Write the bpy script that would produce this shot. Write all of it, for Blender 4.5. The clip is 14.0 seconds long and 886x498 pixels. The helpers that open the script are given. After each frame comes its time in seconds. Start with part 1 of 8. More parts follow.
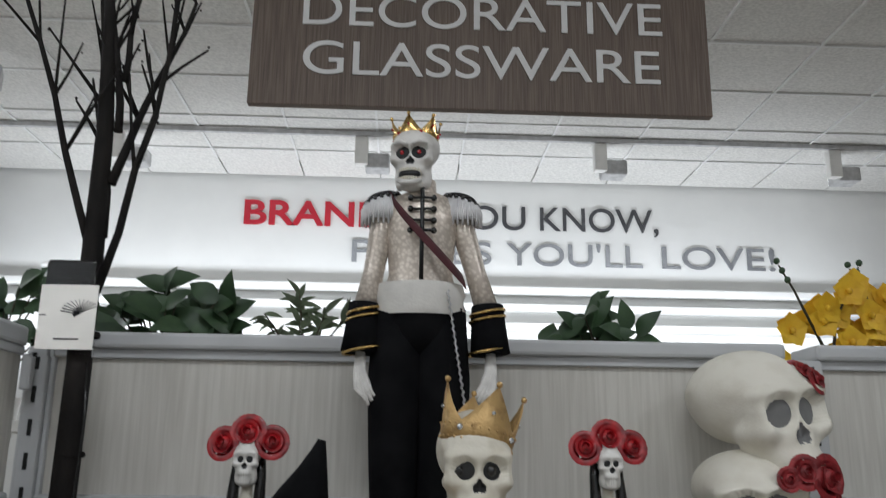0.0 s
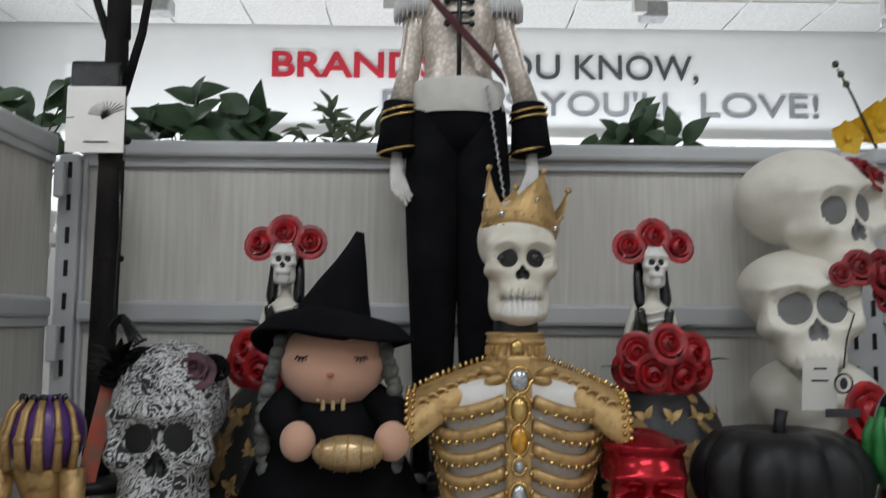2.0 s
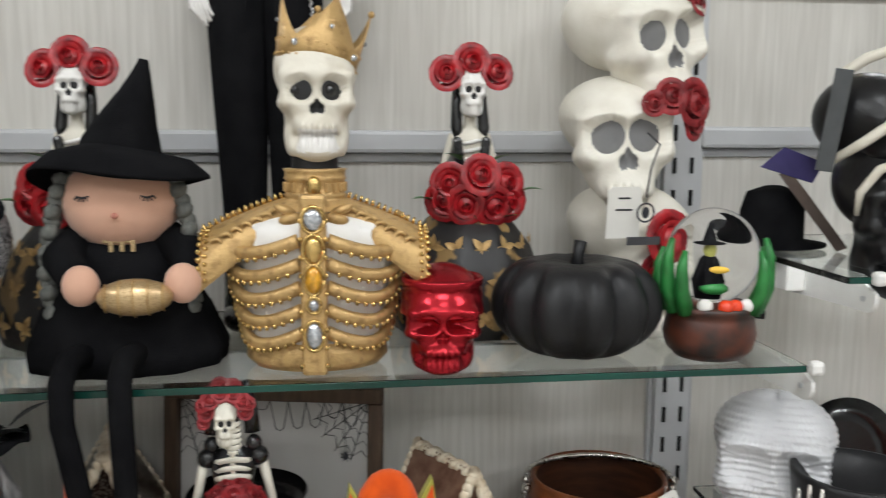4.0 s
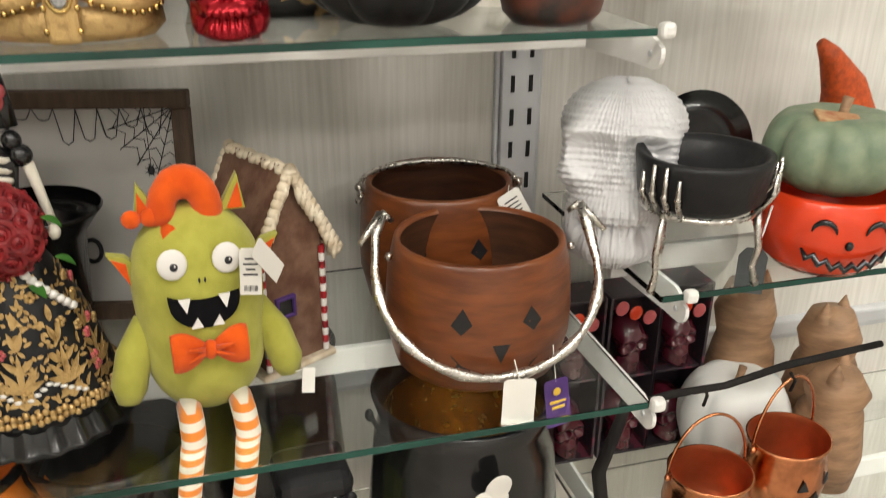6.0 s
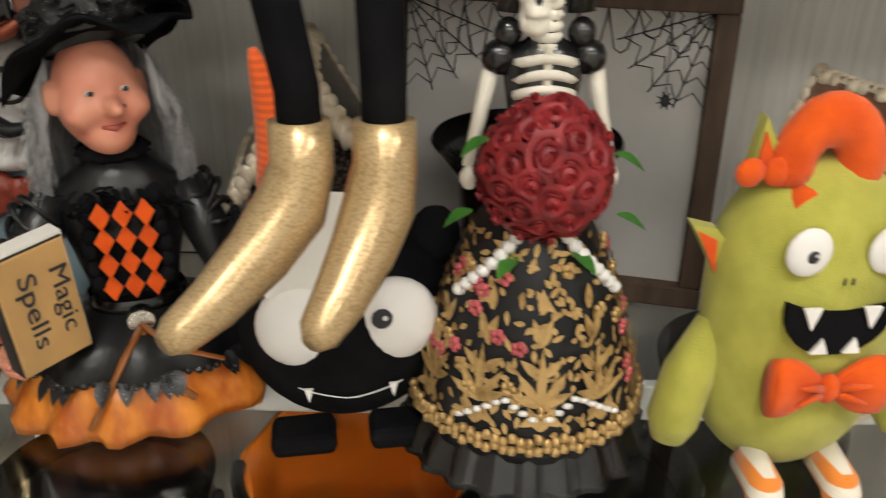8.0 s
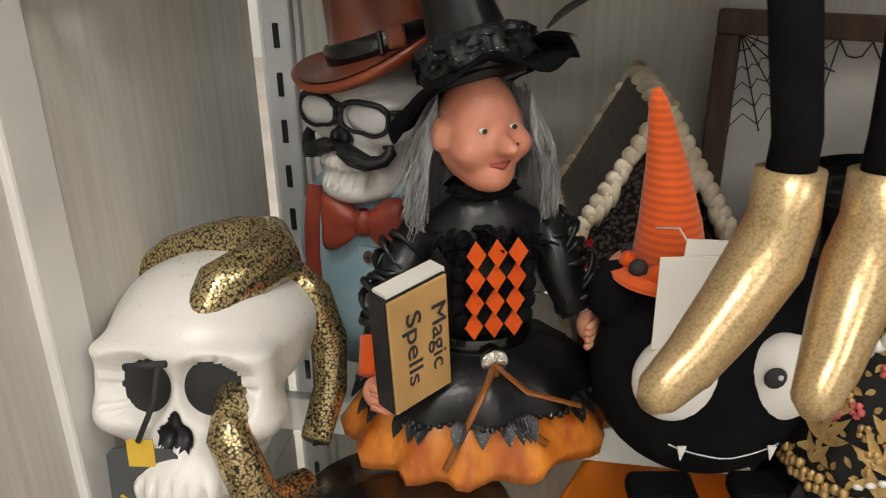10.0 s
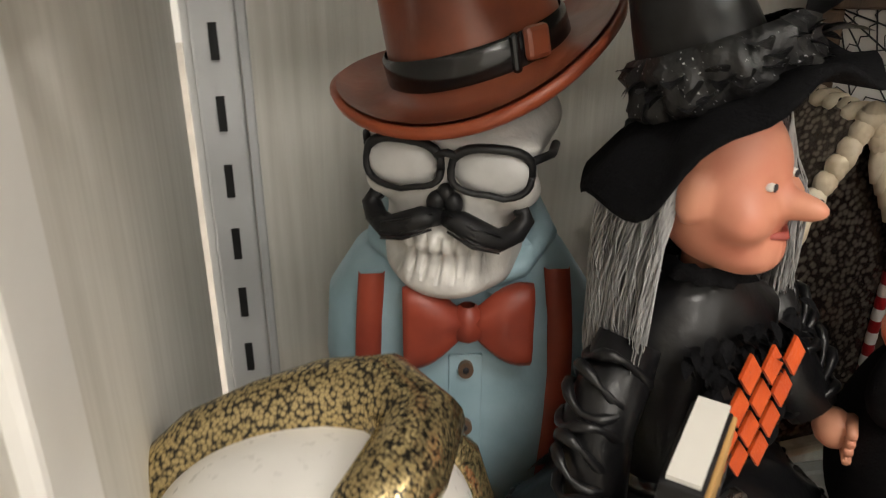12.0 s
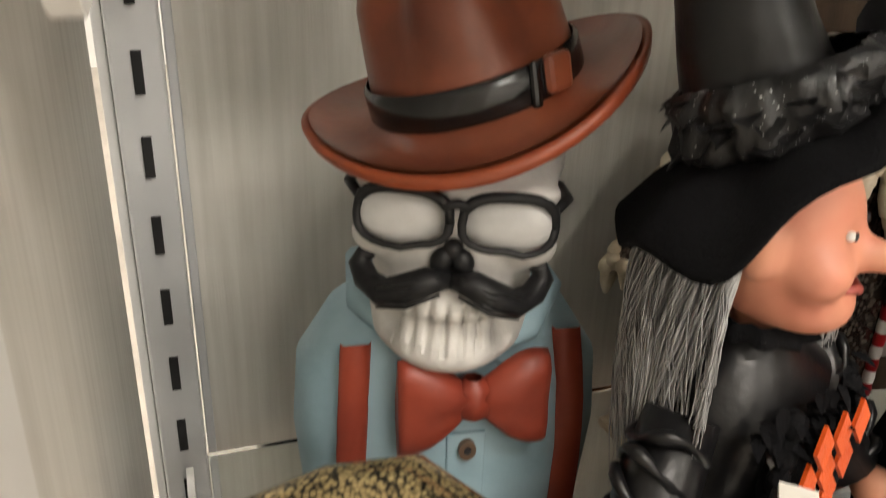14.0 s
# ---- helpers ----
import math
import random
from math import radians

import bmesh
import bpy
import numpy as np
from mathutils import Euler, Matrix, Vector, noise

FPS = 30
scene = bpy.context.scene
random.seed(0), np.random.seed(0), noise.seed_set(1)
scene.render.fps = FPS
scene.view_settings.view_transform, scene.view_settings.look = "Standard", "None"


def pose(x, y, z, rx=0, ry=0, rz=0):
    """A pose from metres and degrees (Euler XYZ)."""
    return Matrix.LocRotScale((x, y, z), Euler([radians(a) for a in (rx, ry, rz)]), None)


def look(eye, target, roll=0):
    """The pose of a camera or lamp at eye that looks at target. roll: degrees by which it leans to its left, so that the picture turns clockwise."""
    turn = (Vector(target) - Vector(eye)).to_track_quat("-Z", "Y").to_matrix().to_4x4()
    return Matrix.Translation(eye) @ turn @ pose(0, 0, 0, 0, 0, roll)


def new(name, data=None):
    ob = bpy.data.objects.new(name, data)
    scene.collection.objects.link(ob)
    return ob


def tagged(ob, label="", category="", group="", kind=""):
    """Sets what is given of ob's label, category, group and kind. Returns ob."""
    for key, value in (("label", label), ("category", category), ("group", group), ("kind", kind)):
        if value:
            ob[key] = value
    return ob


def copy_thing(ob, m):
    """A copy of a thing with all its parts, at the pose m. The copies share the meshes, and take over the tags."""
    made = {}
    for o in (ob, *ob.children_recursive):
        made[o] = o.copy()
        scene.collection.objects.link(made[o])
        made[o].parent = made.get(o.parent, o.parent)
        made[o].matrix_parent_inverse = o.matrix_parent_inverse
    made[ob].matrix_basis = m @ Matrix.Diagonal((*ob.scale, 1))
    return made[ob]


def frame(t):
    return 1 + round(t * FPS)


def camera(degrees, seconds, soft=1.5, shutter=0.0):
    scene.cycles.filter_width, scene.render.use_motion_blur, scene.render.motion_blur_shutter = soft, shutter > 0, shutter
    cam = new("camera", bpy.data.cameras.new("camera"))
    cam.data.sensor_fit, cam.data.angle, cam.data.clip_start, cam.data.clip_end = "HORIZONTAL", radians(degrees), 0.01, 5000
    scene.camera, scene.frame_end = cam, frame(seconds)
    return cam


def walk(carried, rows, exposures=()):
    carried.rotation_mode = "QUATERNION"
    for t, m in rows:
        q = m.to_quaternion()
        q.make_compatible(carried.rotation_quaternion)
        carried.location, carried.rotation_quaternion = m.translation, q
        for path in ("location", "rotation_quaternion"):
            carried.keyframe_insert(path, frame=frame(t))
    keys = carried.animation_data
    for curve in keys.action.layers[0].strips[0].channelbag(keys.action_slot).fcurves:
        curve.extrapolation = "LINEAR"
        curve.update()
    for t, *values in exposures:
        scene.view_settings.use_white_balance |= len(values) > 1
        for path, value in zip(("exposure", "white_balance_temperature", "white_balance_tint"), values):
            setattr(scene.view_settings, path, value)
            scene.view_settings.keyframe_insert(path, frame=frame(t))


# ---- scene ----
cam = camera(55.1, 14.0, soft=1.0, shutter=0.4)
PATH = [
    (0, (-0.026, -0.02, 1.64), (0.062, 1.918, 2.128), 0.7),
    (0.5, (-0.02, 0.001, 1.619), (0.118, 1.954, 2.024), 1.0),
    (1, (-0.022, 0.011, 1.6), (0.101, 1.978, 1.941), 0.6),
    (1.5, (-0.025, 0.029, 1.578), (0.051, 2.008, 1.857), 0.3),
    (2, (-0.034, 0.041, 1.556), (-0.014, 2.034, 1.729), 0.5),
    (2.2, (-0.037, 0.05, 1.548), (-0.05, 2.046, 1.665), 0.4),
    (4.3, (0.085, 0.081, 1.597), (0.497, 2.015, 1.297), 0.6),
    (4.5, (0.075, 0.092, 1.514), (0.582, 2.022, 1.385), 0.1),
    (5, (0.114, 0.101, 1.549), (0.628, 1.983, 1.11), 0.4),
    (5.3, (0.101, 0.122, 1.514), (0.662, 1.955, 0.944), -0.2),
    (5.5, (0.122, 0.139, 1.494), (0.659, 1.95, 0.838), -0.4),
    (6, (0.171, 0.17, 1.459), (0.678, 1.93, 0.656), 0.5),
    (6.5, (0.189, 0.224, 1.422), (0.528, 1.974, 0.516), 1.7),
    (7, (0.119, 0.333, 1.403), (0.245, 2.075, 0.428), 1.3),
    (7.5, (-0.001, 0.45, 1.373), (0.047, 2.203, 0.412), 1.3),
    (7.6, (-0.022, 0.473, 1.349), (0.006, 2.243, 0.418), 0.4),
    (8, (-0.091, 0.506, 1.341), (-0.133, 2.29, 0.437), 0.5),
    (8.5, (-0.149, 0.516, 1.36), (-0.293, 2.323, 0.516), 0.4),
    (9, (-0.188, 0.513, 1.364), (-0.478, 2.323, 0.564), -0.5),
    (9.2, (-0.21, 0.509, 1.36), (-0.563, 2.304, 0.552), -0.8),
    (11.3, (-0.444, 0.616, 1.317), (-0.529, 2.415, 0.447), -1.3),
    (11.5, (-0.493, 0.662, 1.314), (-0.439, 2.458, 0.435), -0.9),
    (12, (-0.544, 0.757, 1.311), (-0.241, 2.517, 0.41), 0.4),
    (12.5, (-0.564, 0.824, 1.311), (-0.097, 2.549, 0.413), 0.5),
    (13, (-0.573, 0.851, 1.316), (-0.032, 2.578, 0.463), 1.9),
    (13.5, (-0.576, 0.854, 1.326), (0.014, 2.581, 0.507), 1.8),
    (14, (-0.585, 0.839, 1.297), (-0.007, 2.554, 0.448), 1.9),
]
EXPOSURE = [(0.0, -0.47, 5800, 9), (2.2, -0.34, 5800, 9), (4.3, 0.56, 6000, 9), (5.0, 0.56, 6150, 10), (6.0, 0.82, 6750, 10), (7.0, 0.95, 6700, 10), (9.0, 0.74, 6600, 11),
            (11.3, 0.92, 6700, 11), (14.0, 1.36, 7000, 12)]
walk(cam, [(t, look(eye, target, roll)) for t, eye, target, roll in PATH], EXPOSURE)

# ---- world and lamps ----
world = bpy.data.worlds.new("world")
scene.world = world
world.use_nodes = True
world.node_tree.nodes["Background"].inputs[0].default_value = (0.9, 0.95, 1.0, 1)
world.node_tree.nodes["Background"].inputs[1].default_value = 0.02
CEIL, FARY, BACK, FRONT, DEEP = 3.85, 6.55, 1.37, 0.968, 0.897
C1, C2, C3 = 1.318, 0.907, 0.486
R1, R2, R3 = 1.422, 1.002, 0.552
GROW = Matrix.Diagonal((1.04, 1.0, 1.09, 1))


def area_lamp(name, place, size, power, colour, aim=(0, 0, -1)):
    data = bpy.data.lights.new(name, "AREA")
    data.shape, data.size, data.size_y = "RECTANGLE", size[0], size[1]
    data.energy, data.color = power, colour
    ob = new(name, data)
    ob.matrix_world = look(place, Vector(place) + Vector(aim))
    return ob


for lx in (-2.6, 0.0, 2.6):
    for ly in (-3.2, -0.9, 3.2):
        area_lamp("ceiling_panel_lamp", (lx, ly, CEIL - 0.03), (1.2, 0.6), 30, (1.0, 0.97, 0.92), (0, 0.001, -1))
area_lamp("wall_wash_lamp", (0.0, FARY - 0.6, 2.4), (7.0, 0.2), 75, (1.0, 0.98, 0.95), (0, 0.55, 1))


# ---- materials ----
def mat(name, colour, rough=0.6, metal=0.0, second=None, scale=20.0, stretch=(1, 1, 1), bump=0.0, bscale=80.0, sheen=0.0,
        coat=0.0, dirt=0.25, detail=5.0, lo=0.35, hi=0.65, spread=0.0, spec=0.5):
    """A surface with variation at two scales: a broad stain and a fine grain that also gives relief."""
    m = bpy.data.materials.new(name)
    m.use_nodes = True
    n, l = m.node_tree.nodes, m.node_tree.links
    b = n["Principled BSDF"]
    c1 = (*colour, 1)
    c2 = (*(second or [v * (1 - dirt) for v in colour]), 1)
    co = n.new("ShaderNodeTexCoord")
    mp = n.new("ShaderNodeMapping")
    mp.inputs["Scale"].default_value = stretch
    l.new(co.outputs["Object"], mp.inputs[0])
    t = n.new("ShaderNodeTexNoise")
    t.inputs["Scale"].default_value, t.inputs["Detail"].default_value = scale, detail
    l.new(mp.outputs[0], t.inputs["Vector"])
    r = n.new("ShaderNodeValToRGB")
    r.color_ramp.elements[0].position, r.color_ramp.elements[1].position = lo, hi
    r.color_ramp.elements[0].color, r.color_ramp.elements[1].color = c1, c2
    l.new(t.outputs[0], r.inputs[0])
    colour_out = r.outputs[0]
    if spread:
        info, hs = n.new("ShaderNodeObjectInfo"), n.new("ShaderNodeHueSaturation")
        mr = n.new("ShaderNodeMapRange")
        mr.inputs[3].default_value, mr.inputs[4].default_value = 1 - spread, 1 + spread
        l.new(info.outputs["Random"], mr.inputs[0])
        l.new(mr.outputs[0], hs.inputs["Value"])
        l.new(colour_out, hs.inputs["Color"])
        colour_out = hs.outputs[0]
    l.new(colour_out, b.inputs["Base Color"])
    f = n.new("ShaderNodeTexNoise")
    f.inputs["Scale"].default_value, f.inputs["Detail"].default_value = bscale, 4
    l.new(mp.outputs[0], f.inputs["Vector"])
    rr = n.new("ShaderNodeMapRange")
    rr.inputs[3].default_value, rr.inputs[4].default_value = max(0.02, rough - 0.09), min(1, rough + 0.09)
    l.new(f.outputs[0], rr.inputs[0])
    l.new(rr.outputs[0], b.inputs["Roughness"])
    b.inputs["Metallic"].default_value = metal
    b.inputs["Specular IOR Level"].default_value = spec
    if sheen:
        b.inputs["Sheen Weight"].default_value = sheen
    if coat:
        b.inputs["Coat Weight"].default_value, b.inputs["Coat Roughness"].default_value = coat, 0.12
    if bump:
        bp = n.new("ShaderNodeBump")
        bp.inputs["Strength"].default_value, bp.inputs["Distance"].default_value = bump, 0.002
        l.new(f.outputs[0], bp.inputs["Height"])
        l.new(bp.outputs[0], b.inputs["Normal"])
    return m


def cells(name, c1, c2, scale, rough, metal, width=0.5, bump=0.6, feature="F1"):
    """Small flakes, threads or beads: a cell texture that mixes two colours and tilts each cell."""
    m = bpy.data.materials.new(name)
    m.use_nodes = True
    n, l = m.node_tree.nodes, m.node_tree.links
    b = n["Principled BSDF"]
    co, v = n.new("ShaderNodeTexCoord"), n.new("ShaderNodeTexVoronoi")
    v.feature = feature
    v.inputs["Scale"].default_value = scale
    l.new(co.outputs["Object"], v.inputs["Vector"])
    r = n.new("ShaderNodeValToRGB")
    r.color_ramp.elements[0].position, r.color_ramp.elements[1].position = width * 0.5, width
    r.color_ramp.elements[0].color, r.color_ramp.elements[1].color = (*c1, 1), (*c2, 1)
    l.new(v.outputs["Distance"], r.inputs[0])
    l.new(r.outputs[0], b.inputs["Base Color"])
    b.inputs["Roughness"].default_value, b.inputs["Metallic"].default_value = rough, metal
    bp = n.new("ShaderNodeBump")
    bp.inputs["Strength"].default_value, bp.inputs["Distance"].default_value = bump, 0.003
    l.new(v.outputs["Color" if feature == "F1" else "Distance"], bp.inputs["Height"])
    l.new(bp.outputs[0], b.inputs["Normal"])
    return m


def bands(name, c1, c2, period, rough=0.8, axis=2, share=0.5):
    """Even stripes of two colours across one axis, with a fine knit relief."""
    m = mat(name, c1, rough, bump=0.3, bscale=600, sheen=0.3)
    n, l = m.node_tree.nodes, m.node_tree.links
    b = n["Principled BSDF"]
    co, sep, mth, r = n.new("ShaderNodeTexCoord"), n.new("ShaderNodeSeparateXYZ"), n.new("ShaderNodeMath"), n.new("ShaderNodeValToRGB")
    l.new(co.outputs["Object"], sep.inputs[0])
    mth.operation = "PINGPONG"
    mth.inputs[1].default_value = period / 2
    l.new(sep.outputs[axis], mth.inputs[0])
    dv = n.new("ShaderNodeMath")
    dv.operation = "DIVIDE"
    dv.inputs[1].default_value = period / 2
    l.new(mth.outputs[0], dv.inputs[0])
    r.color_ramp.elements[0].position, r.color_ramp.elements[1].position = share - 0.04, share + 0.04
    r.color_ramp.elements[0].color, r.color_ramp.elements[1].color = (*c1, 1), (*c2, 1)
    l.new(dv.outputs[0], r.inputs[0])
    l.new(r.outputs[0], b.inputs["Base Color"])
    return m


def glass_mat(name, tint, rough=0.0, ior=1.45):
    m = bpy.data.materials.new(name)
    m.use_nodes = True
    b = m.node_tree.nodes["Principled BSDF"]
    b.inputs["Base Color"].default_value = (*tint, 1)
    b.inputs["Transmission Weight"].default_value, b.inputs["Roughness"].default_value, b.inputs["IOR"].default_value = 1.0, rough, ior
    return m


PANEL = mat("grey_wood_grain_panel", (0.68, 0.66, 0.61), 0.55, second=(0.56, 0.54, 0.49), scale=5, stretch=(28, 28, 1.2), bump=0.12, bscale=18, lo=0.3, hi=0.7)
METAL = mat("grey_powder_coat", (0.56, 0.57, 0.58), 0.45, scale=9, dirt=0.1, bump=0.05, bscale=500)
WHITE_METAL = mat("white_powder_coat", (0.80, 0.79, 0.76), 0.4, scale=12, dirt=0.1, bump=0.04, bscale=500)
SLOT = mat("dark_slot", (0.015, 0.015, 0.015), 0.9)
PLASTER = mat("white_wall_paint", (0.80, 0.80, 0.78), 0.85, scale=2, dirt=0.06, bump=0.1, bscale=150)
TILE = mat("ceiling_tile", (0.72, 0.71, 0.68), 0.95, scale=60, dirt=0.2, bump=0.5, bscale=140, spread=0.03)
GRID = mat("ceiling_grid_paint", (0.75, 0.75, 0.74), 0.6, scale=5, dirt=0.08)
FLOOR = mat("vinyl_floor", (0.42, 0.38, 0.33), 0.35, scale=3, dirt=0.25, bump=0.05)
SIGN = mat("brown_wood_laminate", (0.20, 0.155, 0.125), 0.5, second=(0.115, 0.085, 0.068), scale=4, stretch=(60, 60, 1.5), bump=0.08, bscale=20)
SIGN_WHITE = mat("white_sign_letter", (0.82, 0.82, 0.82), 0.5, dirt=0.05)
RED_PAINT = mat("red_letter", (0.48, 0.012, 0.03), 0.5, dirt=0.1)
DARK_PAINT = mat("dark_grey_letter", (0.06, 0.06, 0.065), 0.5, dirt=0.1)
SILVER_PAINT = mat("silver_letter", (0.36, 0.37, 0.39), 0.3, 0.5, dirt=0.15)
GLASS = glass_mat("shelf_glass", (0.93, 0.97, 0.95))
EDGE = mat("green_glass_edge", (0.012, 0.075, 0.055), 0.12, dirt=0.5, scale=8)
CLEAR = glass_mat("clear_globe_glass", (1, 1, 1), 0.0, 1.06)
FILM = glass_mat("clear_plastic_film", (0.97, 0.97, 0.98), 0.12, 1.1)
BONE = mat("bone_resin", (0.72, 0.68, 0.58), 0.5, second=(0.50, 0.45, 0.34), scale=38, bump=0.25, bscale=220, lo=0.5, hi=0.9)
CHALK = mat("matt_cream_ceramic", (0.80, 0.77, 0.68), 0.75, second=(0.70, 0.66, 0.56), scale=30, bump=0.3, bscale=260, lo=0.45, hi=0.85)
WHITE = mat("white_glaze", (0.82, 0.80, 0.76), 0.3, scale=18, dirt=0.1, bump=0.1, bscale=150)
SOCKET = mat("black_socket", (0.012, 0.012, 0.013), 0.45)
# grey that paints the shade inside the cream skulls' eye hollows
SHADE_SOCKET = mat("grey_hollow_shade", (0.20, 0.20, 0.20), 0.9)
GOLD = mat("antique_gold_paint", (0.56, 0.37, 0.15), 0.40, 0.45, second=(0.22, 0.12, 0.035), scale=90, bump=0.5, bscale=320, lo=0.5, hi=0.8)
GOLD_SHINE = mat("bright_gold", (0.80, 0.55, 0.20), 0.25, 0.95, scale=60, dirt=0.4, bump=0.2)
GEM = mat("clear_gem", (0.75, 0.78, 0.82), 0.08, 0.7, dirt=0.5, scale=300, coat=1)
AMBER = mat("amber_gem", (0.85, 0.42, 0.02), 0.1, 0.2, dirt=0.5, scale=200, coat=1)
RED_EYE = mat("red_eye", (0.6, 0.01, 0.02), 0.2, dirt=0.5, coat=1)
BLACK_CLOTH = mat("black_cloth", (0.006, 0.006, 0.007), 0.95, second=(0.010, 0.010, 0.011), scale=30, bump=0.5, bscale=700, spec=0.06)
BLACK_GLOSS = mat("black_gloss", (0.008, 0.008, 0.009), 0.22, scale=40, dirt=0.5, bump=0.1, coat=0.4)
BLACK_MATT = mat("matt_black_paint", (0.010, 0.010, 0.011), 0.42, second=(0.016, 0.016, 0.017), scale=25, bump=0.3, bscale=120, spec=0.3)
BLACK_SATIN = mat("black_satin", (0.008, 0.008, 0.009), 0.32, scale=15, bump=0.5, bscale=60, spec=0.4)
BARK = mat("black_wrapped_bark", (0.012, 0.011, 0.011), 0.8, second=(0.024, 0.021, 0.019), scale=40, stretch=(1, 1, 0.3), bump=0.8, bscale=160, spec=0.15)
BROCADE = cells("cream_brocade", (0.74, 0.67, 0.59), (0.56, 0.49, 0.42), 170, 0.32, 0.35, 0.6, 0.6)
SASH = mat("burgundy_velvet", (0.075, 0.006, 0.012), 0.7, scale=40, dirt=0.4, sheen=0.4)
WHITE_CLOTH = mat("white_cloth", (0.74, 0.72, 0.68), 0.85, scale=30, dirt=0.12, bump=0.4, bscale=250)
FRINGE = mat("white_fringe", (0.80, 0.79, 0.80), 0.7, scale=50, dirt=0.2)
CHAIN = mat("silver_chain", (0.65, 0.65, 0.66), 0.3, 0.9, dirt=0.3, scale=200)
ROSE_RED = mat("red_rose_paint", (0.46, 0.012, 0.018), 0.38, second=(0.17, 0.004, 0.008), scale=70, bump=0.2, bscale=150, coat=0.15)
ROSE_DARK = mat("deep_red_rose", (0.34, 0.024, 0.028), 0.5, second=(0.15, 0.008, 0.011), scale=80, bump=0.3, bscale=160)
ROSE_MAUVE = mat("dusky_mauve_rose", (0.13, 0.055, 0.07), 0.7, second=(0.03, 0.02, 0.025), scale=60, bump=0.3)
GREEN_LEAF = mat("painted_green_leaf", (0.05, 0.20, 0.025), 0.4, scale=40, dirt=0.4)
PLANT = mat("dark_artificial_leaf", (0.030, 0.060, 0.028), 0.45, second=(0.05, 0.095, 0.04), scale=25, bump=0.15)
PLANT_PALE = mat("pale_artificial_leaf", (0.11, 0.15, 0.075), 0.6, second=(0.07, 0.09, 0.05), scale=25)
STEM = mat("plant_stem", (0.045, 0.04, 0.02), 0.7)
ORCHID = mat("yellow_orchid_petal", (0.85, 0.56, 0.02), 0.55, second=(0.72, 0.40, 0.012), scale=30, bump=0.1)
SKIRT = mat("black_gold_skirt", (0.016, 0.015, 0.015), 0.45, second=(0.30, 0.19, 0.07), scale=26, bump=0.35, bscale=90, lo=0.56, hi=0.60, detail=2)
SKIN = mat("peach_doll_cloth", (0.68, 0.40, 0.28), 0.8, scale=20, dirt=0.08, bump=0.2, bscale=600, sheen=0.3)
VINYL_SKIN = mat("ruddy_vinyl_skin", (0.72, 0.35, 0.22), 0.45, second=(0.64, 0.23, 0.15), scale=22, bump=0.12, bscale=120)
HAIR = mat("grey_doll_hair", (0.22, 0.22, 0.22), 0.6, second=(0.52, 0.52, 0.52), scale=60, stretch=(4, 4, 0.6), bump=0.4)
BRAID = mat("grey_green_yarn", (0.16, 0.165, 0.15), 0.85, dirt=0.4, scale=120, bump=0.5)
SEQUIN = cells("gold_sequin_cloth", (0.62, 0.46, 0.25), (0.45, 0.31, 0.15), 620, 0.30, 0.6, 0.8, 0.5)
SEQUIN_BLACK = cells("black_sequin_cloth", (0.012, 0.012, 0.013), (0.05, 0.05, 0.055), 300, 0.25, 0.3, 0.7, 0.9)
LACE = mat("white_lace_on_black", (0.02, 0.02, 0.022), 0.6, scale=70, bump=0.5, bscale=150, detail=3)
for node in LACE.node_tree.nodes:
    if node.type == "VALTORGB":
        ramp = node.color_ramp
        ramp.elements[0].position, ramp.elements[1].position = 0.40, 0.43
        ramp.elements[1].color = (0.66, 0.66, 0.65, 1)
        for at, v in ((0.475, 0.70), (0.49, 0.02), (0.53, 0.03), (0.545, 0.68), (0.60, 0.66), (0.62, 0.02)):
            el = ramp.elements.new(at)
            el.color = (v, v, v, 1)
    if node.type == "TEX_NOISE":
        node.inputs["Distortion"].default_value = 1.2
PURPLE = mat("purple_ball", (0.11, 0.035, 0.23), 0.35, scale=20, dirt=0.3, coat=0.3)
RED_METAL = mat("red_metallic_glaze", (0.42, 0.015, 0.025), 0.24, 0.75, scale=40, dirt=0.3, bump=0.08, bscale=60)
FELT_GREEN = mat("olive_green_felt", (0.46, 0.45, 0.085), 0.95, second=(0.38, 0.37, 0.065), scale=45, bump=0.5, bscale=900, sheen=0.2, spec=0.1)
FELT_ORANGE = mat("orange_felt", (0.82, 0.115, 0.012), 0.95, second=(0.66, 0.08, 0.01), scale=45, bump=0.5, bscale=900, sheen=0.2, spec=0.1)
ORANGE_CORD = bands("orange_corduroy", (0.85, 0.13, 0.012), (0.70, 0.095, 0.01), 0.005, axis=2)
STRIPES = bands("orange_white_stripes", (0.80, 0.74, 0.62), (0.82, 0.25, 0.03), 0.0135, axis=2)
EYE_WHITE = mat("white_felt_eye", (0.82, 0.80, 0.76), 0.8, dirt=0.05, scale=30)
WOOD = mat("brown_stained_wood", (0.20, 0.058, 0.015), 0.34, second=(0.105, 0.028, 0.008), scale=14, stretch=(1, 1, 5), bump=0.15, bscale=60, coat=0.1)
WOOD_DARK = mat("dark_inside_wood", (0.085, 0.03, 0.012), 0.55, scale=16, stretch=(1, 1, 5), dirt=0.5)
SILVER = mat("brushed_silver", (0.72, 0.69, 0.64), 0.28, 1.0, scale=70, dirt=0.35, bump=0.25, bscale=140)
COPPER = mat("hammered_copper", (0.80, 0.32, 0.15), 0.2, 1.0, scale=50, dirt=0.35, bump=0.35, bscale=70)
PAPER = mat("white_paper_tag", (0.80, 0.78, 0.72), 0.8, scale=15, dirt=0.08)
INK = mat("dark_print", (0.03, 0.03, 0.035), 0.7)
CARD_BLUE = mat("indigo_card", (0.055, 0.045, 0.16), 0.6, dirt=0.3)
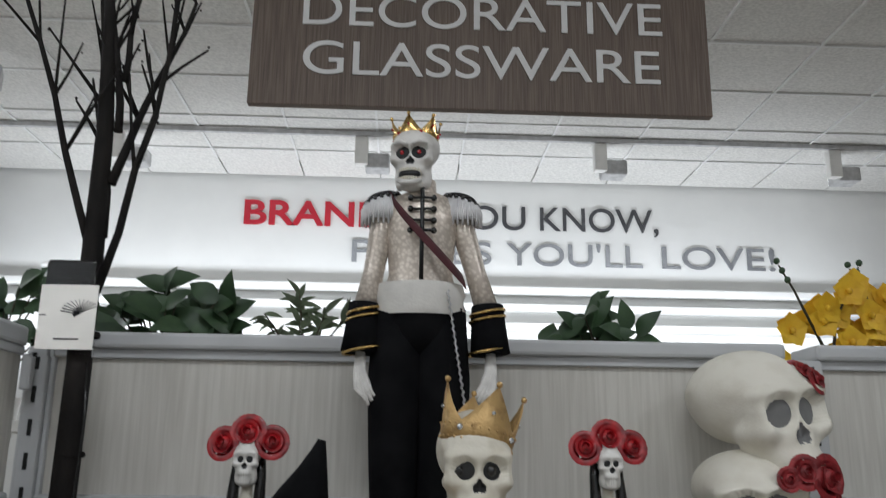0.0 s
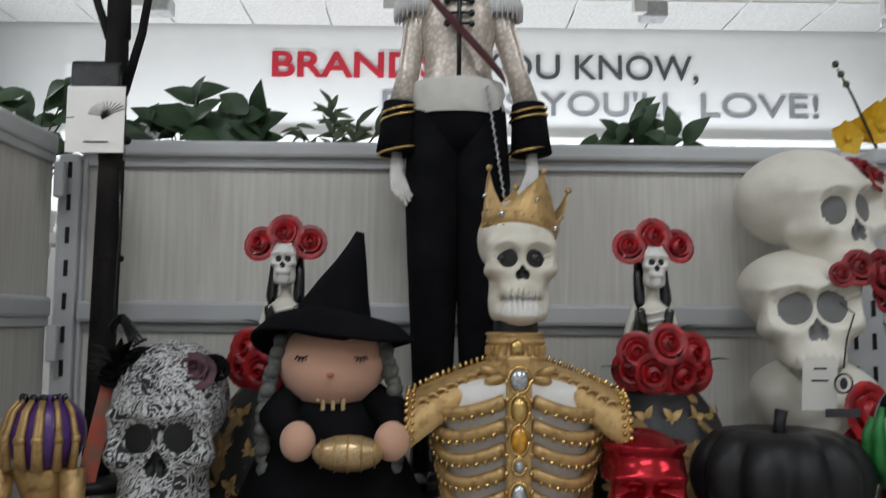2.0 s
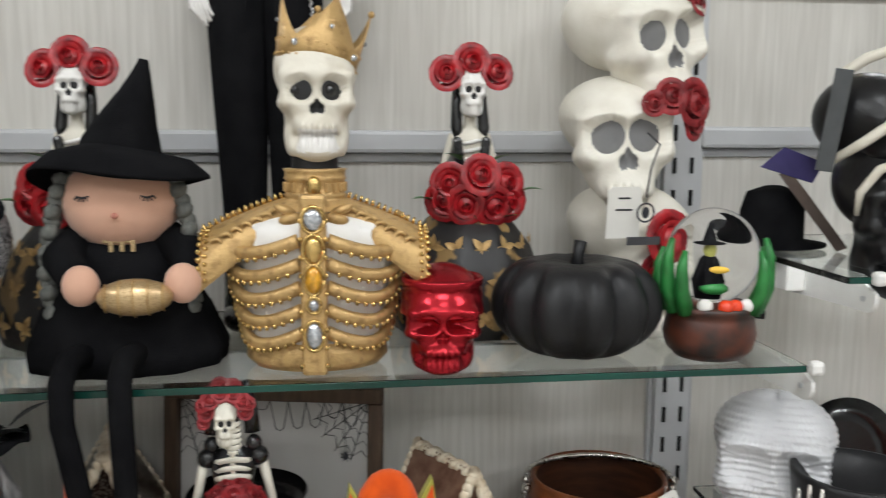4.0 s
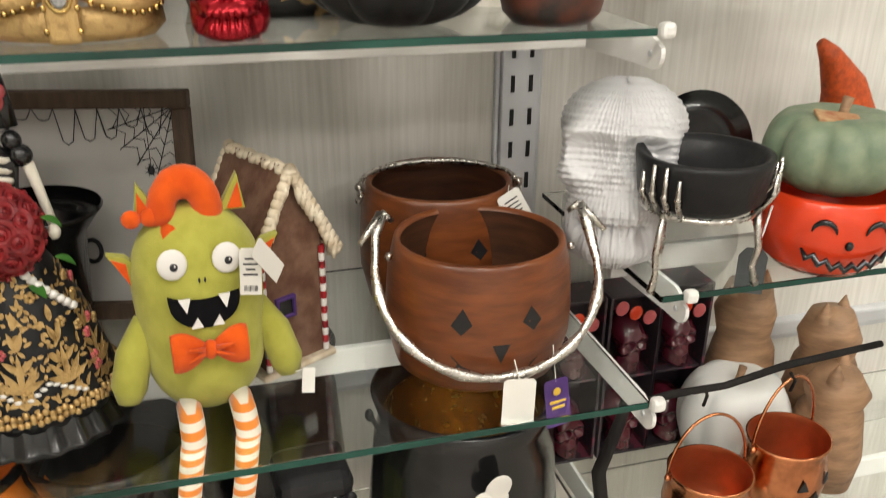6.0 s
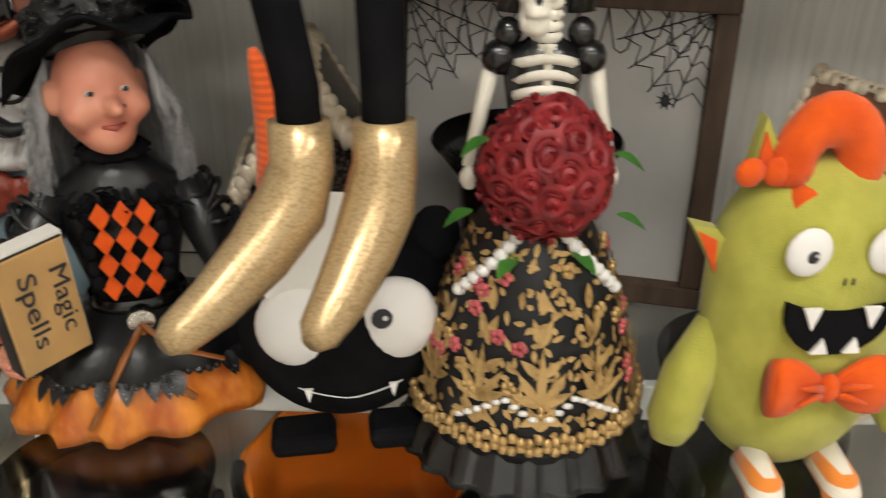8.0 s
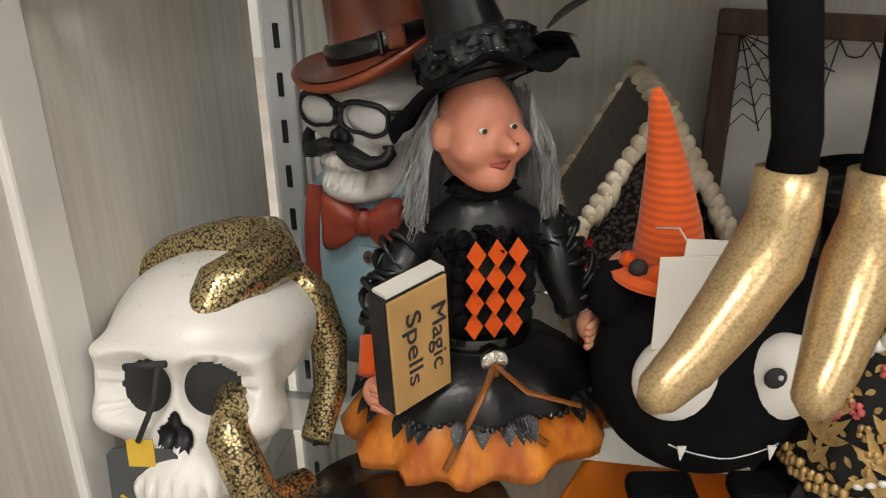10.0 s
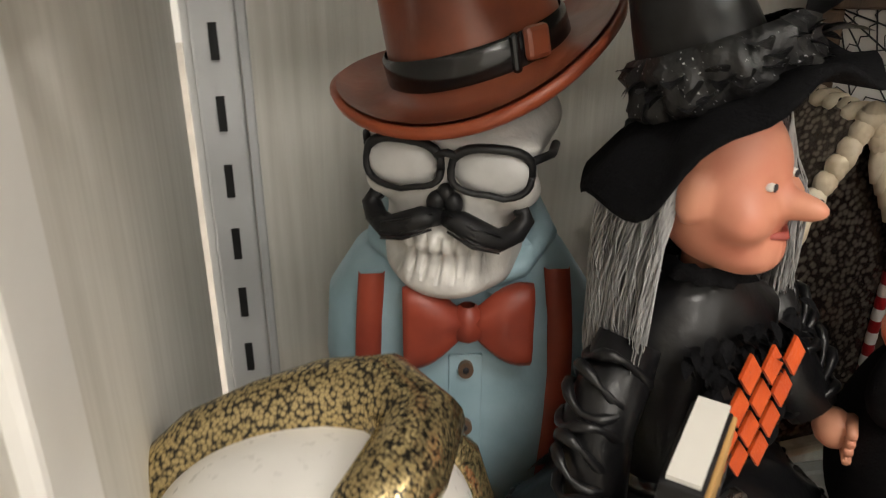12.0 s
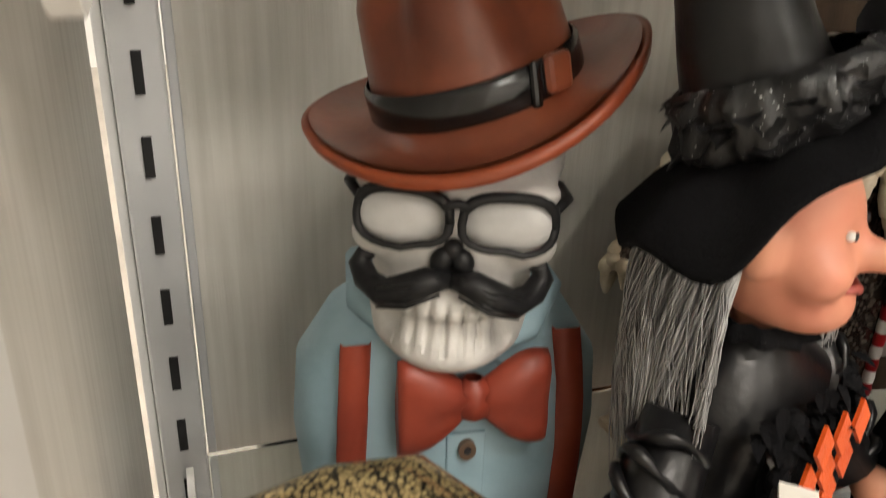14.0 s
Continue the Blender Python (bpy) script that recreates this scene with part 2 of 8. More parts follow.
CARD_PURPLE = mat("purple_card", (0.07, 0.025, 0.16), 0.6, dirt=0.2)
CARD_GREY = mat("slate_card", (0.075, 0.08, 0.082), 0.8, dirt=0.2)
YELLOW = mat("yellow_print", (0.75, 0.48, 0.05), 0.6)
GINGER = mat("gingerbread", (0.11, 0.045, 0.025), 0.65, second=(0.20, 0.11, 0.07), scale=50, bump=0.4, bscale=240)
ICING = mat("cream_icing", (0.72, 0.64, 0.50), 0.7, second=(0.55, 0.44, 0.30), scale=60, bump=0.4, bscale=220)
SEQ_ROOF = cells("brown_sequin_roof", (0.20, 0.17, 0.14), (0.05, 0.035, 0.03), 260, 0.25, 0.6, 0.6, 1.0)
GREEN_PUMP = mat("sage_green_pumpkin", (0.145, 0.20, 0.13), 0.55, second=(0.24, 0.29, 0.19), scale=34, bump=0.5, bscale=110)
ORANGE_GLAZE = mat("orange_red_glaze", (0.78, 0.055, 0.012), 0.2, scale=12, dirt=0.15, coat=0.4)
ORANGE_PAINT = mat("orange_plastic", (0.80, 0.20, 0.015), 0.4, scale=12, dirt=0.25)
SATIN_ORANGE = mat("orange_satin", (0.82, 0.29, 0.04), 0.24, second=(0.42, 0.09, 0.010), scale=14, stretch=(3, 3, 0.7), bump=0.4, bscale=40)
RIB = mat("white_beaded_glaze", (0.66, 0.66, 0.67), 0.3, scale=20, dirt=0.12)
HAT_LEATHER = mat("rust_brown_hat", (0.30, 0.078, 0.034), 0.36, second=(0.12, 0.034, 0.022), scale=22, bump=0.35, bscale=45, coat=0.15, lo=0.3, hi=0.75)
HAT_RIM = mat("orange_brown_rim", (0.36, 0.075, 0.025), 0.38, second=(0.24, 0.05, 0.022), scale=18, bump=0.1)
SHIRT = mat("pale_blue_resin", (0.38, 0.54, 0.61), 0.55, second=(0.29, 0.44, 0.51), scale=22, bump=0.2, bscale=160)
BOW_RED = mat("brick_red_resin", (0.33, 0.055, 0.028), 0.42, second=(0.22, 0.035, 0.02), scale=30, bump=0.12)
GREY_BONE = mat("grey_washed_bone", (0.74, 0.72, 0.69), 0.55, second=(0.42, 0.405, 0.385), scale=42, bump=0.35, bscale=240, lo=0.45, hi=0.9)
SCALE_GOLD = cells("gold_snake_scale", (0.62, 0.48, 0.24), (0.05, 0.045, 0.035), 460, 0.25, 0.8, 0.75, 1.0)
FRANK = mat("lime_green_glaze", (0.34, 0.42, 0.07), 0.45, dirt=0.4, scale=25, bump=0.2)
ART = mat("off_white_print", (0.66, 0.64, 0.61), 0.8, scale=6, dirt=0.12)
ART_FRAME = mat("grey_brown_frame_wood", (0.12, 0.075, 0.045), 0.7, second=(0.07, 0.042, 0.026), scale=10, stretch=(8, 8, 1.5), bump=0.3, bscale=60)
PINK = mat("pink_flower_paint", (0.62, 0.12, 0.13), 0.6, dirt=0.3)
AQUA = mat("white_aqua_pumpkin", (0.74, 0.75, 0.72), 0.5, second=(0.20, 0.50, 0.58), scale=9, lo=0.56, hi=0.66)
TAN = mat("tan_carved_wood", (0.38, 0.22, 0.12), 0.6, dirt=0.4, scale=20, stretch=(1, 1, 4))
GREEN_HAND = mat("bright_green_paint", (0.03, 0.22, 0.045), 0.4, dirt=0.4, scale=40)
RAFF = mat("sparkle_black_tulle", (0.010, 0.010, 0.011), 0.35, second=(0.6, 0.6, 0.62), scale=520, lo=0.66, hi=0.70, bump=0.4, bscale=300)
TRACK = mat("track_lamp_grey", (0.55, 0.55, 0.55), 0.5)
GLOW = bpy.data.materials.new("lamp_glow")
GLOW.use_nodes = True
GLOW.node_tree.nodes["Principled BSDF"].inputs["Emission Color"].default_value = (1, 0.97, 0.92, 1)
GLOW.node_tree.nodes["Principled BSDF"].inputs["Emission Strength"].default_value = 4.0


# ---- mesh tools ----
class Geo:
    """Collects vertices and faces with materials, under a movable local pose."""

    def __init__(self):
        self.v, self.f, self.mi, self.sm, self.mats, self.m = [], [], [], [], [], Matrix()

    def put(self, verts, faces, material, smooth=True):
        if material not in self.mats:
            self.mats.append(material)
        i, base = self.mats.index(material), len(self.v)
        a = np.asarray(verts, dtype=float).reshape(-1, 3)
        m = np.array(self.m)
        a = a @ m[:3, :3].T + m[:3, 3]
        self.v.extend(a.tolist())
        self.f.extend([tuple(base + k for k in q) for q in faces])
        self.mi.extend([i] * len(faces))
        self.sm.extend([smooth] * len(faces))

    def grid(self, p, material, cu=False, cv=False, caps=False, smooth=True):
        p = np.asarray(p, dtype=float)
        n, k = p.shape[:2]
        faces = []
        for i in range(n if cu else n - 1):
            for j in range(k if cv else k - 1):
                a, b = (i + 1) % n, (j + 1) % k
                faces.append((i * k + j, i * k + b, a * k + b, a * k + j))
        if caps and cv:
            faces.append(tuple(range(k - 1, -1, -1)))
            faces.append(tuple((n - 1) * k + j for j in range(k)))
        self.put(p.reshape(-1, 3), faces, material, smooth)

    def ball(self, c, r, material, n=18, k=11, rot=None):
        r = (r, r, r) if not hasattr(r, "__len__") else r
        u, w = np.linspace(0, 2 * math.pi, n, endpoint=False), np.linspace(-math.pi / 2, math.pi / 2, k)
        p = np.stack([np.outer(np.cos(w), np.cos(u)), np.outer(np.cos(w), np.sin(u)), np.outer(np.sin(w), np.ones(n))], -1) * np.array(r)
        if rot:
            p = p @ np.array(Euler([radians(q) for q in rot]).to_matrix()).T
        self.grid(p + np.array(c), material, False, True)

    def lathe(self, prof, material, c=(0, 0, 0), n=32, fold=None, sx=1.0, sy=1.0, smooth=True):
        u = np.linspace(0, 2 * math.pi, n, endpoint=False)
        w = np.ones((len(prof), n)) if fold is None else np.array([[fold(a, i / (len(prof) - 1)) for a in u] for i in range(len(prof))])
        p = np.array([[(r * math.cos(a) * sx * w[i, j], r * math.sin(a) * sy * w[i, j], z) for j, a in enumerate(u)] for i, (r, z) in enumerate(prof)])
        self.grid(p + np.array(c), material, False, True, smooth=smooth)

    def tube(self, pts, radii, material, n=8, caps=True, flat=1.0):
        pts = [Vector([float(q) for q in p]) for p in pts]
        if not hasattr(radii, "__len__"):
            radii = [radii] * len(pts)
        rings, ref = [], None
        for i, p in enumerate(pts):
            d = (pts[min(i + 1, len(pts) - 1)] - pts[max(i - 1, 0)]).normalized()
            if ref is None:
                ref = Vector((0, 0, 1)) if abs(d.z) < 0.9 else Vector((1, 0, 0))
            s = d.cross(ref).normalized()
            t = s.cross(d).normalized()
            ref = t
            rings.append([p + float(radii[i]) * (float(math.cos(a)) * s + float(flat * math.sin(a)) * t) for a in np.linspace(0, 2 * math.pi, n, endpoint=False)])
        self.grid(np.array([[tuple(q) for q in r] for r in rings]), material, False, True, caps)

    def box(self, c, size, material, bevel=0.0, rot=None):
        bm = bmesh.new()
        bmesh.ops.create_cube(bm, size=1)
        bmesh.ops.scale(bm, vec=size, verts=bm.verts)
        if bevel:
            bmesh.ops.bevel(bm, geom=list(bm.edges), offset=bevel, segments=2, affect="EDGES", profile=0.5)
        m = pose(*c, *(rot or (0, 0, 0)))
        bm.verts.index_update()
        self.put([tuple(m @ q.co) for q in bm.verts], [tuple(q.index for q in fc.verts) for fc in bm.faces], material, False)
        bm.free()

    def plate(self, poly, depth, material, c=(0, 0, 0), rot=None, smooth=False):
        """A flat outline in x and z, thickened along y."""
        m = pose(*c, *(rot or (0, 0, 0)))
        n = len(poly)
        vs = [tuple(m @ Vector((x, -depth / 2, z))) for x, z in poly] + [tuple(m @ Vector((x, depth / 2, z))) for x, z in poly]
        fs = [tuple(range(n)), tuple(range(2 * n - 1, n - 1, -1))] + [(i, i + n, (i + 1) % n + n, (i + 1) % n) for i in range(n)]
        self.put(vs, fs, material, smooth)

    def disc(self, c, r, depth, material, rot=None, sx=1.0, sz=1.0, n=20):
        self.plate([(r * sx * math.cos(a), r * sz * math.sin(a)) for a in np.linspace(0, 2 * math.pi, n, endpoint=False)], depth, material, c, rot)

    def rose(self, c, r, material, d=(0, -1, 0.35), seed=0, rings=3):
        rnd = random.Random(seed)
        old = self.m
        self.m = old @ Matrix.Translation(c) @ Vector(d).to_track_quat("Z", "Y").to_matrix().to_4x4()
        self.ball((0, 0, 0.05 * r), (0.62 * r, 0.62 * r, 0.5 * r), material, 10, 6)
        for ring in range(rings):
            count = (3, 4, 5)[ring]
            for q in range(count):
                a0 = 2 * math.pi * (q + rnd.random() * 0.35) / count + ring
                half = math.pi / count * 1.25
                p = []
                for t in (0, 0.4, 0.75, 1.0):
                    row = []
                    for s in (-1, -0.5, 0, 0.5, 1):
                        rad = r * (0.10 + 0.26 * ring + (0.16 + 0.10 * ring) * t + (0.10 * ring if t == 1.0 else 0))
                        z = r * (0.1 + (0.75 - 0.2 * ring) * t * (1 - 0.16 * s * s) - (0.10 * ring if t == 1.0 else 0))
                        a = a0 + half * s * (0.75 + 0.3 * t)
                        row.append((rad * math.cos(a), rad * math.sin(a), z))
                    p.append(row)
                self.grid(p, material)
        self.m = old

    def leaf(self, c, d, length, width, material, bend=0.3, up=(0, 0, 1)):
        d = Vector(d).normalized()
        s = d.cross(Vector(up))
        s = s.normalized() if s.length > 0.01 else Vector((1, 0, 0))
        t = s.cross(d)
        p = []
        for u in np.linspace(0, 1, 6):
            w = width * math.sin(math.pi * (0.06 + 0.94 * u) ** 0.85) * 0.5
            mid = Vector(c) + d * length * u - t * bend * length * u * u
            p.append([tuple(mid - s * w + t * w * 0.25), tuple(mid), tuple(mid + s * w + t * w * 0.25)])
        self.grid(p, material)

    def mesh(self, name):
        me = bpy.data.meshes.new(name)
        me.from_pydata(self.v, [], self.f)
        for m in self.mats:
            me.materials.append(m)
        me.polygons.foreach_set("material_index", self.mi)
        me.polygons.foreach_set("use_smooth", self.sm)
        me.update()
        return me


def thing(name, label, category, m=None, group="", kind=""):
    ob = tagged(new(name), label, category, group, kind)
    ob.empty_display_size = 0.02
    ob.matrix_world = m or Matrix()
    return ob


def solid(name, g, label, category, m=None, group="", kind=""):
    ob = tagged(new(name, g.mesh(name)), label, category, group, kind)
    ob.matrix_world = m or Matrix()
    return ob


def part(name, g, parent, label=""):
    ob = new(name, g.mesh(name))
    ob.parent = parent
    return tagged(ob, label)


def letters(name, text, width, height, depth, material, m, parent=None, label="", category="", spacing=1.0, weight=0.0):
    """Raised lettering in the built-in font, fitted to a width and a capital height; it faces -y."""
    cu = bpy.data.curves.new(name, "FONT")
    cu.body, cu.size, cu.extrude, cu.align_x, cu.space_character, cu.offset = text, 1.0, 0.02, "CENTER", spacing, weight
    tmp = bpy.data.objects.new(name, cu)
    scene.collection.objects.link(tmp)
    me = bpy.data.meshes.new_from_object(tmp.evaluated_get(bpy.context.evaluated_depsgraph_get()))
    bpy.data.objects.remove(tmp)
    co = np.array([v.co for v in me.vertices])
    lo, hi = co.min(0), co.max(0)
    cap = 0.70
    for v in me.vertices:
        x, y, z = v.co
        v.co = ((x - (lo[0] + hi[0]) / 2) * width / (hi[0] - lo[0]), -(z + 0.02) / 0.04 * depth, y * height / cap)
    me.materials.append(material)
    me.name = name
    ob = tagged(new(name, me), label, category)
    if parent:
        ob.parent = parent
    ob.matrix_local = m
    return ob


# ---- setting: shop room ----
g = Geo()
g.box((0, 1.0, -0.05), (14, 14, 0.1), FLOOR)
solid("floor", g, "brown speckled vinyl shop floor", "floor", kind="structure")
g = Geo()
g.box((0, FARY + 0.1, 2.0), (14, 0.2, 4.2), PLASTER)
wall = solid("wall_north", g, "white painted shop wall with a slogan", "wall", kind="structure")
for nm, c, sz in (("wall_west", (-3.33, 1, 2), (0.2, 10, 4.2)), ("wall_east", (6.5, 1, 2), (0.2, 10, 4.2)), ("wall_south", (0, -5.0, 2), (14, 0.2, 4.2))):
    g = Geo()
    g.box(c, sz, PLASTER)
    solid(nm, g, "plain white painted shop wall", "wall", kind="structure")
for z, h, d in ((2.957, 0.06, 0.10), (2.816, 0.05, 0.14), (2.66, 0.05, 0.18)):
    g = Geo()
    g.box((0.5, FARY - d / 2, z), (10, d, h), PLASTER, 0.01)
    solid("trim", g, "white stepped ledge moulding on the wall", "trim", kind="structure")

# ceiling with tiles, grid bars and a track
g = Geo()
g.box((0, 1, CEIL + 0.12), (14, 14, 0.1), TILE)
rnd = random.Random(4)
for ix in range(-7, 9):
    for iy in range(-4, 9):
        x, y = ix * 0.61 - 0.24, iy * 0.61 + 1.02
        g.box((x + 0.305, y + 0.305, CEIL + 0.02 + rnd.uniform(-0.002, 0.002)), (0.598, 0.598, 0.02), TILE, 0.003)
for ix in range(-7, 10):
    g.box((ix * 0.61 - 0.24, 1.0, CEIL + 0.008), (0.014, 10.2, 0.018), GRID)
for iy in range(-6, 9):
    g.box((1.0, iy * 0.61 + 1.02, CEIL + 0.007), (10.6, 0.014, 0.018), GRID)
solid("ceiling", g, "white mineral-fibre tile ceiling with thin grid", "ceiling", kind="structure")
g = Geo()
g.box((1.0, 5.50, CEIL - 0.015), (10.0, 0.035, 0.03), TRACK, 0.004)
solid("lamp_track", g, "thin white lamp track on the ceiling", "lamp track", kind="structure")


def track_lamp():
    lamp = thing("track_lamp", "white box track lamp under the ceiling", "track lamp", group="track lamps")
    g = Geo()
    g.box((0, 0, -0.10), (0.09, 0.07, 0.20), WHITE_METAL, 0.008)
    part("driver_box", g, lamp)
    g = Geo()
    g.box((0.11, 0.08, -0.16), (0.17, 0.16, 0.11), TRACK, 0.015)
    part("lamp_head", g, lamp, "grey finned lamp head")
    g = Geo()
    g.box((0.11, 0.163, -0.16), (0.15, 0.008, 0.09), GLOW)
    part("lens", g, lamp, "lit lens")
    return lamp


lamp = track_lamp()
lamp.matrix_world = pose(1.318, 5.53, CEIL - 0.03)
for x in (-0.345, 2.99, 4.65, -2.01):
    copy_thing(lamp, pose(x, 5.53, CEIL - 0.03))
copy_thing(lamp, pose(-2.42, 4.25, CEIL - 0.03, 0, 0, 20))

SLOGAN = [("BRANDS", -1.316, -0.007, 3.465, RED_PAINT, 0.197), ("YOU", 0.277, 0.935, 3.465, DARK_PAINT, 0.197), ("KNOW,", 1.055, 2.023, 3.465, DARK_PAINT, 0.197),
          ("PRICES", -0.451, 0.660, 3.172, SILVER_PAINT, 0.185), ("YOU'LL", 0.782, 1.880, 3.172, SILVER_PAINT, 0.185), ("LOVE!", 2.040, 2.964, 3.172, SILVER_PAINT, 0.185)]
for text, x0, x1, z, material, cap in SLOGAN:
    letters("wall_lettering", text, x1 - x0, cap, 0.012, material, pose((x0 + x1) / 2, FARY - 0.003, z),
            label="raised slogan letters on the white wall", category="wall lettering", weight=0.02 if text == "BRANDS" else 0.002)

# hanging sign
SIGN_Y = 2.2
sign = thing("hanging_sign", "brown wood-look hanging sign with white letters", "sign", pose(0.1825, SIGN_Y, 2.609))
g = Geo()
g.box((0, 0.02, 0.21), (1.324, 0.03, 0.42), SIGN, 0.003)
part("board", g, sign)
letters("lettering", "DECORATIVE", 1.045, 0.104, 0.004, SIGN_WHITE, pose(0.004, 0.004, 0.247), sign, "white capital letters")
letters("lettering", "GLASSWARE", 1.026, 0.104, 0.004, SIGN_WHITE, pose(0.001, 0.004, 0.094), sign, "white capital letters")
for x in (-0.5, 0.5):
    g = Geo()
    g.tube([(x, 0.02, 0.42), (x, 0.02, 1.24)], 0.003, METAL, 6)
    part("hanging_wire", g, sign)


# ---- shelving gondola ----
def bay_panels(name, x0, x1, y, zs, rails, label):
    ob = thing(name, label, "shelf back", kind="structure")
    for z0, z1 in zip(zs[:-1], zs[1:]):
        g = Geo()
        g.box(((x0 + x1) / 2, y + 0.012, (z0 + z1) / 2), (x1 - x0, 0.02, z1 - z0 - 0.003), PANEL, 0.0015)
        part("panel", g, ob)
    for z in rails:
        g = Geo()
        g.box(((x0 + x1) / 2, y - 0.008, z), (x1 - x0, 0.024, 0.034), METAL, 0.006)
        g.box(((x0 + x1) / 2, y + 0.000, z - 0.024), (x1 - x0, 0.008, 0.014), METAL, 0.002)
        part("rail", g, ob, "grey metal rail")
    g = Geo()
    g.box(((x0 + x1) / 2, y + 0.03, 1.824), (x1 - x0 + 0.01, 0.10, 0.026), METAL, 0.006)
    g.box(((x0 + x1) / 2, y + 0.000, 1.804), (x1 - x0, 0.014, 0.016), METAL, 0.002)
    part("top_cap", g, ob, "grey metal top cap")
    return ob


ZS = (0.1, 0.40, 0.68, 1.563, 1.81)
bay_panels("shelf_back_1", -0.584, 0.600, BACK, ZS, (1.569, 0.70), "grey wood-grain back panels with metal rails")
bay_panels("shelf_back_2", 0.661, 1.89, BACK, ZS, (1.577, 0.68), "grey wood-grain back panels with metal rails")


def upright(x, cols, y, label):
    ob = thing("upright", label, "shelf upright", kind="structure")
    w = 0.030 * len(cols)
    g = Geo()
    g.box((x, y + 0.010, 0.905), (w, 0.026, 1.81), METAL, 0.002)
    part("post", g, ob)
    g = Geo()
    for c in cols:
        for i in range(34):
            g.box((x + c, y - 0.0032, 1.787 - i * 0.0508), (0.0058, 0.004, 0.025), SLOT)
    part("slots", g, ob, "dark punched slots")
    for s in (-1, 1):
        g = Geo()
        g.box((x + s * (w / 2 + 0.004), y + 0.013, 0.905), (0.006, 0.012, 1.80), METAL, 0.001)
        part("edge_strip", g, ob)
    return ob


upright(-0.600, (0.0,), 1.352, "grey slotted metal shelf upright")
upright(0.6305, (-0.0143, 0.0143), 1.352, "grey double slotted metal shelf upright")

# the side run that meets it at the corner
SIDE = -0.622
side = thing("shelf_side", "grey wood-grain side panels of the adjoining shelf run", "shelf side", kind="structure")
for y0, y1 in ((0.98, 1.343), (-0.25, 0.95)):
    for z0, z1 in zip(ZS[:-1], ZS[1:]):
        g = Geo()
        g.box((SIDE - 0.012, (y0 + y1) / 2, (z0 + z1) / 2), (0.02, y1 - y0, z1 - z0 - 0.003), PANEL, 0.0015)
        part("panel", g, side)
for z in (1.824, 1.574):
    g = Geo()
    g.box((SIDE - 0.010, 0.55, z), (0.036, 1.58, 0.032), METAL, 0.006)
    g.box((SIDE - 0.002, 0.55, z - 0.022), (0.012, 1.58, 0.014), METAL, 0.002)
    part("rail", g, side, "grey metal rail")
g = Geo()
g.box((SIDE - 0.008, 0.965, 0.93), (0.026, 0.045, 1.80), WHITE_METAL, 0.003)
part("post", g, side, "white metal post")
for z in (1.768, 1.520):
    g = Geo()
    g.box((SIDE + 0.018, 1.325, z), (0.016, 0.016, 0.055), METAL, 0.003)
    part("corner_clip", g, side)


def glass_shelf(name, x0, x1, z, label, front):
    pane = thing(name, label, "glass shelf", group="glass shelves")
    g = Geo()
    g.box(((x0 + x1) / 2, (front + 1.345) / 2, z - 0.004), (x1 - x0, 1.345 - front, 0.008), GLASS, 0.0006)
    ob = part("glass_pane", g, pane, "clear glass pane")
    ob.visible_shadow = False
    g = Geo()
    g.box(((x0 + x1) / 2, front - 0.001, z - 0.004), (x1 - x0 - 0.004, 0.0022, 0.0076), EDGE, 0.0006)
    part("polished_edge", g, pane, "green polished glass edge")
    g = Geo()
    g.box(((x0 + x1) / 2, 1.121, z - 0.0275), (x1 - x0 - 0.02, 0.012, 0.036), WHITE_METAL, 0.002)
    part("support_bar", g, pane, "white steel support bar")


def shelf_bracket(x, z, front):
    ob = thing("shelf_bracket", "white steel shelf bracket with a plastic end cap", "shelf bracket", pose(x, 0, z), "shelf brackets")
    g = Geo()
    y0, y1 = front - 0.002, 1.345
    prof = [(y1, -0.01), (y1, -0.062), (y0 + 0.05, -0.046)] + [(y0 + 0.018 + 0.018 * math.cos(a), -0.028 + 0.018 * math.sin(a)) for a in np.linspace(-1.4, -math.pi - 0.4, 8)] + [(y0 + 0.03, -0.009)]
    g.plate(prof, 0.005, WHITE_METAL, rot=(0, 0, 90))
    part("arm", g, ob)
    g = Geo()
    g.box((0, y0 - 0.002, -0.002), (0.017, 0.015, 0.017), WHITE_METAL, 0.005)
    part("end_cap", g, ob, "white plastic end cap")
    g = Geo()
    g.disc((-0.0035, y0 + 0.022, -0.030), 0.0035, 0.002, METAL, (0, 0, 90))
    part("rivet", g, ob)
    return ob


glass_shelf("glass_shelf", -0.585, 0.630, C1, "clear glass shelf crowded with skull ornaments", FRONT)
glass_shelf("glass_shelf", -0.585, 0.630, C2, "clear glass shelf holding dolls and wooden buckets", DEEP)
glass_shelf("glass_shelf", -0.585, 0.630, C3, "clear glass shelf with dark cauldrons", DEEP)
glass_shelf("glass_shelf", 0.672, 1.88, R1, "clear glass shelf holding black skulls", FRONT)
glass_shelf("glass_shelf", 0.672, 1.88, R2, "clear glass shelf holding pumpkins and bowls", FRONT)
glass_shelf("glass_shelf", 0.672, 1.88, R3, "clear glass shelf holding copper mugs", DEEP)
for z in (C1, C2, C3):
    shelf_bracket(0.638, z, FRONT if z == C1 else DEEP)
    shelf_bracket(-0.598, z, FRONT if z == C1 else DEEP)
for z in (R1, R2, R3):
    shelf_bracket(0.710, z, DEEP if z == R3 else FRONT)


# ---- skulls ----
def ell(p, c, r):
    r = np.array(r, dtype=float)
    return (np.linalg.norm((p - np.array(c)) / r, axis=-1) - 1) * r.min()


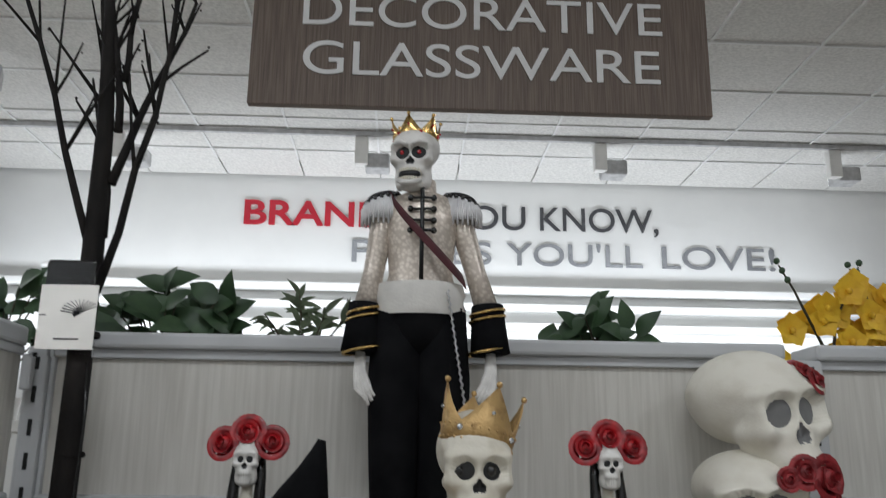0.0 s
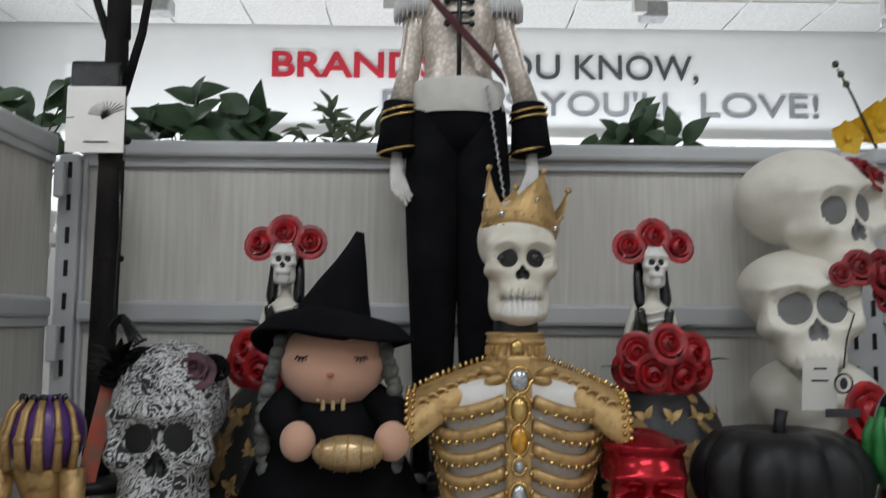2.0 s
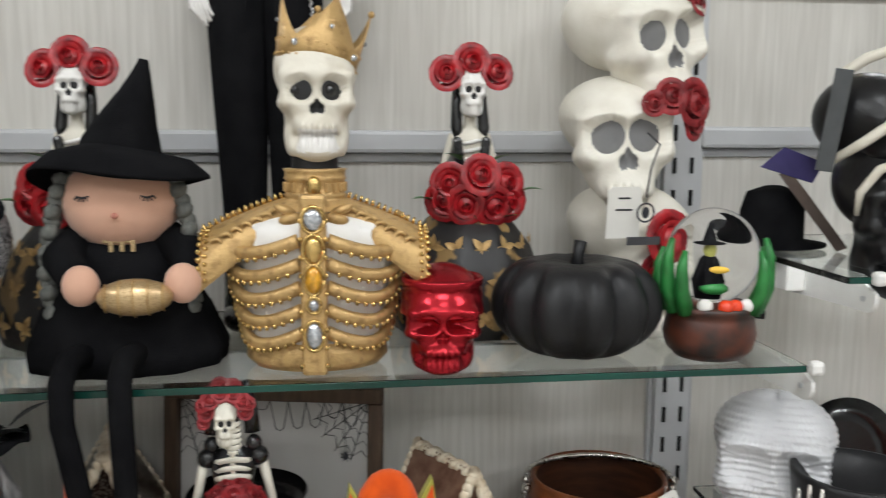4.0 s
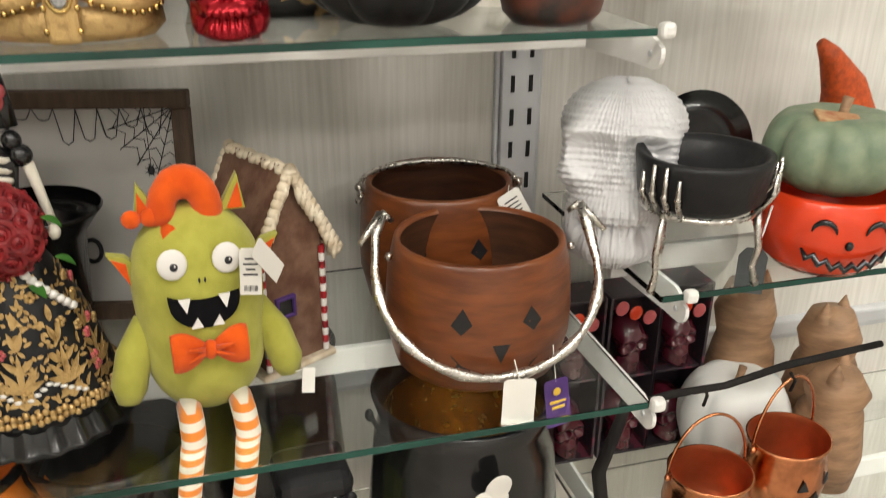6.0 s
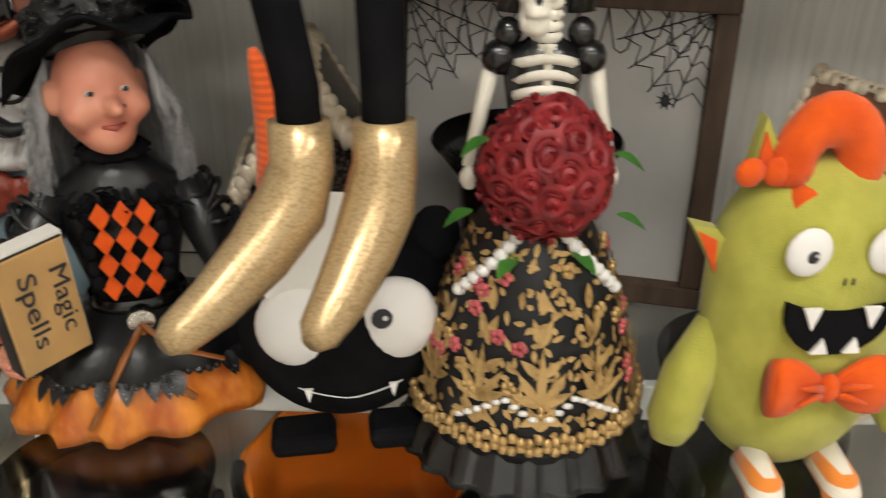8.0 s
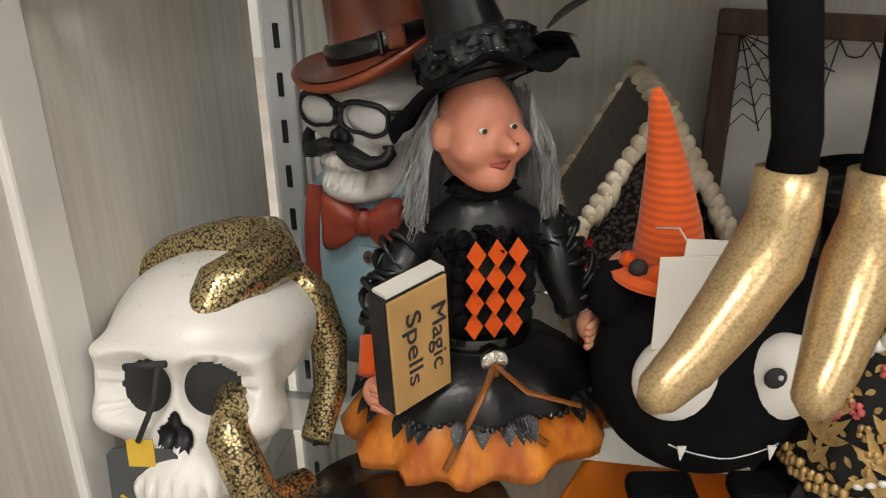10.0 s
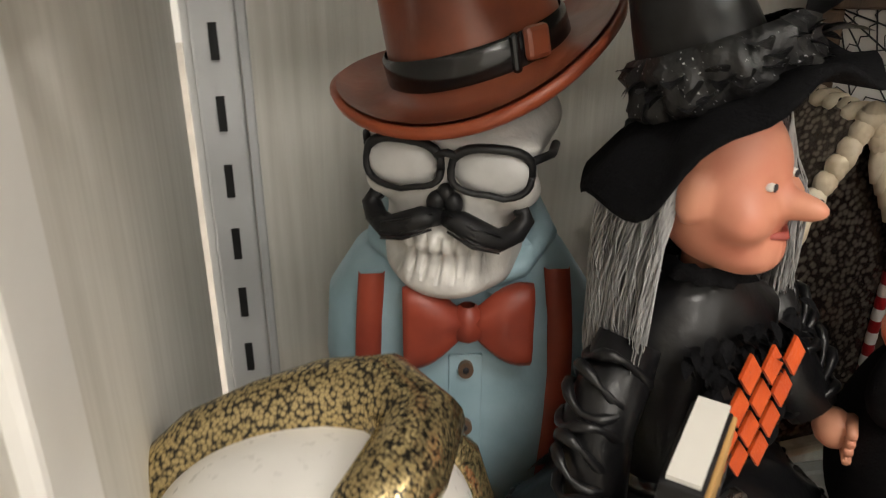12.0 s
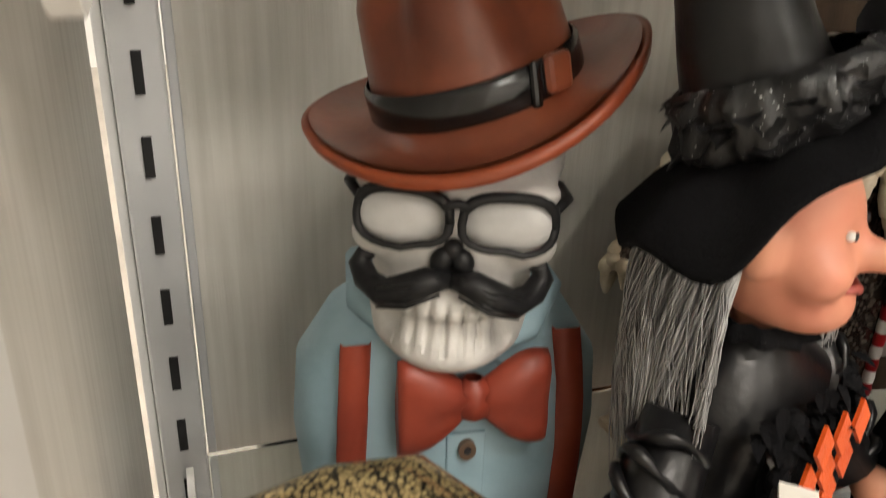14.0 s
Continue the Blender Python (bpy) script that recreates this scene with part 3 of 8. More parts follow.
def smin(a, b, k):
    h = np.clip(0.5 + 0.5 * (b - a) / k, 0, 1)
    return b * (1 - h) + a * h - k * h * (1 - h)


def smax(a, b, k):
    return -smin(-a, -b, k)


def skull_field(p, gape=0.0, jaw=True, eye=0.175, holes=True):
    s = lambda x, y, z: ((x, y, z), (-x, y, z))
    d = ell(p, (0, 0.14, 0.26), (0.50, 0.62, 0.50))
    d = smin(d, ell(p, (0, -0.16, 0.16), (0.43, 0.38, 0.36)), 0.12)
    d = smin(d, ell(p, (0, -0.20, -0.20), (0.37, 0.34, 0.36)), 0.10)
    for c in s(0.315, -0.37, 0.0):
        d = smin(d, ell(p, c, (0.115, 0.15, 0.23)), 0.10)
    for c in s(0.35, -0.30, -0.16):
        d = smin(d, ell(p, c, (0.10, 0.20, 0.085)), 0.09)
    for c in s(0.20, -0.45, 0.17):
        d = smin(d, ell(p, c, (0.19, 0.10, 0.07)), 0.09)
    d = smin(d, ell(p, (0, -0.38, -0.44), (0.26, 0.22, 0.17)), 0.06)
    if jaw:
        d = smin(d, ell(p, (0, -0.34, -0.74 - 0.5 * gape), (0.27, 0.26, 0.16)), 0.09)
        for c in s(0.30, -0.12, -0.56 - 0.3 * gape):
            d = smin(d, ell(p, c, (0.085, 0.22, 0.27)), 0.10)
    if not holes:
        return d
    for c in s(0.19, -0.585, 0.0):
        d = smax(d, -ell(p, c, (eye * 0.90, 0.25, eye * 0.88)), 0.045)
    for c in s(0.04, -0.66, -0.225):
        d = smax(d, -ell(p, c, (0.068, 0.20, 0.092)), 0.02)
    d = smax(d, -ell(p, (0, -0.64, -0.15), (0.045, 0.16, 0.085)), 0.02)
    for c in s(0.58, -0.22, 0.04):
        d = smax(d, -ell(p, c, (0.11, 0.20, 0.18)), 0.09)
    for c in s(0.38, -0.46, -0.42):
        d = smax(d, -ell(p, c, (0.08, 0.16, 0.11)), 0.07)
    x, y, z = p[..., 0], p[..., 1], p[..., 2]
    mid = -0.55 - 0.12 * gape
    front = np.clip((-0.30 - y) / 0.1, 0, 1) * np.clip((0.24 - np.abs(x)) / 0.05, 0, 1)
    band = np.clip(1 - np.abs(z - mid) / 0.15, 0, 1)
    groove = np.abs(np.cos(x * math.pi / 0.072)) ** 8
    d = d + front * np.clip(band * 3, 0, 1) * (0.034 * (groove - 0.6))
    d = d + front * 0.06 * np.exp(-((z - mid) / 0.016) ** 2)
    if gape:
        d = smax(d, -ell(p, (0, -0.62, mid), (0.20, 0.32, 0.13 * gape)), 0.03)
    return d


def star_points(field, centre, n, k, far=1.25):
    u, w = np.linspace(0, 2 * math.pi, n, endpoint=False), np.linspace(-math.pi / 2, math.pi / 2, k)
    u = u - 0.62 * np.sin(u + math.pi / 2 + math.pi) * -1.0
    w = w - 0.22 * np.sin(2 * (w + 0.12))
    w[0], w[-1] = -math.pi / 2, math.pi / 2
    q = np.stack([np.outer(np.cos(w), np.cos(u)), np.outer(np.cos(w), np.sin(u)), np.outer(np.sin(w), np.ones(n))], -1)
    rs = np.linspace(far, 0.03, 110)
    best = np.full((k, n), 0.03)
    prev, done = None, np.zeros((k, n), bool)
    for i, r in enumerate(rs):
        d = field(np.array(centre) + q * r)
        if prev is not None:
            now = (d <= 0) & ~done
            t = np.where(now, prev / np.maximum(prev - d, 1e-6), 0)
            best = np.where(now, rs[i - 1] + (r - rs[i - 1]) * t, best)
            done |= now
        prev = d
    return np.array(centre) + q * best[..., None]


SKULLS = {}


def skull(g, c, width, material, socket=None, rot=(0, 0, 0), n=132, k=108, gape=0.0, jaw=True, teeth=None, eye=0.175, ribs=0.0, dome=1.0, low=1.0, sink=-0.398):
    """A skull that faces -y; c is its middle, width across the braincase."""
    key = (n, k, gape, jaw, eye)
    if key not in SKULLS:
        pts = star_points(lambda p: skull_field(p, gape, jaw, eye), (0, -0.08, -0.08), n, k)
        SKULLS[key] = pts, skull_field(pts, gape, jaw, eye, False)
    p, sunk = SKULLS[key]
    sunk = sunk.reshape(-1)
    p = p.copy()
    p[..., 2] = np.where(p[..., 2] > 0.12, 0.12 + (p[..., 2] - 0.12) * dome, p[..., 2])
    p[..., 2] = np.where(p[..., 2] < 0, p[..., 2] * low, p[..., 2])
    if ribs:
        soft = star_points(lambda q: skull_field(q, gape, jaw, eye, False), (0, -0.08, -0.08), n, k)
        soft[..., 2] = np.where(soft[..., 2] > 0.12, 0.12 + (soft[..., 2] - 0.12) * dome, soft[..., 2])
        p = 0.5 * p + 0.5 * soft
        off = p - np.array((0, 0.0, 0.0))
        off = off / np.linalg.norm(off, axis=-1, keepdims=True)
        rows = np.sin(p[..., 2] * 120)[..., None]
        cols = np.sin(np.arange(n) * 2 * math.pi / 4)[None, :, None]
        p = p + off * (0.0065 * rows + 0.005 * cols) * ribs
    s = width / 1.0
    old = g.m
    g.m = old @ pose(*c, *rot) @ Matrix.Scale(s, 4)
    faces, dark, tth = [], [], []
    flat = p.reshape(-1, 3)
    for i in range(k - 1):
        for j in range(n):
            b = (j + 1) % n
            f = (i * n + j, i * n + b, (i + 1) * n + b, (i + 1) * n + j)
            m = (flat[f[0]] + flat[f[2]]) / 2
            x, y, z = abs(m[0]), m[1], m[2]
            near = ((x - 0.19) / (eye * 0.98)) ** 2 + (z / (eye * 0.96)) ** 2 < 1
            nose = -0.34 < z < -0.06 and x < 0.115
            inside = y < -0.05 and nose and not near and np.mean(sunk[list(f)]) < -0.020
            hollow = gape and y < -0.2 and (x / 0.185) ** 2 + ((z + 0.55 + 0.12 * gape) / (0.125 * gape)) ** 2 < 1
            if (inside and socket) or hollow:
                dark.append(f)
            elif teeth and x < 0.23 and y < -0.34 and abs(z + 0.55 + 0.12 * gape) < 0.13 + 0.04 * gape:
                tth.append(f)
            else:
                faces.append(f)
    for fs, m in ((faces, material), (dark, socket or SOCKET), (tth, teeth or material)):
        if fs:
            used = sorted({q for f in fs for q in f})
            back = {q: i for i, q in enumerate(used)}
            g.put(flat[used], [tuple(back[q] for q in f) for f in fs], m)
    # a flattened ball fills each eye hollow with the socket colour
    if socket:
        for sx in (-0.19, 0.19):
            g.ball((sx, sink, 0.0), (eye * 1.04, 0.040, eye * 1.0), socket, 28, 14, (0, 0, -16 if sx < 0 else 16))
    g.m = old


def crown(g, c, r, h, material, gem=None, points=5, turn=0.0, lean=(0, 0, 0)):
    old = g.m
    g.m = old @ pose(*c, *lean)
    n = points * 8
    rows = []
    for w, f in ((0, 0), (0.012, 0.0), (0.02, 0.26), (0.0, 0.30), (0.0, None), (-0.035, None), (-0.06, 0.28), (-0.05, 0)):
        row = []
        for i in range(n):
            a = 2 * math.pi * i / n + turn
            u = abs(((i / 8.0) % 1.0) - 0.5) * 2
            top = 0.34 + 0.66 * u ** 1.25
            z = (top if f is None else f) * h
            rr = r * (1 + w + 0.18 * z / h)
            row.append((rr * math.cos(a), rr * math.sin(a), z))
        rows.append(row)
    g.grid(rows, material, False, True)
    for i in range(points):
        a = 2 * math.pi * i / points + turn
        g.ball((r * 1.17 * math.cos(a), r * 1.17 * math.sin(a), h * 1.03), r * 0.09, material, 8, 6)
        if gem:
            b = a + math.pi / points
            g.ball((r * 1.06 * math.cos(b), r * 1.06 * math.sin(b), h * 0.22), (r * 0.09, r * 0.09, r * 0.09), gem, 8, 6)
            g.ball((r * 1.14 * math.cos(a), r * 1.14 * math.sin(a), h * 0.55), r * 0.06, gem, 8, 6)
    for i in range(points * 7):
        a = 2 * math.pi * i / (points * 7)
        g.ball((r * 1.03 * math.cos(a), r * 1.03 * math.sin(a), h * 0.05), r * 0.045, material, 6, 4)
        g.ball((r * 1.07 * math.cos(a), r * 1.07 * math.sin(a), h * 0.28), r * 0.035, material, 6, 4)
    g.m = old


def tag_part(parent, c, size, rot, material, string_to=None, name="price_tag", label="white paper price tag", bars=4, ink=INK, code=True):
    g = Geo()
    w, h = size
    g.plate([(-w / 2, -h / 2), (w / 2, -h / 2), (w / 2, h / 2 - w * 0.1), (w / 2 - w * 0.1, h / 2), (-w / 2 + w * 0.1, h / 2), (-w / 2, h / 2 - w * 0.1)], 0.0008, material, c, rot)
    ob = part(name, g, parent, label)
    m = pose(*c, *rot)
    if bars:
        g = Geo()
        g.m = m
        rnd = random.Random(int(abs(c[0]) * 9000) + bars)
        for i in range(bars):
            bw = w * rnd.uniform(0.35, 0.75)
            g.box((0, -0.0007, h * (0.28 - 0.45 * i / bars)), (bw, 0.0004, h * 0.035), ink)
        if code:
            for i in range(12):
                g.box((-w * 0.3 + w * 0.055 * i, -0.0007, -h * 0.36), (w * rnd.choice((0.015, 0.03)), 0.0004, h * 0.12), ink)
        part("print", g, ob)
    if string_to:
        g = Geo()
        g.tube([tuple(m @ Vector((0, 0, h / 2 - w * 0.1))), string_to], 0.0007, PAPER, 5)
        part("string", g, ob)
    return ob


# ---- upper glass shelf ----
def gold_bust():
    g = Geo()
    g.m = Matrix.Diagonal((0.98, 1, 1.11, 1))
    # ribcage, bone white under gilded ribs
    g.lathe([(0.001, 0.0), (0.066, 0.0), (0.074, 0.012), (0.078, 0.05), (0.088, 0.09), (0.097, 0.118), (0.092, 0.137), (0.060, 0.152), (0.034, 0.158)], WHITE, n=48, sy=0.60)
    g.lathe([(0.001, 0.001), (0.070, 0.001), (0.080, 0.010), (0.079, 0.020), (0.072, 0.027)], GOLD, n=48, sy=0.64)
    for i in range(5):
        z0 = 0.036 + i * 0.0215
        r0 = 0.080 + 0.020 * min(1, i / 4)
        for s in (-1, 1):
            pts, rad = [], []
            for u in np.linspace(0, 1, 18):
                a = math.radians(-90 + s * (9 + 108 * u))
                z = z0 + 0.004 - 0.020 * math.sin(min(1, u * 1.5) * math.pi * 0.75) + 0.030 * u ** 1.5
                pts.append((r0 * 1.03 * math.cos(a), r0 * 0.66 * math.sin(a), z))
                rad.append(0.0066 * (1 - 0.25 * u))
            g.tube(pts, rad, GOLD, 8)
            for q in pts[1:16]:
                g.ball((q[0] * 1.05, q[1] * 1.07, q[2] - 0.0058), 0.0029, GOLD_SHINE, 6, 4)
    # breastbone with gems
    g.box((0, -0.063, 0.085), (0.028, 0.012, 0.165), GOLD, 0.004)
    for i in range(9):
        for s in (-1, 1):
            g.ball((s * 0.0135, -0.068, 0.012 + i * 0.0165), 0.0028, GOLD_SHINE, 6, 4)
    for z, w, h, m in ((0.145, 0.010, 0.010, GEM), (0.118, 0.009, 0.012, GOLD_SHINE), (0.091, 0.0085, 0.012, AMBER), (0.068, 0.0055, 0.0055, GEM), (0.040, 0.0085, 0.012, GEM)):
        g.ball((0, -0.070, z), (w, 0.005, h), m, 14, 8)
        g.tube([((w + 0.002) * math.cos(a), -0.0695, z + (h + 0.002) * math.sin(a)) for a in np.linspace(0, 2 * math.pi, 17)], 0.0018, GOLD_SHINE, 5)
    # sloping shoulder plates with a spiked ridge and a double beaded rim
    g.m = Matrix()
    for s in (-1, 1):
        rows = []
        for u in np.linspace(0, 1, 11):
            top, half, drop = 0.180 - 0.036 * u ** 1.25, 0.040 + 0.008 * u, 0.020 + 0.026 * u
            rows.append([(s * (0.024 + 0.096 * u), half * math.sin(a), top - drop * (1 - math.cos(a))) for a in np.linspace(-1.75, 1.75, 17)])
        g.grid(rows, GOLD)
        g.grid([[(p[0], p[1] * 0.94, p[2] - 0.004) for p in row] for row in rows], GOLD)
        for u in np.linspace(0.06, 1, 15):
            top = 0.180 - 0.036 * u ** 1.25
            g.tube([(s * (0.024 + 0.096 * u), 0.0, top), (s * (0.026 + 0.096 * u), 0.0, top + 0.0062)], [0.0032, 0.0014], GOLD_SHINE, 6)
        for a in np.linspace(-1.7, 1.7, 19):
            for u, rr in ((1.0, 0.0034), (0.93, 0.0028)):
                half, drop = 0.040 + 0.008 * u, 0.020 + 0.026 * u
                g.ball((s * (0.025 + 0.096 * u), 1.02 * half * math.sin(a), 0.180 - 0.036 * u ** 1.25 - drop * (1 - math.cos(a)) + 0.001), rr, GOLD_SHINE, 6, 4)
        # raised scrolls on the plates and petals under the collar
        for k in range(7):
            u = 0.16 + 0.11 * k
            cz = 0.178 - 0.036 * u ** 1.25 - 0.010
            g.tube([(s * (0.024 + 0.096 * u + 0.006 * math.cos(q)), -0.034 - 0.006 * u, cz - 0.008 * u + 0.006 * math.sin(q)) for q in np.linspace(0.4, 4.8, 9)], [0.0020, 0.0024, 0.0024, 0.0022, 0.0020, 0.0018, 0.0016, 0.0014, 0.0010], GOLD, 6)
        g.ball((s * 0.024, -0.047, 0.160), (0.013, 0.007, 0.006), GOLD, 12, 8, (0, s * 10, 0))
        g.ball((s * 0.030, -0.044, 0.169), (0.013, 0.007, 0.005), GOLD, 12, 8, (0, -s * 20, 0))
    prof = [(0.050, 0.166), (0.042, 0.172), (0.0345, 0.176), (0.0330, 0.179), (0.0350, 0.181), (0.0325, 0.183), (0.0320, 0.196), (0.0345, 0.198), (0.0330, 0.200), (0.0330, 0.205), (0.0350, 0.208), (0.028, 0.209)]
    g.lathe(prof, GOLD, n=40, sy=0.9)
    for k in range(22):
        a = 2 * math.pi * k / 22
        g.box((0.0328 * math.cos(a), 0.0295 * math.sin(a), 0.1895), (0.0042, 0.0042, 0.010), GOLD, 0.0012, (0, 0, math.degrees(a)))
    g.ball((0, -0.033, 0.190), (0.008, 0.005, 0.012), GOLD_SHINE, 12, 8)
    g.lathe([(0.026, 0.20), (0.025, 0.225)], SOCKET, n=20)
    skull(g, (0.002, 0.004, 0.287), 0.090, BONE, SOCKET, (0, 0, 4), teeth=WHITE, low=0.88)
    for s in (-1, 1):
        g.ball((s * 0.0180, -0.031, 0.287), 0.0075, BLACK_GLOSS, 12, 8)
    crown(g, (0.002, 0.004, 0.312), 0.0425, 0.066, GOLD, GEM, 4, math.radians(-76), (-5, 12, 0))
    return solid("skeleton_bust", g, "gilded skeleton bust with a jewelled crown", "bust", pose(0.063, 1.051, C1, 0, 0, -2) @ GROW)


gold_bust()


def rose_lady(sc, big, m, label):
    """Painted figurine: bone head under a rose crown, bouquet, domed or flounced skirt."""
    g = Geo()
    g.m = Matrix.Scale(sc, 4)
    if not big:
        prof = [(0.001, 0.0), (0.098, 0.0), (0.104, 0.02), (0.100, 0.06), (0.082, 0.105), (0.055, 0.138), (0.022, 0.155)]
        g.lathe(prof, SKIRT, n=40, fold=lambda a, t: 1 + 0.02 * math.sin(a * 9))
        for i in range(15):
            a = -math.pi * (0.06 + 0.88 * i / 14)
            for j, (rr, zz) in enumerate(((0.105, 0.028), (0.098, 0.068), (0.080, 0.108))):
                if (i + j) % 2:
                    for k in range(4):
                        b = k * 1.57 + i
                        p0 = Vector((rr * math.cos(a), rr * math.sin(a), zz))
                        tang = Vector((-math.sin(a), math.cos(a), 0))
                        g.leaf(tuple(p0), tuple(tang * math.cos(b) + Vector((0, 0, 1)) * math.sin(b)), 0.017, 0.009, GOLD, 0.1, up=(math.cos(a), math.sin(a), 0.3))
        g.lathe([(0.020, 0.150), (0.017, 0.19), (0.022, 0.225), (0.024, 0.24), (0.010, 0.25), (0.0075, 0.255), (0.0075, 0.275)], BONE, n=20, sy=0.7)
        for s in (-1, 1):
            g.tube([(s * 0.022, 0, 0.242), (s * 0.034, 0.002, 0.205), (s * 0.045, -0.012, 0.165)], [0.0055, 0.005, 0.004], BONE, 8)
            g.box((s * 0.016, -0.004, 0.212), (0.012, 0.034, 0.055), BLACK_GLOSS, 0.005, (0, s * 8, 0))
            g.tube([(s * 0.013, 0.006, 0.315), (s * 0.017, 0.004, 0.28), (s * 0.018, -0.004, 0.25), (s * 0.016, -0.006, 0.232)], [0.008, 0.007, 0.008, 0.004], BLACK_GLOSS, 8)
        for i in range(4):
            z = 0.203 + i * 0.010
            g.tube([(0.014 * math.sin(a), -0.004 - 0.014 * math.cos(a), z + 0.002 * math.sin(a * 2)) for a in np.linspace(-1.4, 1.4, 7)], 0.0028, WHITE, 6)
        g.ball((0, 0.006, 0.300), (0.022, 0.020, 0.024), BLACK_GLOSS, 16, 10)
        skull(g, (0, -0.006, 0.297), 0.038, WHITE, SOCKET, n=48, k=36)
        for x, z, r in ((0, 0.328, 0.022), (-0.032, 0.315, 0.020), (0.032, 0.317, 0.020)):
            g.rose((x, -0.008, z), r, ROSE_RED, (x * 6, -1, 0.25), int(x * 900))
        k = 0
        for x, z in ((-0.034, 0.160), (0.002, 0.170), (0.036, 0.160), (-0.016, 0.136), (0.020, 0.134), (-0.040, 0.140), (0.040, 0.138)):
            g.rose((x, -0.060 + abs(x) * 0.4, z + 0.024), 0.0225, ROSE_RED, (x * 8, -1, (z - 0.15) * 12), k)
            k += 1
        for x, z, dx in ((-0.022, 0.188, -0.5), (0.020, 0.186, 0.5), (0.060, 0.150, 1), (-0.058, 0.140, -1), (0.030, 0.115, 0.6)):
            g.leaf((x, -0.045, z + 0.024), (dx, -0.3, 0.4), 0.026, 0.018, GREEN_LEAF)
    else:
        prof = [(0.001, 0.022), (0.088, 0.022), (0.091, 0.034), (0.086, 0.055), (0.074, 0.095), (0.058, 0.140), (0.038, 0.175), (0.026, 0.190)]
        g.lathe(prof, BLACK_MATT, n=44, fold=lambda a, t: 1 + 0.012 * math.sin(a * 7))
        g.lathe([(0.085, 0.030), (0.098, 0.004), (0.102, 0.0), (0.001, 0.0)], BLACK_GLOSS, n=80, fold=lambda a, t: 1 + 0.035 * math.sin(a * 22))
        for i in range(90):
            a = 2 * math.pi * i / 90
            for dz in (0.036, 0.043):
                g.ball((0.0915 * math.cos(a + dz * 20), 0.0915 * math.sin(a + dz * 20), dz + 0.002 * math.sin(i * 2.2)), 0.0042, GOLD, 6, 4)
        rnd = random.Random(8)

        def on(a, z):
            r = np.interp(z, [0.034, 0.055, 0.095, 0.14, 0.175], [0.0925, 0.0875, 0.0755, 0.0595, 0.040])
            return Vector((r * math.cos(a), r * math.sin(a), z))
        for ca in (-90, -58, -122, -26, -154):
            for z0, ang, ln in ((0.050, 60, 0.026), (0.050, 120, 0.026), (0.085, 40, 0.026), (0.085, 140, 0.026), (0.065, 90, 0.052), (0.065, 55, 0.040), (0.065, 125, 0.040), (0.066, 25, 0.032), (0.066, 155, 0.032), (0.105, 70, 0.026), (0.105, 110, 0.026), (0.060, -20, 0.022), (0.060, 200, 0.022), (0.125, 90, 0.022)):
                a = radians(ca)
                d = Vector((-math.sin(a), math.cos(a), 0)) * math.cos(radians(ang)) + Vector((0, 0, 1)) * math.sin(radians(ang))
                g.leaf(tuple(on(a, z0)), tuple(d - Vector((math.cos(a), math.sin(a), 0)) * 0.28 * math.sin(radians(ang))), ln * 0.8, 0.0072, GOLD, -0.10, up=(math.cos(a), math.sin(a), 0.2))
        for i in range(420):
            a, z, ang = radians(-90 + rnd.uniform(-100, 100)), rnd.uniform(0.046, 0.168), rnd.uniform(0, 6.28)
            d = Vector((-math.sin(a), math.cos(a), 0)) * math.cos(ang) + Vector((0, 0, 1)) * math.sin(ang)
            g.leaf(tuple(on(a, z)), tuple(d - Vector((math.cos(a), math.sin(a), 0)) * 0.25 * math.sin(ang)), rnd.uniform(0.005, 0.010), 0.0042, GOLD, -0.15, up=(math.cos(a), math.sin(a), 0.2))
        for i in range(34):
            a, z = radians(-90 + rnd.uniform(-95, 95)), rnd.uniform(0.06, 0.155)
            q = on(a, z)
            for k in range(5):
                b = 2 * math.pi * k / 5
                o = Vector((-math.sin(a), math.cos(a), 0)) * math.cos(b) + Vector((0, 0, 1)) * math.sin(b)
                g.ball(tuple(q + o * 0.0036), (0.0032, 0.0032, 0.0028), PINK if i % 2 else GOLD, 6, 4)
        for s in (-1, 1):
            for k in range(9):
                u = k / 8
                a = radians(-90 + s * (18 + 42 * u))
                q = on(a, 0.172 - 0.045 * u)
                g.ball(tuple(q * 1.02), (0.0058, 0.005, 0.0046), WHITE, 7, 5)
                q2 = on(radians(-90 + s * (4 + 36 * u)), 0.070 - 0.03 * abs(u - 0.4))
                g.ball(tuple(q2 * 1.01), (0.0045, 0.003, 0.0022), WHITE, 6, 4)
        g.lathe([(0.026, 0.188), (0.020, 0.21), (0.024, 0.245), (0.029, 0.270), (0.018, 0.282), (0.0095, 0.288), (0.0095, 0.312)], BLACK_GLOSS, n=24, sy=0.7)
        for i in range(5):
            z = 0.236 + i * 0.0095
            g.tube([(0.021 * math.sin(a), -0.003 - 0.0165 * math.cos(a), z + 0.003 * math.cos(a * 2)) for a in np.linspace(-1.2, 1.2, 9)], 0.0036, BONE, 6)
        g.box((0, -0.018, 0.258), (0.006, 0.006, 0.055), BONE, 0.002)
        for i in range(6):
            g.lathe([(0.009, 0.0), (0.0115, 0.003), (0.009, 0.006)], BONE, (0, -0.003, 0.278 + i * 0.0065), 14)
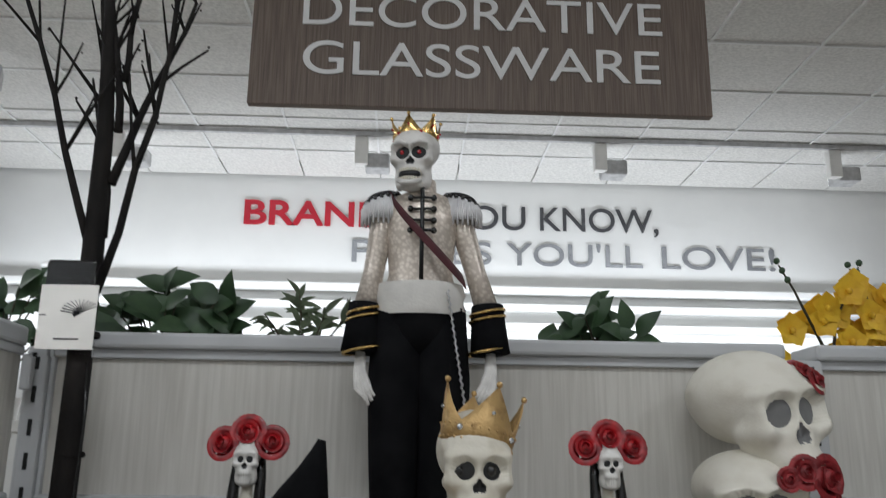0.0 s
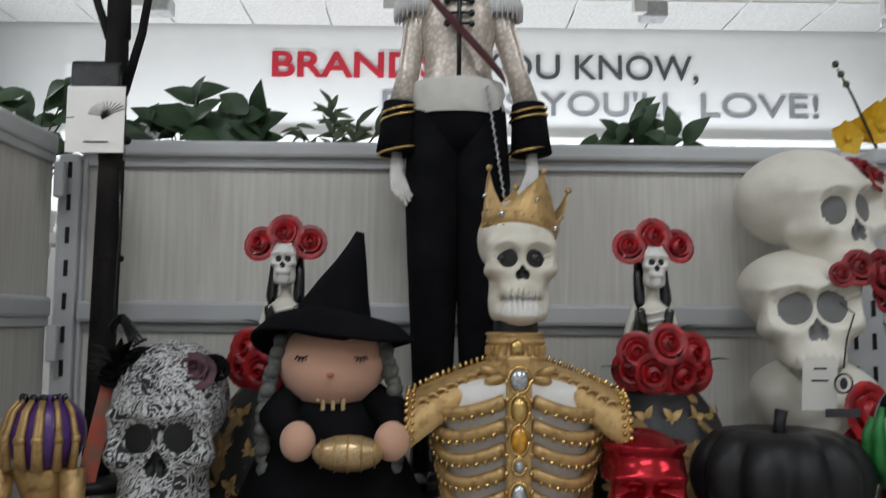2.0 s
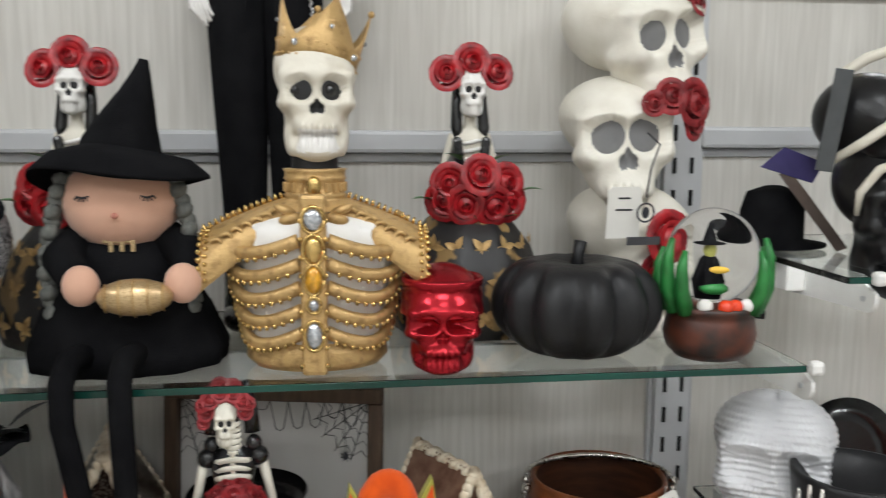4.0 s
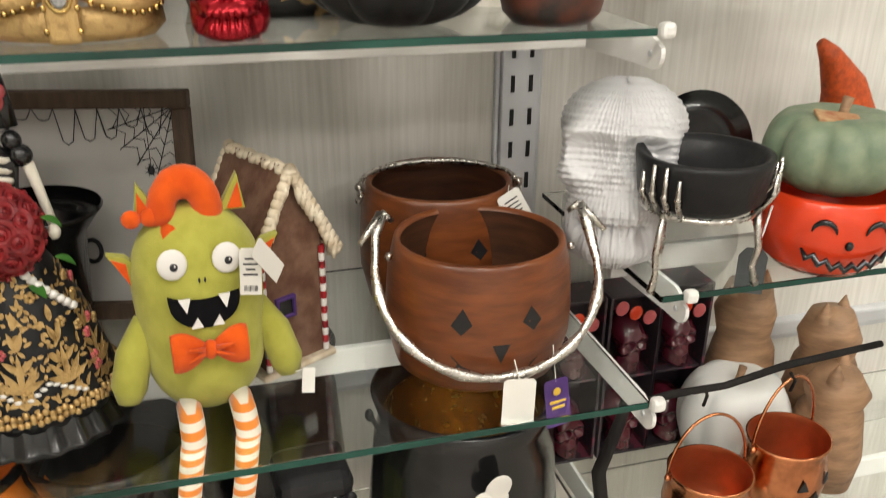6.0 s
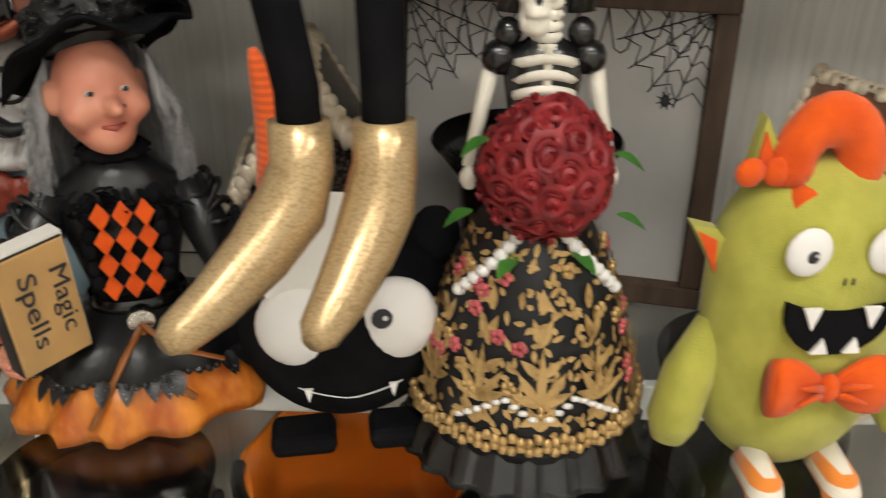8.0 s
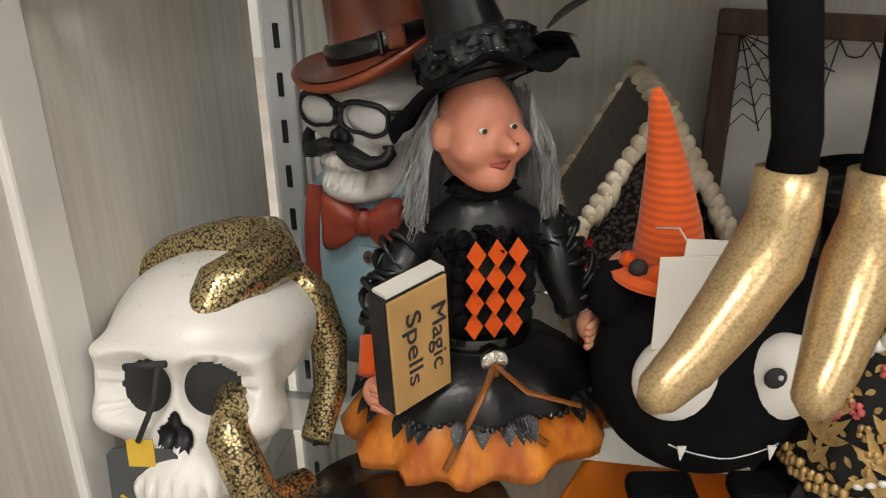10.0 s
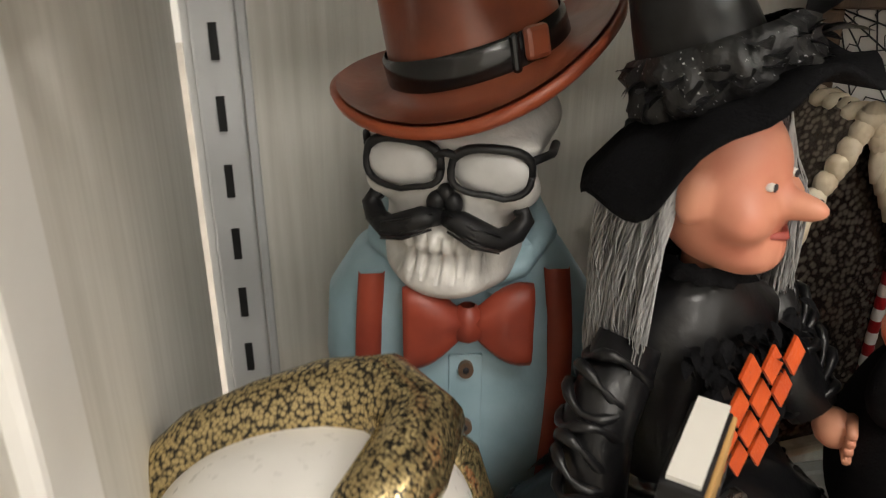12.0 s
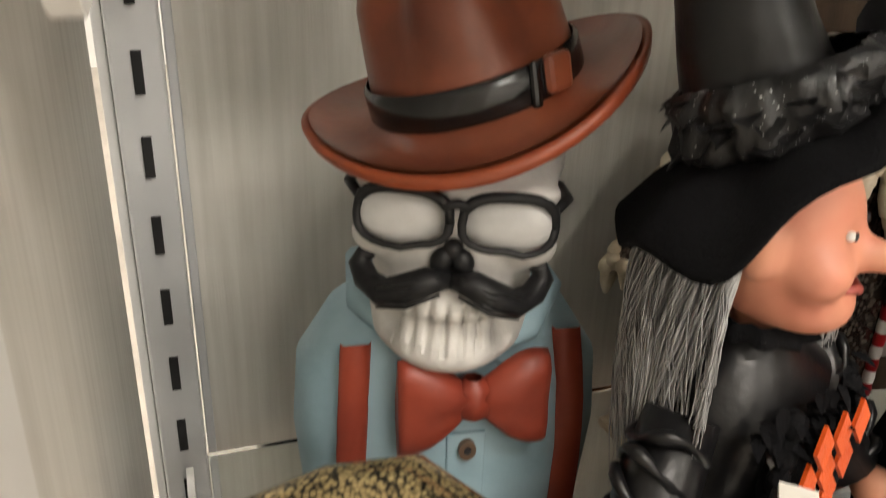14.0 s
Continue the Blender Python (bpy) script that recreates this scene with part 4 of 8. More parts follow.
        for s in (-1, 1):
            g.ball((s * 0.031, 0, 0.274), (0.012, 0.012, 0.011), BLACK_GLOSS, 14, 8)
            g.ball((s * 0.025, 0.002, 0.288), (0.010, 0.010, 0.010), BLACK_GLOSS, 12, 8)
            g.tube([(s * 0.036, 0, 0.266), (s * 0.042, 0, 0.240), (s * 0.050, -0.008, 0.206)], [0.0065, 0.0055, 0.005], BONE, 8)
            g.ball((s * 0.050, -0.012, 0.200), (0.007, 0.009, 0.008), BONE, 8, 6)
            g.tube([(s * 0.018, 0.008, 0.352), (s * 0.022, 0.008, 0.325), (s * 0.024, 0.006, 0.30)], [0.008, 0.009, 0.010], BLACK_GLOSS, 10)
        old = g.m
        g.m = old @ pose(-0.008, 0, 0.052) @ Matrix.Scale(0.78, 4)
        g.ball((0, 0.010, 0.342), (0.021, 0.020, 0.030), BLACK_GLOSS, 18, 12)
        tip = g.m
        g.m = tip @ Matrix.Diagonal((0.90, 0.86, 0.98, 1))
        skull(g, (0, -0.004, 0.346), 0.041, BONE, SOCKET, n=96, k=80)
        g.m = tip
        k = 0
        for x, z, r in ((-0.028, 0.352, 0.014), (-0.022, 0.370, 0.015), (-0.006, 0.380, 0.016), (0.013, 0.378, 0.015), (0.026, 0.366, 0.014), (0.030, 0.350, 0.013), (-0.032, 0.338, 0.011), (-0.034, 0.362, 0.011), (0.036, 0.362, 0.011), (0.004, 0.366, 0.011)):
            g.rose((x, -0.004, z), r * 0.86, ROSE_DARK, (x * 10, -1, 0.5), k)
            k += 1
        g.m = old
        g.ball((0, -0.037, 0.213), (0.038, 0.032, 0.037), ROSE_DARK, 20, 12)
        for i in range(60):
            zf = 1 - 2 * (i + 0.5) / 60
            a = i * 2.39996
            rr = math.sqrt(1 - zf * zf)
            d = Vector((rr * math.cos(a), rr * math.sin(a), zf))
            if d.y < 0.45:
                g.rose((d.x * 0.039, -0.037 + d.y * 0.033, 0.213 + d.z * 0.038), rnd.uniform(0.0095, 0.0135), ROSE_DARK, (d.x + rnd.uniform(-0.3, 0.3), d.y - 0.2, d.z + rnd.uniform(-0.3, 0.3)), i, 3)
        for x, z, dx in ((-0.040, 0.236, -0.8), (0.044, 0.226, 0.8), (-0.050, 0.190, -1), (0.022, 0.160, 0.4), (-0.018, 0.158, -0.4), (0.050, 0.186, 1)):
            g.leaf((x, -0.045, z), (dx, -0.4, -0.1), 0.022, 0.014, GREEN_LEAF)
    return solid("rose_figurine", g, label, "figurine", m, "rose-crowned figurines")


rose_lady(1.0, False, pose(0.269, 1.221, C1, 0, 0, 3) @ GROW, "small bone figurine with red rose crown, black-gold domed skirt")
rose_lady(1.0, False, pose(-0.239, 1.220, C1, 0, 0, -3) @ GROW, "small bone figurine with red rose crown, black-gold domed skirt")
rose_lady(1.0, True, pose(-0.039, 1.060, C2, 0, 0, 4) @ GROW @ Matrix.Diagonal((0.93, 0.93, 0.99, 1)), "bone bride figurine with rose bouquet and floral black skirt")


def prince():
    g = Geo()
    for s in (-1, 1):
        g.tube([(s * 0.030, 0, 0.50), (s * 0.034, 0, 0.40), (s * 0.033, 0, 0.28), (s * 0.032, 0.004, 0.16), (s * 0.033, 0.004, 0.10)], [0.037, 0.040, 0.035, 0.029, 0.026], BLACK_CLOTH, 14)
        g.tube([(s * 0.033, 0.004, 0.135), (s * 0.033, 0.004, 0.05), (s * 0.033, -0.002, 0.020)], [0.031, 0.029, 0.030], BLACK_GLOSS, 14)
        g.ball((s * 0.036, -0.030, 0.018), (0.026, 0.056, 0.018), BLACK_GLOSS, 14, 8)
    g.ball((0, 0, 0.485), (0.062, 0.046, 0.055), BLACK_CLOTH, 20, 12)
    g.lathe([(0.062, 0.490), (0.066, 0.498), (0.064, 0.512), (0.066, 0.522), (0.062, 0.535)], WHITE_CLOTH, n=36, sy=0.78, fold=lambda a, t: 1 + 0.02 * math.sin(a * 5 + t * 9))
    g.lathe([(0.054, 0.525), (0.047, 0.55), (0.050, 0.59), (0.055, 0.62), (0.050, 0.648), (0.040, 0.664), (0.022, 0.672)], BROCADE, n=32, sy=0.66)
    g.lathe([(0.022, 0.668), (0.021, 0.688)], BROCADE, n=20)
    g.tube([(0, -0.042, 0.532), (0, -0.044, 0.58), (0, -0.043, 0.63), (0, -0.030, 0.664), (0, -0.024, 0.688)], 0.0035, BLACK_SATIN, 6)
    for z in (0.655, 0.638, 0.621, 0.606):
        for s in (-1, 1):
            g.ball((s * 0.017, -0.043 + (z - 0.6) * 0.15, z), 0.0048, BLACK_GLOSS, 8, 6)
            g.tube([(0, -0.045 + (z - 0.6) * 0.15, z), (s * 0.017, -0.044 + (z - 0.6) * 0.15, z)], 0.0022, BLACK_SATIN, 5)
    # sash from one shoulder to the other hip
    rows = []
    for u in np.linspace(0, 1, 14):
        x = -0.045 + 0.108 * u
        z = 0.652 - 0.115 * u ** 0.85
        y = -0.050 * math.sqrt(max(0.05, 1 - (x / 0.075) ** 2)) - 0.004
        rows.append([(x - 0.004, y, z + 0.011), (x, y - 0.003, z), (x + 0.003, y, z - 0.012)])
    g.grid(rows, SASH)
    for s in (-1, 1):
        out = 0.013 * s + 0.009
        arm = [(s * 0.053, 0, 0.646), (s * 0.060 + 0.3 * out, 0.003, 0.605), (s * 0.066 + 0.7 * out, 0.002, 0.555), (s * 0.076 + out, -0.006, 0.50)]
        g.tube(arm, [0.019, 0.0175, 0.0155, 0.0175], BROCADE, 14)
        ex = arm[-1][0]
        g.tube([(ex, -0.006, 0.507), (ex + s * 0.002, -0.008, 0.470), (ex + s * 0.004, -0.010, 0.440)], [0.0235, 0.026, 0.029], BLACK_CLOTH, 16)
        for dz, rr in ((0.497, 0.0252), (0.488, 0.0258), (0.443, 0.0300)):
            g.tube([(ex + rr * math.cos(a), -0.008 + rr * math.sin(a), dz + 0.005 * math.cos(a)) for a in np.linspace(0, 2 * math.pi, 19)], 0.0022, GOLD_SHINE, 5)
        for k in range(5):
            a = (k - 2) * 0.30
            bx = ex + s * 0.004
            g.tube([(bx, -0.010, 0.44), (bx + 0.010 * math.sin(a), -0.014, 0.412), (bx + 0.018 * math.sin(a) - s * 0.006, -0.020, 0.390), (bx + 0.016 * math.sin(a) - s * 0.014, -0.026, 0.368 + 0.006 * abs(k - 2))], [0.008, 0.0045, 0.0042, 0.003], GREY_BONE, 6)
        # epaulettes
        g.ball((s * 0.060, 0, 0.664), (0.024, 0.022, 0.007), BLACK_SATIN, 16, 8, (0, s * 14, 0))
        for k in range(16):
            a = 2 * math.pi * k / 16
            g.ball((s * 0.060 + 0.024 * math.cos(a), 0.022 * math.sin(a), 0.660 - s * 0.008 * math.cos(a)), 0.0045, BLACK_GLOSS, 6, 4)
        for k in range(46):
            a = 2 * math.pi * k / 46
            px, py = s * 0.062 + 0.023 * math.cos(a), 0.022 * math.sin(a)
            g.tube([(px, py, 0.659 - s * 0.008 * math.cos(a)), (px + 0.004 * math.cos(a), py * 1.1, 0.642), (px + 0.005 * math.cos(a), py * 1.12, 0.624 + 0.004 * math.sin(k * 3.1))], [0.0022, 0.0026, 0.0014], FRINGE, 4)
    for i in range(34):
        u = i / 33
        g.tube([(0.038 + 0.026 * u + 0.0016 * (-1) ** i, -0.048 - 0.004 * u, 0.522 - 0.16 * u), (0.0382 + 0.026 * u - 0.0016 * (-1) ** i, -0.0485 - 0.004 * u, 0.516 - 0.16 * u)], 0.0016, CHAIN, 5)
    # broad grinning head, turned a little aside
    g.m = pose(-0.012, -0.004, 0.724, 4, 0, -12) @ Matrix.Diagonal((1.0, 1.0, 0.86, 1))
    skull(g, (0, 0, 0), 0.072, GREY_BONE, SOCKET, n=96, k=72, teeth=BONE, eye=0.20, low=1.0, sink=-0.42)
    g.ball((0, -0.0395, -0.0395), (0.0165, 0.0100, 0.0085), SOCKET, 20, 12)
    for k in range(9):
        for zz in (-0.0325, -0.0470):
            g.box(((k - 4) * 0.0035, -0.0490 + 0.0005 * (k - 4) ** 2, zz), (0.0029, 0.0030, 0.0058), BONE, 0.0008)
    g.tube([(-0.0165, -0.0410, -0.0500), (-0.008, -0.0475, -0.0540), (0, -0.0490, -0.0550), (0.008, -0.0475, -0.0540), (0.0165, -0.0410, -0.0500)], [0.004, 0.0048, 0.0052, 0.0048, 0.004], GREY_BONE, 10)
    for s in (-1, 1):
        g.tube([(s * 0.004, -0.0425, 0.0105), (s * 0.014, -0.0440, 0.0150), (s * 0.025, -0.0360, 0.0135)], [0.0030, 0.0042, 0.0030], GREY_BONE, 8)
        g.ball((s * 0.0130, -0.0335, 0.0), 0.0036, RED_EYE, 10, 6)
    g.m = Matrix()
    crown(g, (-0.011, 0.003, 0.748), 0.033, 0.034, GOLD_SHINE, RED_EYE, 6, 0.2)
    return solid("skeleton_prince_doll", g, "standing skeleton doll in cream jacket and gold crown", "doll", pose(-0.002, 1.254, C1, 0, 0, 0) @ GROW)


prince()


def plush_witch():
    g = Geo()
    g.lathe([(0.001, 0.0), (0.105, 0.0), (0.108, 0.02), (0.090, 0.06), (0.060, 0.105), (0.045, 0.128), (0.020, 0.135)], BLACK_CLOTH, n=44, sy=0.72, fold=lambda a, t: 1 + 0.04 * (1 - t) * math.sin(a * 11))
    g.ball((0, -0.004, 0.168), (0.062, 0.052, 0.050), SKIN, 24, 16)
    g.ball((0, -0.057, 0.158), (0.004, 0.004, 0.003), mat("pink_nose", (0.62, 0.25, 0.18), 0.8), 8, 6)
    for s in (-1, 1):
        for k in range(5):
            a = radians(-40 + 22 * k)
            x0 = s * 0.032
            g.tube([(x0 + 0.008 * math.sin(a), -0.0530 + abs(x0) * 0.12, 0.180 - 0.005 * math.cos(a)), (x0 + 0.012 * math.sin(a), -0.0545 + abs(x0) * 0.14, 0.180 - 0.009 * math.cos(a))], 0.0010, INK, 4)
        g.tube([(s * 0.032 + 0.008 * math.sin(a), -0.0530 + abs(s * 0.032) * 0.12, 0.180 - 0.005 * math.cos(a)) for a in np.linspace(-0.9, 0.9, 8)], 0.0010, INK, 4)
        # braids
        for i in range(16):
            u = i / 15
            g.ball((s * (0.058 + 0.018 * math.sin(u * 2.6)), -0.018 - 0.01 * u + 0.003 * (-1) ** i, 0.190 - 0.150 * u), (0.0105, 0.0105, 0.0085), BRAID, 8, 6, (0, 30 * (-1) ** i, 0))
        # arms and mitten paws
        g.tube([(s * 0.044, 0, 0.130), (s * 0.066 + 0.008, -0.030, 0.112), (s * 0.056 + 0.016, -0.068, 0.100)], [0.020, 0.022, 0.018], BLACK_CLOTH, 12)
        g.ball((s * 0.050 + 0.018, -0.080, 0.094), (0.019, 0.017, 0.020), SKIN, 14, 10)
        # stockinged legs over the shelf edge and gilt boots
        x, x2, toe = -0.018 + s * 0.027, -0.009 + s * 0.0215, (-0.065 if s < 0 else -0.036)
        g.tube([(s * 0.026, -0.03, 0.022), (x, -0.10, 0.024), (x, -0.134, 0.012), (x + 0.002, -0.147, -0.02), (x2, -0.148, -0.09), (x2, -0.146, -0.114)], [0.013, 0.0125, 0.0122, 0.0118, 0.0115, 0.0118], BLACK_CLOTH, 12)
        g.tube([(x2, -0.146, -0.106), (x2, -0.148, -0.128), (x2 + toe * 0.10, -0.152, -0.148), (x2 + toe * 0.35, -0.168, -0.166), (x2 + toe * 0.68, -0.191, -0.182), (x2 + toe * 0.92, -0.206, -0.190), (x2 + toe, -0.212, -0.192)], [0.0165, 0.0170, 0.0195, 0.0175, 0.0140, 0.0110, 0.006], SEQUIN, 16)
    for k in range(6):
        g.box((-0.014 + 0.0056 * (k % 6), -0.036, 0.135 - 0.009 * (k % 2)), (0.005, 0.004, 0.012), SEQUIN, 0.001)
    g.ball((0.022, -0.094, 0.084), (0.038, 0.020, 0.018), SEQUIN, 20, 10)
    for k in range(5):
        g.tube([(0.022 + (k - 2) * 0.014, -0.094 - 0.020 * math.cos(a) * math.sqrt(1 - ((k - 2) * 0.36) ** 2 * 0.9), 0.084 + 0.0185 * math.sin(a) * math.sqrt(1 - ((k - 2) * 0.36) ** 2 * 0.9)) for a in np.linspace(-1.4, 1.4, 7)], 0.0012, GOLD, 4)
    # hair cap, brim and bent cone
    g.ball((0, 0.008, 0.172), (0.066, 0.056, 0.050), BRAID, 20, 12)
    rows = []
    for r, z in ((0.048, 0.212), (0.075, 0.206), (0.094, 0.190), (0.095, 0.186), (0.074, 0.200), (0.048, 0.204)):
        rows.append([(r * math.cos(a), r * 0.85 * math.sin(a) - 0.004, z - 0.016 * math.sin(a) + 0.008 * math.sin(2 * a + 0.6) * r / 0.1) for a in np.linspace(0, 2 * math.pi, 41)[:-1]])
    g.grid(rows, BLACK_CLOTH, False, True)
    g.tube([(0.0, 0.004, 0.198), (0.003, 0.002, 0.225), (0.012, 0.0, 0.250), (0.020, 0.0, 0.274), (0.026, 0.0, 0.296), (0.029, 0, 0.310)], [0.054, 0.042, 0.030, 0.019, 0.010, 0.005], BLACK_CLOTH, 24)
    return solid("witch_plush_doll", g, "black cloth witch doll with braids and gold boots", "doll", pose(-0.156, 1.081, C1, 0, 0, 4) @ GROW @ Matrix.Diagonal((1, 1, 1.03, 1)))


plush_witch()


def red_cup():
    g = Geo()
    skull(g, (0, 0, 0.062), 0.086, RED_METAL, None, n=96, k=72, low=0.80)
    g.lathe([(0.001, 0.075), (0.036, 0.075), (0.038, 0.112), (0.041, 0.114), (0.043, 0.111), (0.042, 0.104), (0.039, 0.101), (0.041, 0.090), (0.044, 0.07)], RED_METAL, n=36)
    g.lathe([(0.001, 0.0), (0.024, 0.0), (0.026, 0.012), (0.022, 0.022)], RED_METAL, n=24)
    ob = thing("skull_candle_cup", "shiny metallic red skull candle cup", "candle holder", pose(0.205, 1.017, C1, 0, 0, -6) @ GROW @ Matrix.Diagonal((1.06, 1.06, 0.86, 1)))
    part("cup", g, ob)
    g = Geo()
    g.lathe([(0.001, 0.098), (0.0365, 0.0985)], mat("dark_red_wax", (0.16, 0.01, 0.015), 0.4), n=28)
    part("wax", g, ob, "dark red wax")
    g = Geo()
    g.tube([(0, 0, 0.098), (0.001, 0, 0.108)], 0.0012, INK, 5)
    part("wick", g, ob)


red_cup()


def pumpkin(ob, r, h, material, stem, stem_h, lobes=10, depth=0.09, flat=0.0):
    g = Geo()
    prof = [(r * (0.30 + 0.70 * math.sin(w)) if w > 0.5 * math.pi else r * max(0.05, math.sin(w)) ** 0.8, h / 2 - h / 2 * math.cos(w) - (0.12 * h * max(0, (w - 2.4)) if w > 2.4 else 0)) for w in np.linspace(0.12, math.pi - 0.03, 18)]
    g.lathe([(0.001, prof[0][1])] + prof + [(0.001, prof[-1][1] - 0.004)], material, (0, 0, -prof[0][1]), 80, lambda a, t: 1 - depth * (1 - abs(math.cos(a * lobes / 2)) ** 0.7) * math.sin(math.pi * min(1, t * 1.05)) ** 0.5)
    part("body", g, ob)
    g = Geo()
    z = prof[-1][1] - 0.012 - prof[0][1]
    g.tube([(0, 0, z), (0.001, 0, z + stem_h * 0.5), (0.004, 0, z + stem_h)], [r * 0.10, r * 0.065, r * 0.075], stem, 10)
    part("stem", g, ob)


ob = thing("black_pumpkin", "matt black ribbed pumpkin ornament on glass", "pumpkin", pose(0.374, 1.053, C1, 0, 0, 8) @ GROW)
pumpkin(ob, 0.100, 0.116, BLACK_MATT, BLACK_MATT, 0.034, 11, 0.20)


def snow_globe():
    ob = thing("snow_globe", "clear snow globe on a black cauldron base", "snow globe", pose(0.537, 1.033, C1, 0, 0, -8) @ GROW)
    g = Geo()
    g.lathe([(0.001, 0.0), (0.040, 0.0), (0.050, 0.010), (0.054, 0.026), (0.050, 0.044), (0.047, 0.050), (0.053, 0.053), (0.053, 0.058), (0.044, 0.060), (0.001, 0.060)], mat("rusted_black_base", (0.02, 0.016, 0.014), 0.4, second=(0.11, 0.03, 0.015), scale=35), n=40)
    g.tube([(0.050, -0.01, 0.048), (0.060, -0.012, 0.047)], 0.005, BLACK_MATT, 8)
    part("base", g, ob, "black and rust cauldron base")
    g = Geo()
    g.ball((0, 0, 0.112), 0.053, CLEAR, 40, 26)
    o = part("glass_ball", g, ob, "clear glass ball")
    o.visible_shadow = False
    g = Geo()
    g.lathe([(0.014, 0.066), (0.018, 0.085), (0.010, 0.108), (0.006, 0.112)], BLACK_CLOTH, (-0.004, 0, 0), 14)
    g.ball((-0.004, -0.002, 0.118), (0.0075, 0.0075, 0.009), mat("yellow_green_face", (0.5, 0.5, 0.12), 0.5), 10, 8)
    g.lathe([(0.018, 0.125), (0.008, 0.127), (0.005, 0.137), (0.001, 0.148)], BLACK_CLOTH, (-0.004, 0, 0), 14)
    g.ball((0.004, -0.012, 0.098), (0.012, 0.006, 0.004), YELLOW, 8, 6)
    g.ball((-0.001, -0.012, 0.078), (0.017, 0.010, 0.007), GREEN_HAND, 10, 6)
    part("inner_figure", g, ob, "small dark figure in a pointed hat")
    for s in (-1, 1):
        g = Geo()
        for k in range(3):
            a = radians((0 if s > 0 else 180) - s * 22 + 20 * (k - 1))
            g.tube([(0.050 * math.cos(a), 0.050 * math.sin(a), 0.054), (0.061 * math.cos(a), 0.061 * math.sin(a), 0.080), (0.062 * math.cos(a), 0.062 * math.sin(a), 0.104 + 0.010 * (k == 1)), (0.057 * math.cos(a), 0.057 * math.sin(a), 0.122 + 0.012 * (k == 1))], [0.0095, 0.0085, 0.0065, 0.003], GREEN_HAND, 9)
        part("claw", g, ob, "bright green painted claw")
    for x, m in ((-0.018, WHITE), (0.004, ORANGE_GLAZE), (0.016, ORANGE_GLAZE), (0.030, WHITE)):
        g = Geo()
        g.ball((x, -0.046 + abs(x) * 0.3, 0.062), (0.009, 0.008, 0.008), m, 12, 8)
        part("tiny_pumpkin", g, ob)


snow_globe()


def skull_stack():
    g = Geo()
    # cream ceramic throughout; shade in the eye hollows is put in as grey
    skull(g, (0.006, 0.010, 0.098), 0.142, CHALK, SHADE_SOCKET, (0, 4, 34), eye=0.18, dome=0.72)
    skull(g, (-0.028, 0.006, 0.240), 0.145, CHALK, SHADE_SOCKET, (-2, -3, -6), eye=0.215, jaw=False, dome=0.66)
    skull(g, (-0.002, 0.022, 0.362), 0.150, CHALK, SHADE_SOCKET, (-4, -6, 22), eye=0.19, jaw=False, dome=0.78)
    k = 0
    for x, y, z, r, mt, d in ((0.016, -0.082, 0.116, 0.032, ROSE_RED, (0.3, -1, 0.2)), (0.004, -0.080, 0.078, 0.024, ROSE_RED, (0.2, -1, -0.2)), (0.046, -0.066, 0.282, 0.026, ROSE_DARK, (0.5, -1, 0.1)),
                              (0.052, -0.058, 0.258, 0.020, ROSE_DARK, (0.7, -1, 0)), (0.016, -0.074, 0.288, 0.020, ROSE_DARK, (0, -1, 0.2)), (-0.006, -0.076, 0.280, 0.014, ROSE_DARK, (-0.2, -1, 0.1)), (0.046, -0.020, 0.416, 0.020, ROSE_DARK, (0.4, -0.8, 0.7)), (0.062, -0.026, 0.406, 0.018, ROSE_DARK, (0.7, -0.8, 0.4))):
        g.rose((x, y, z), r, mt, d, k)
        k += 1
    ob = thing("stacked_skull_ornament", "three stacked cream ceramic skulls with red roses", "skull ornament", pose(0.508, 1.227, C1, 0, 0, 0) @ GROW)
    part("ceramic_body", g, ob)
    t = tag_part(ob, (-0.052, -0.108, 0.152), (0.044, 0.062), (6, 0, 4), PAPER, None, "hang_tag", "white hang tag with dark band", 2, code=False)
    g = Geo()
    g.m = pose(-0.028, -0.118, 0.145, 6, 0, 4)
    g.box((0, -0.0008, -0.026), (0.044, 0.0006, 0.010), DARK_PAINT)
    g.tube([(0.011 * math.cos(a), -0.0008, 0.008 + 0.011 * math.sin(a)) for a in np.linspace(0, 6.28, 21)], 0.0012, INK, 5)
    g.ball((0, -0.001, 0.008), (0.005, 0.001, 0.007), INK, 10, 6)
    g.tube([(0, 0, 0.026), (0.001, -0.004, 0.06), (0.012, 0.0, 0.088), (0.000, 0.012, 0.100)], 0.0011, INK, 5)
    part("black_cord", g, t)


skull_stack()


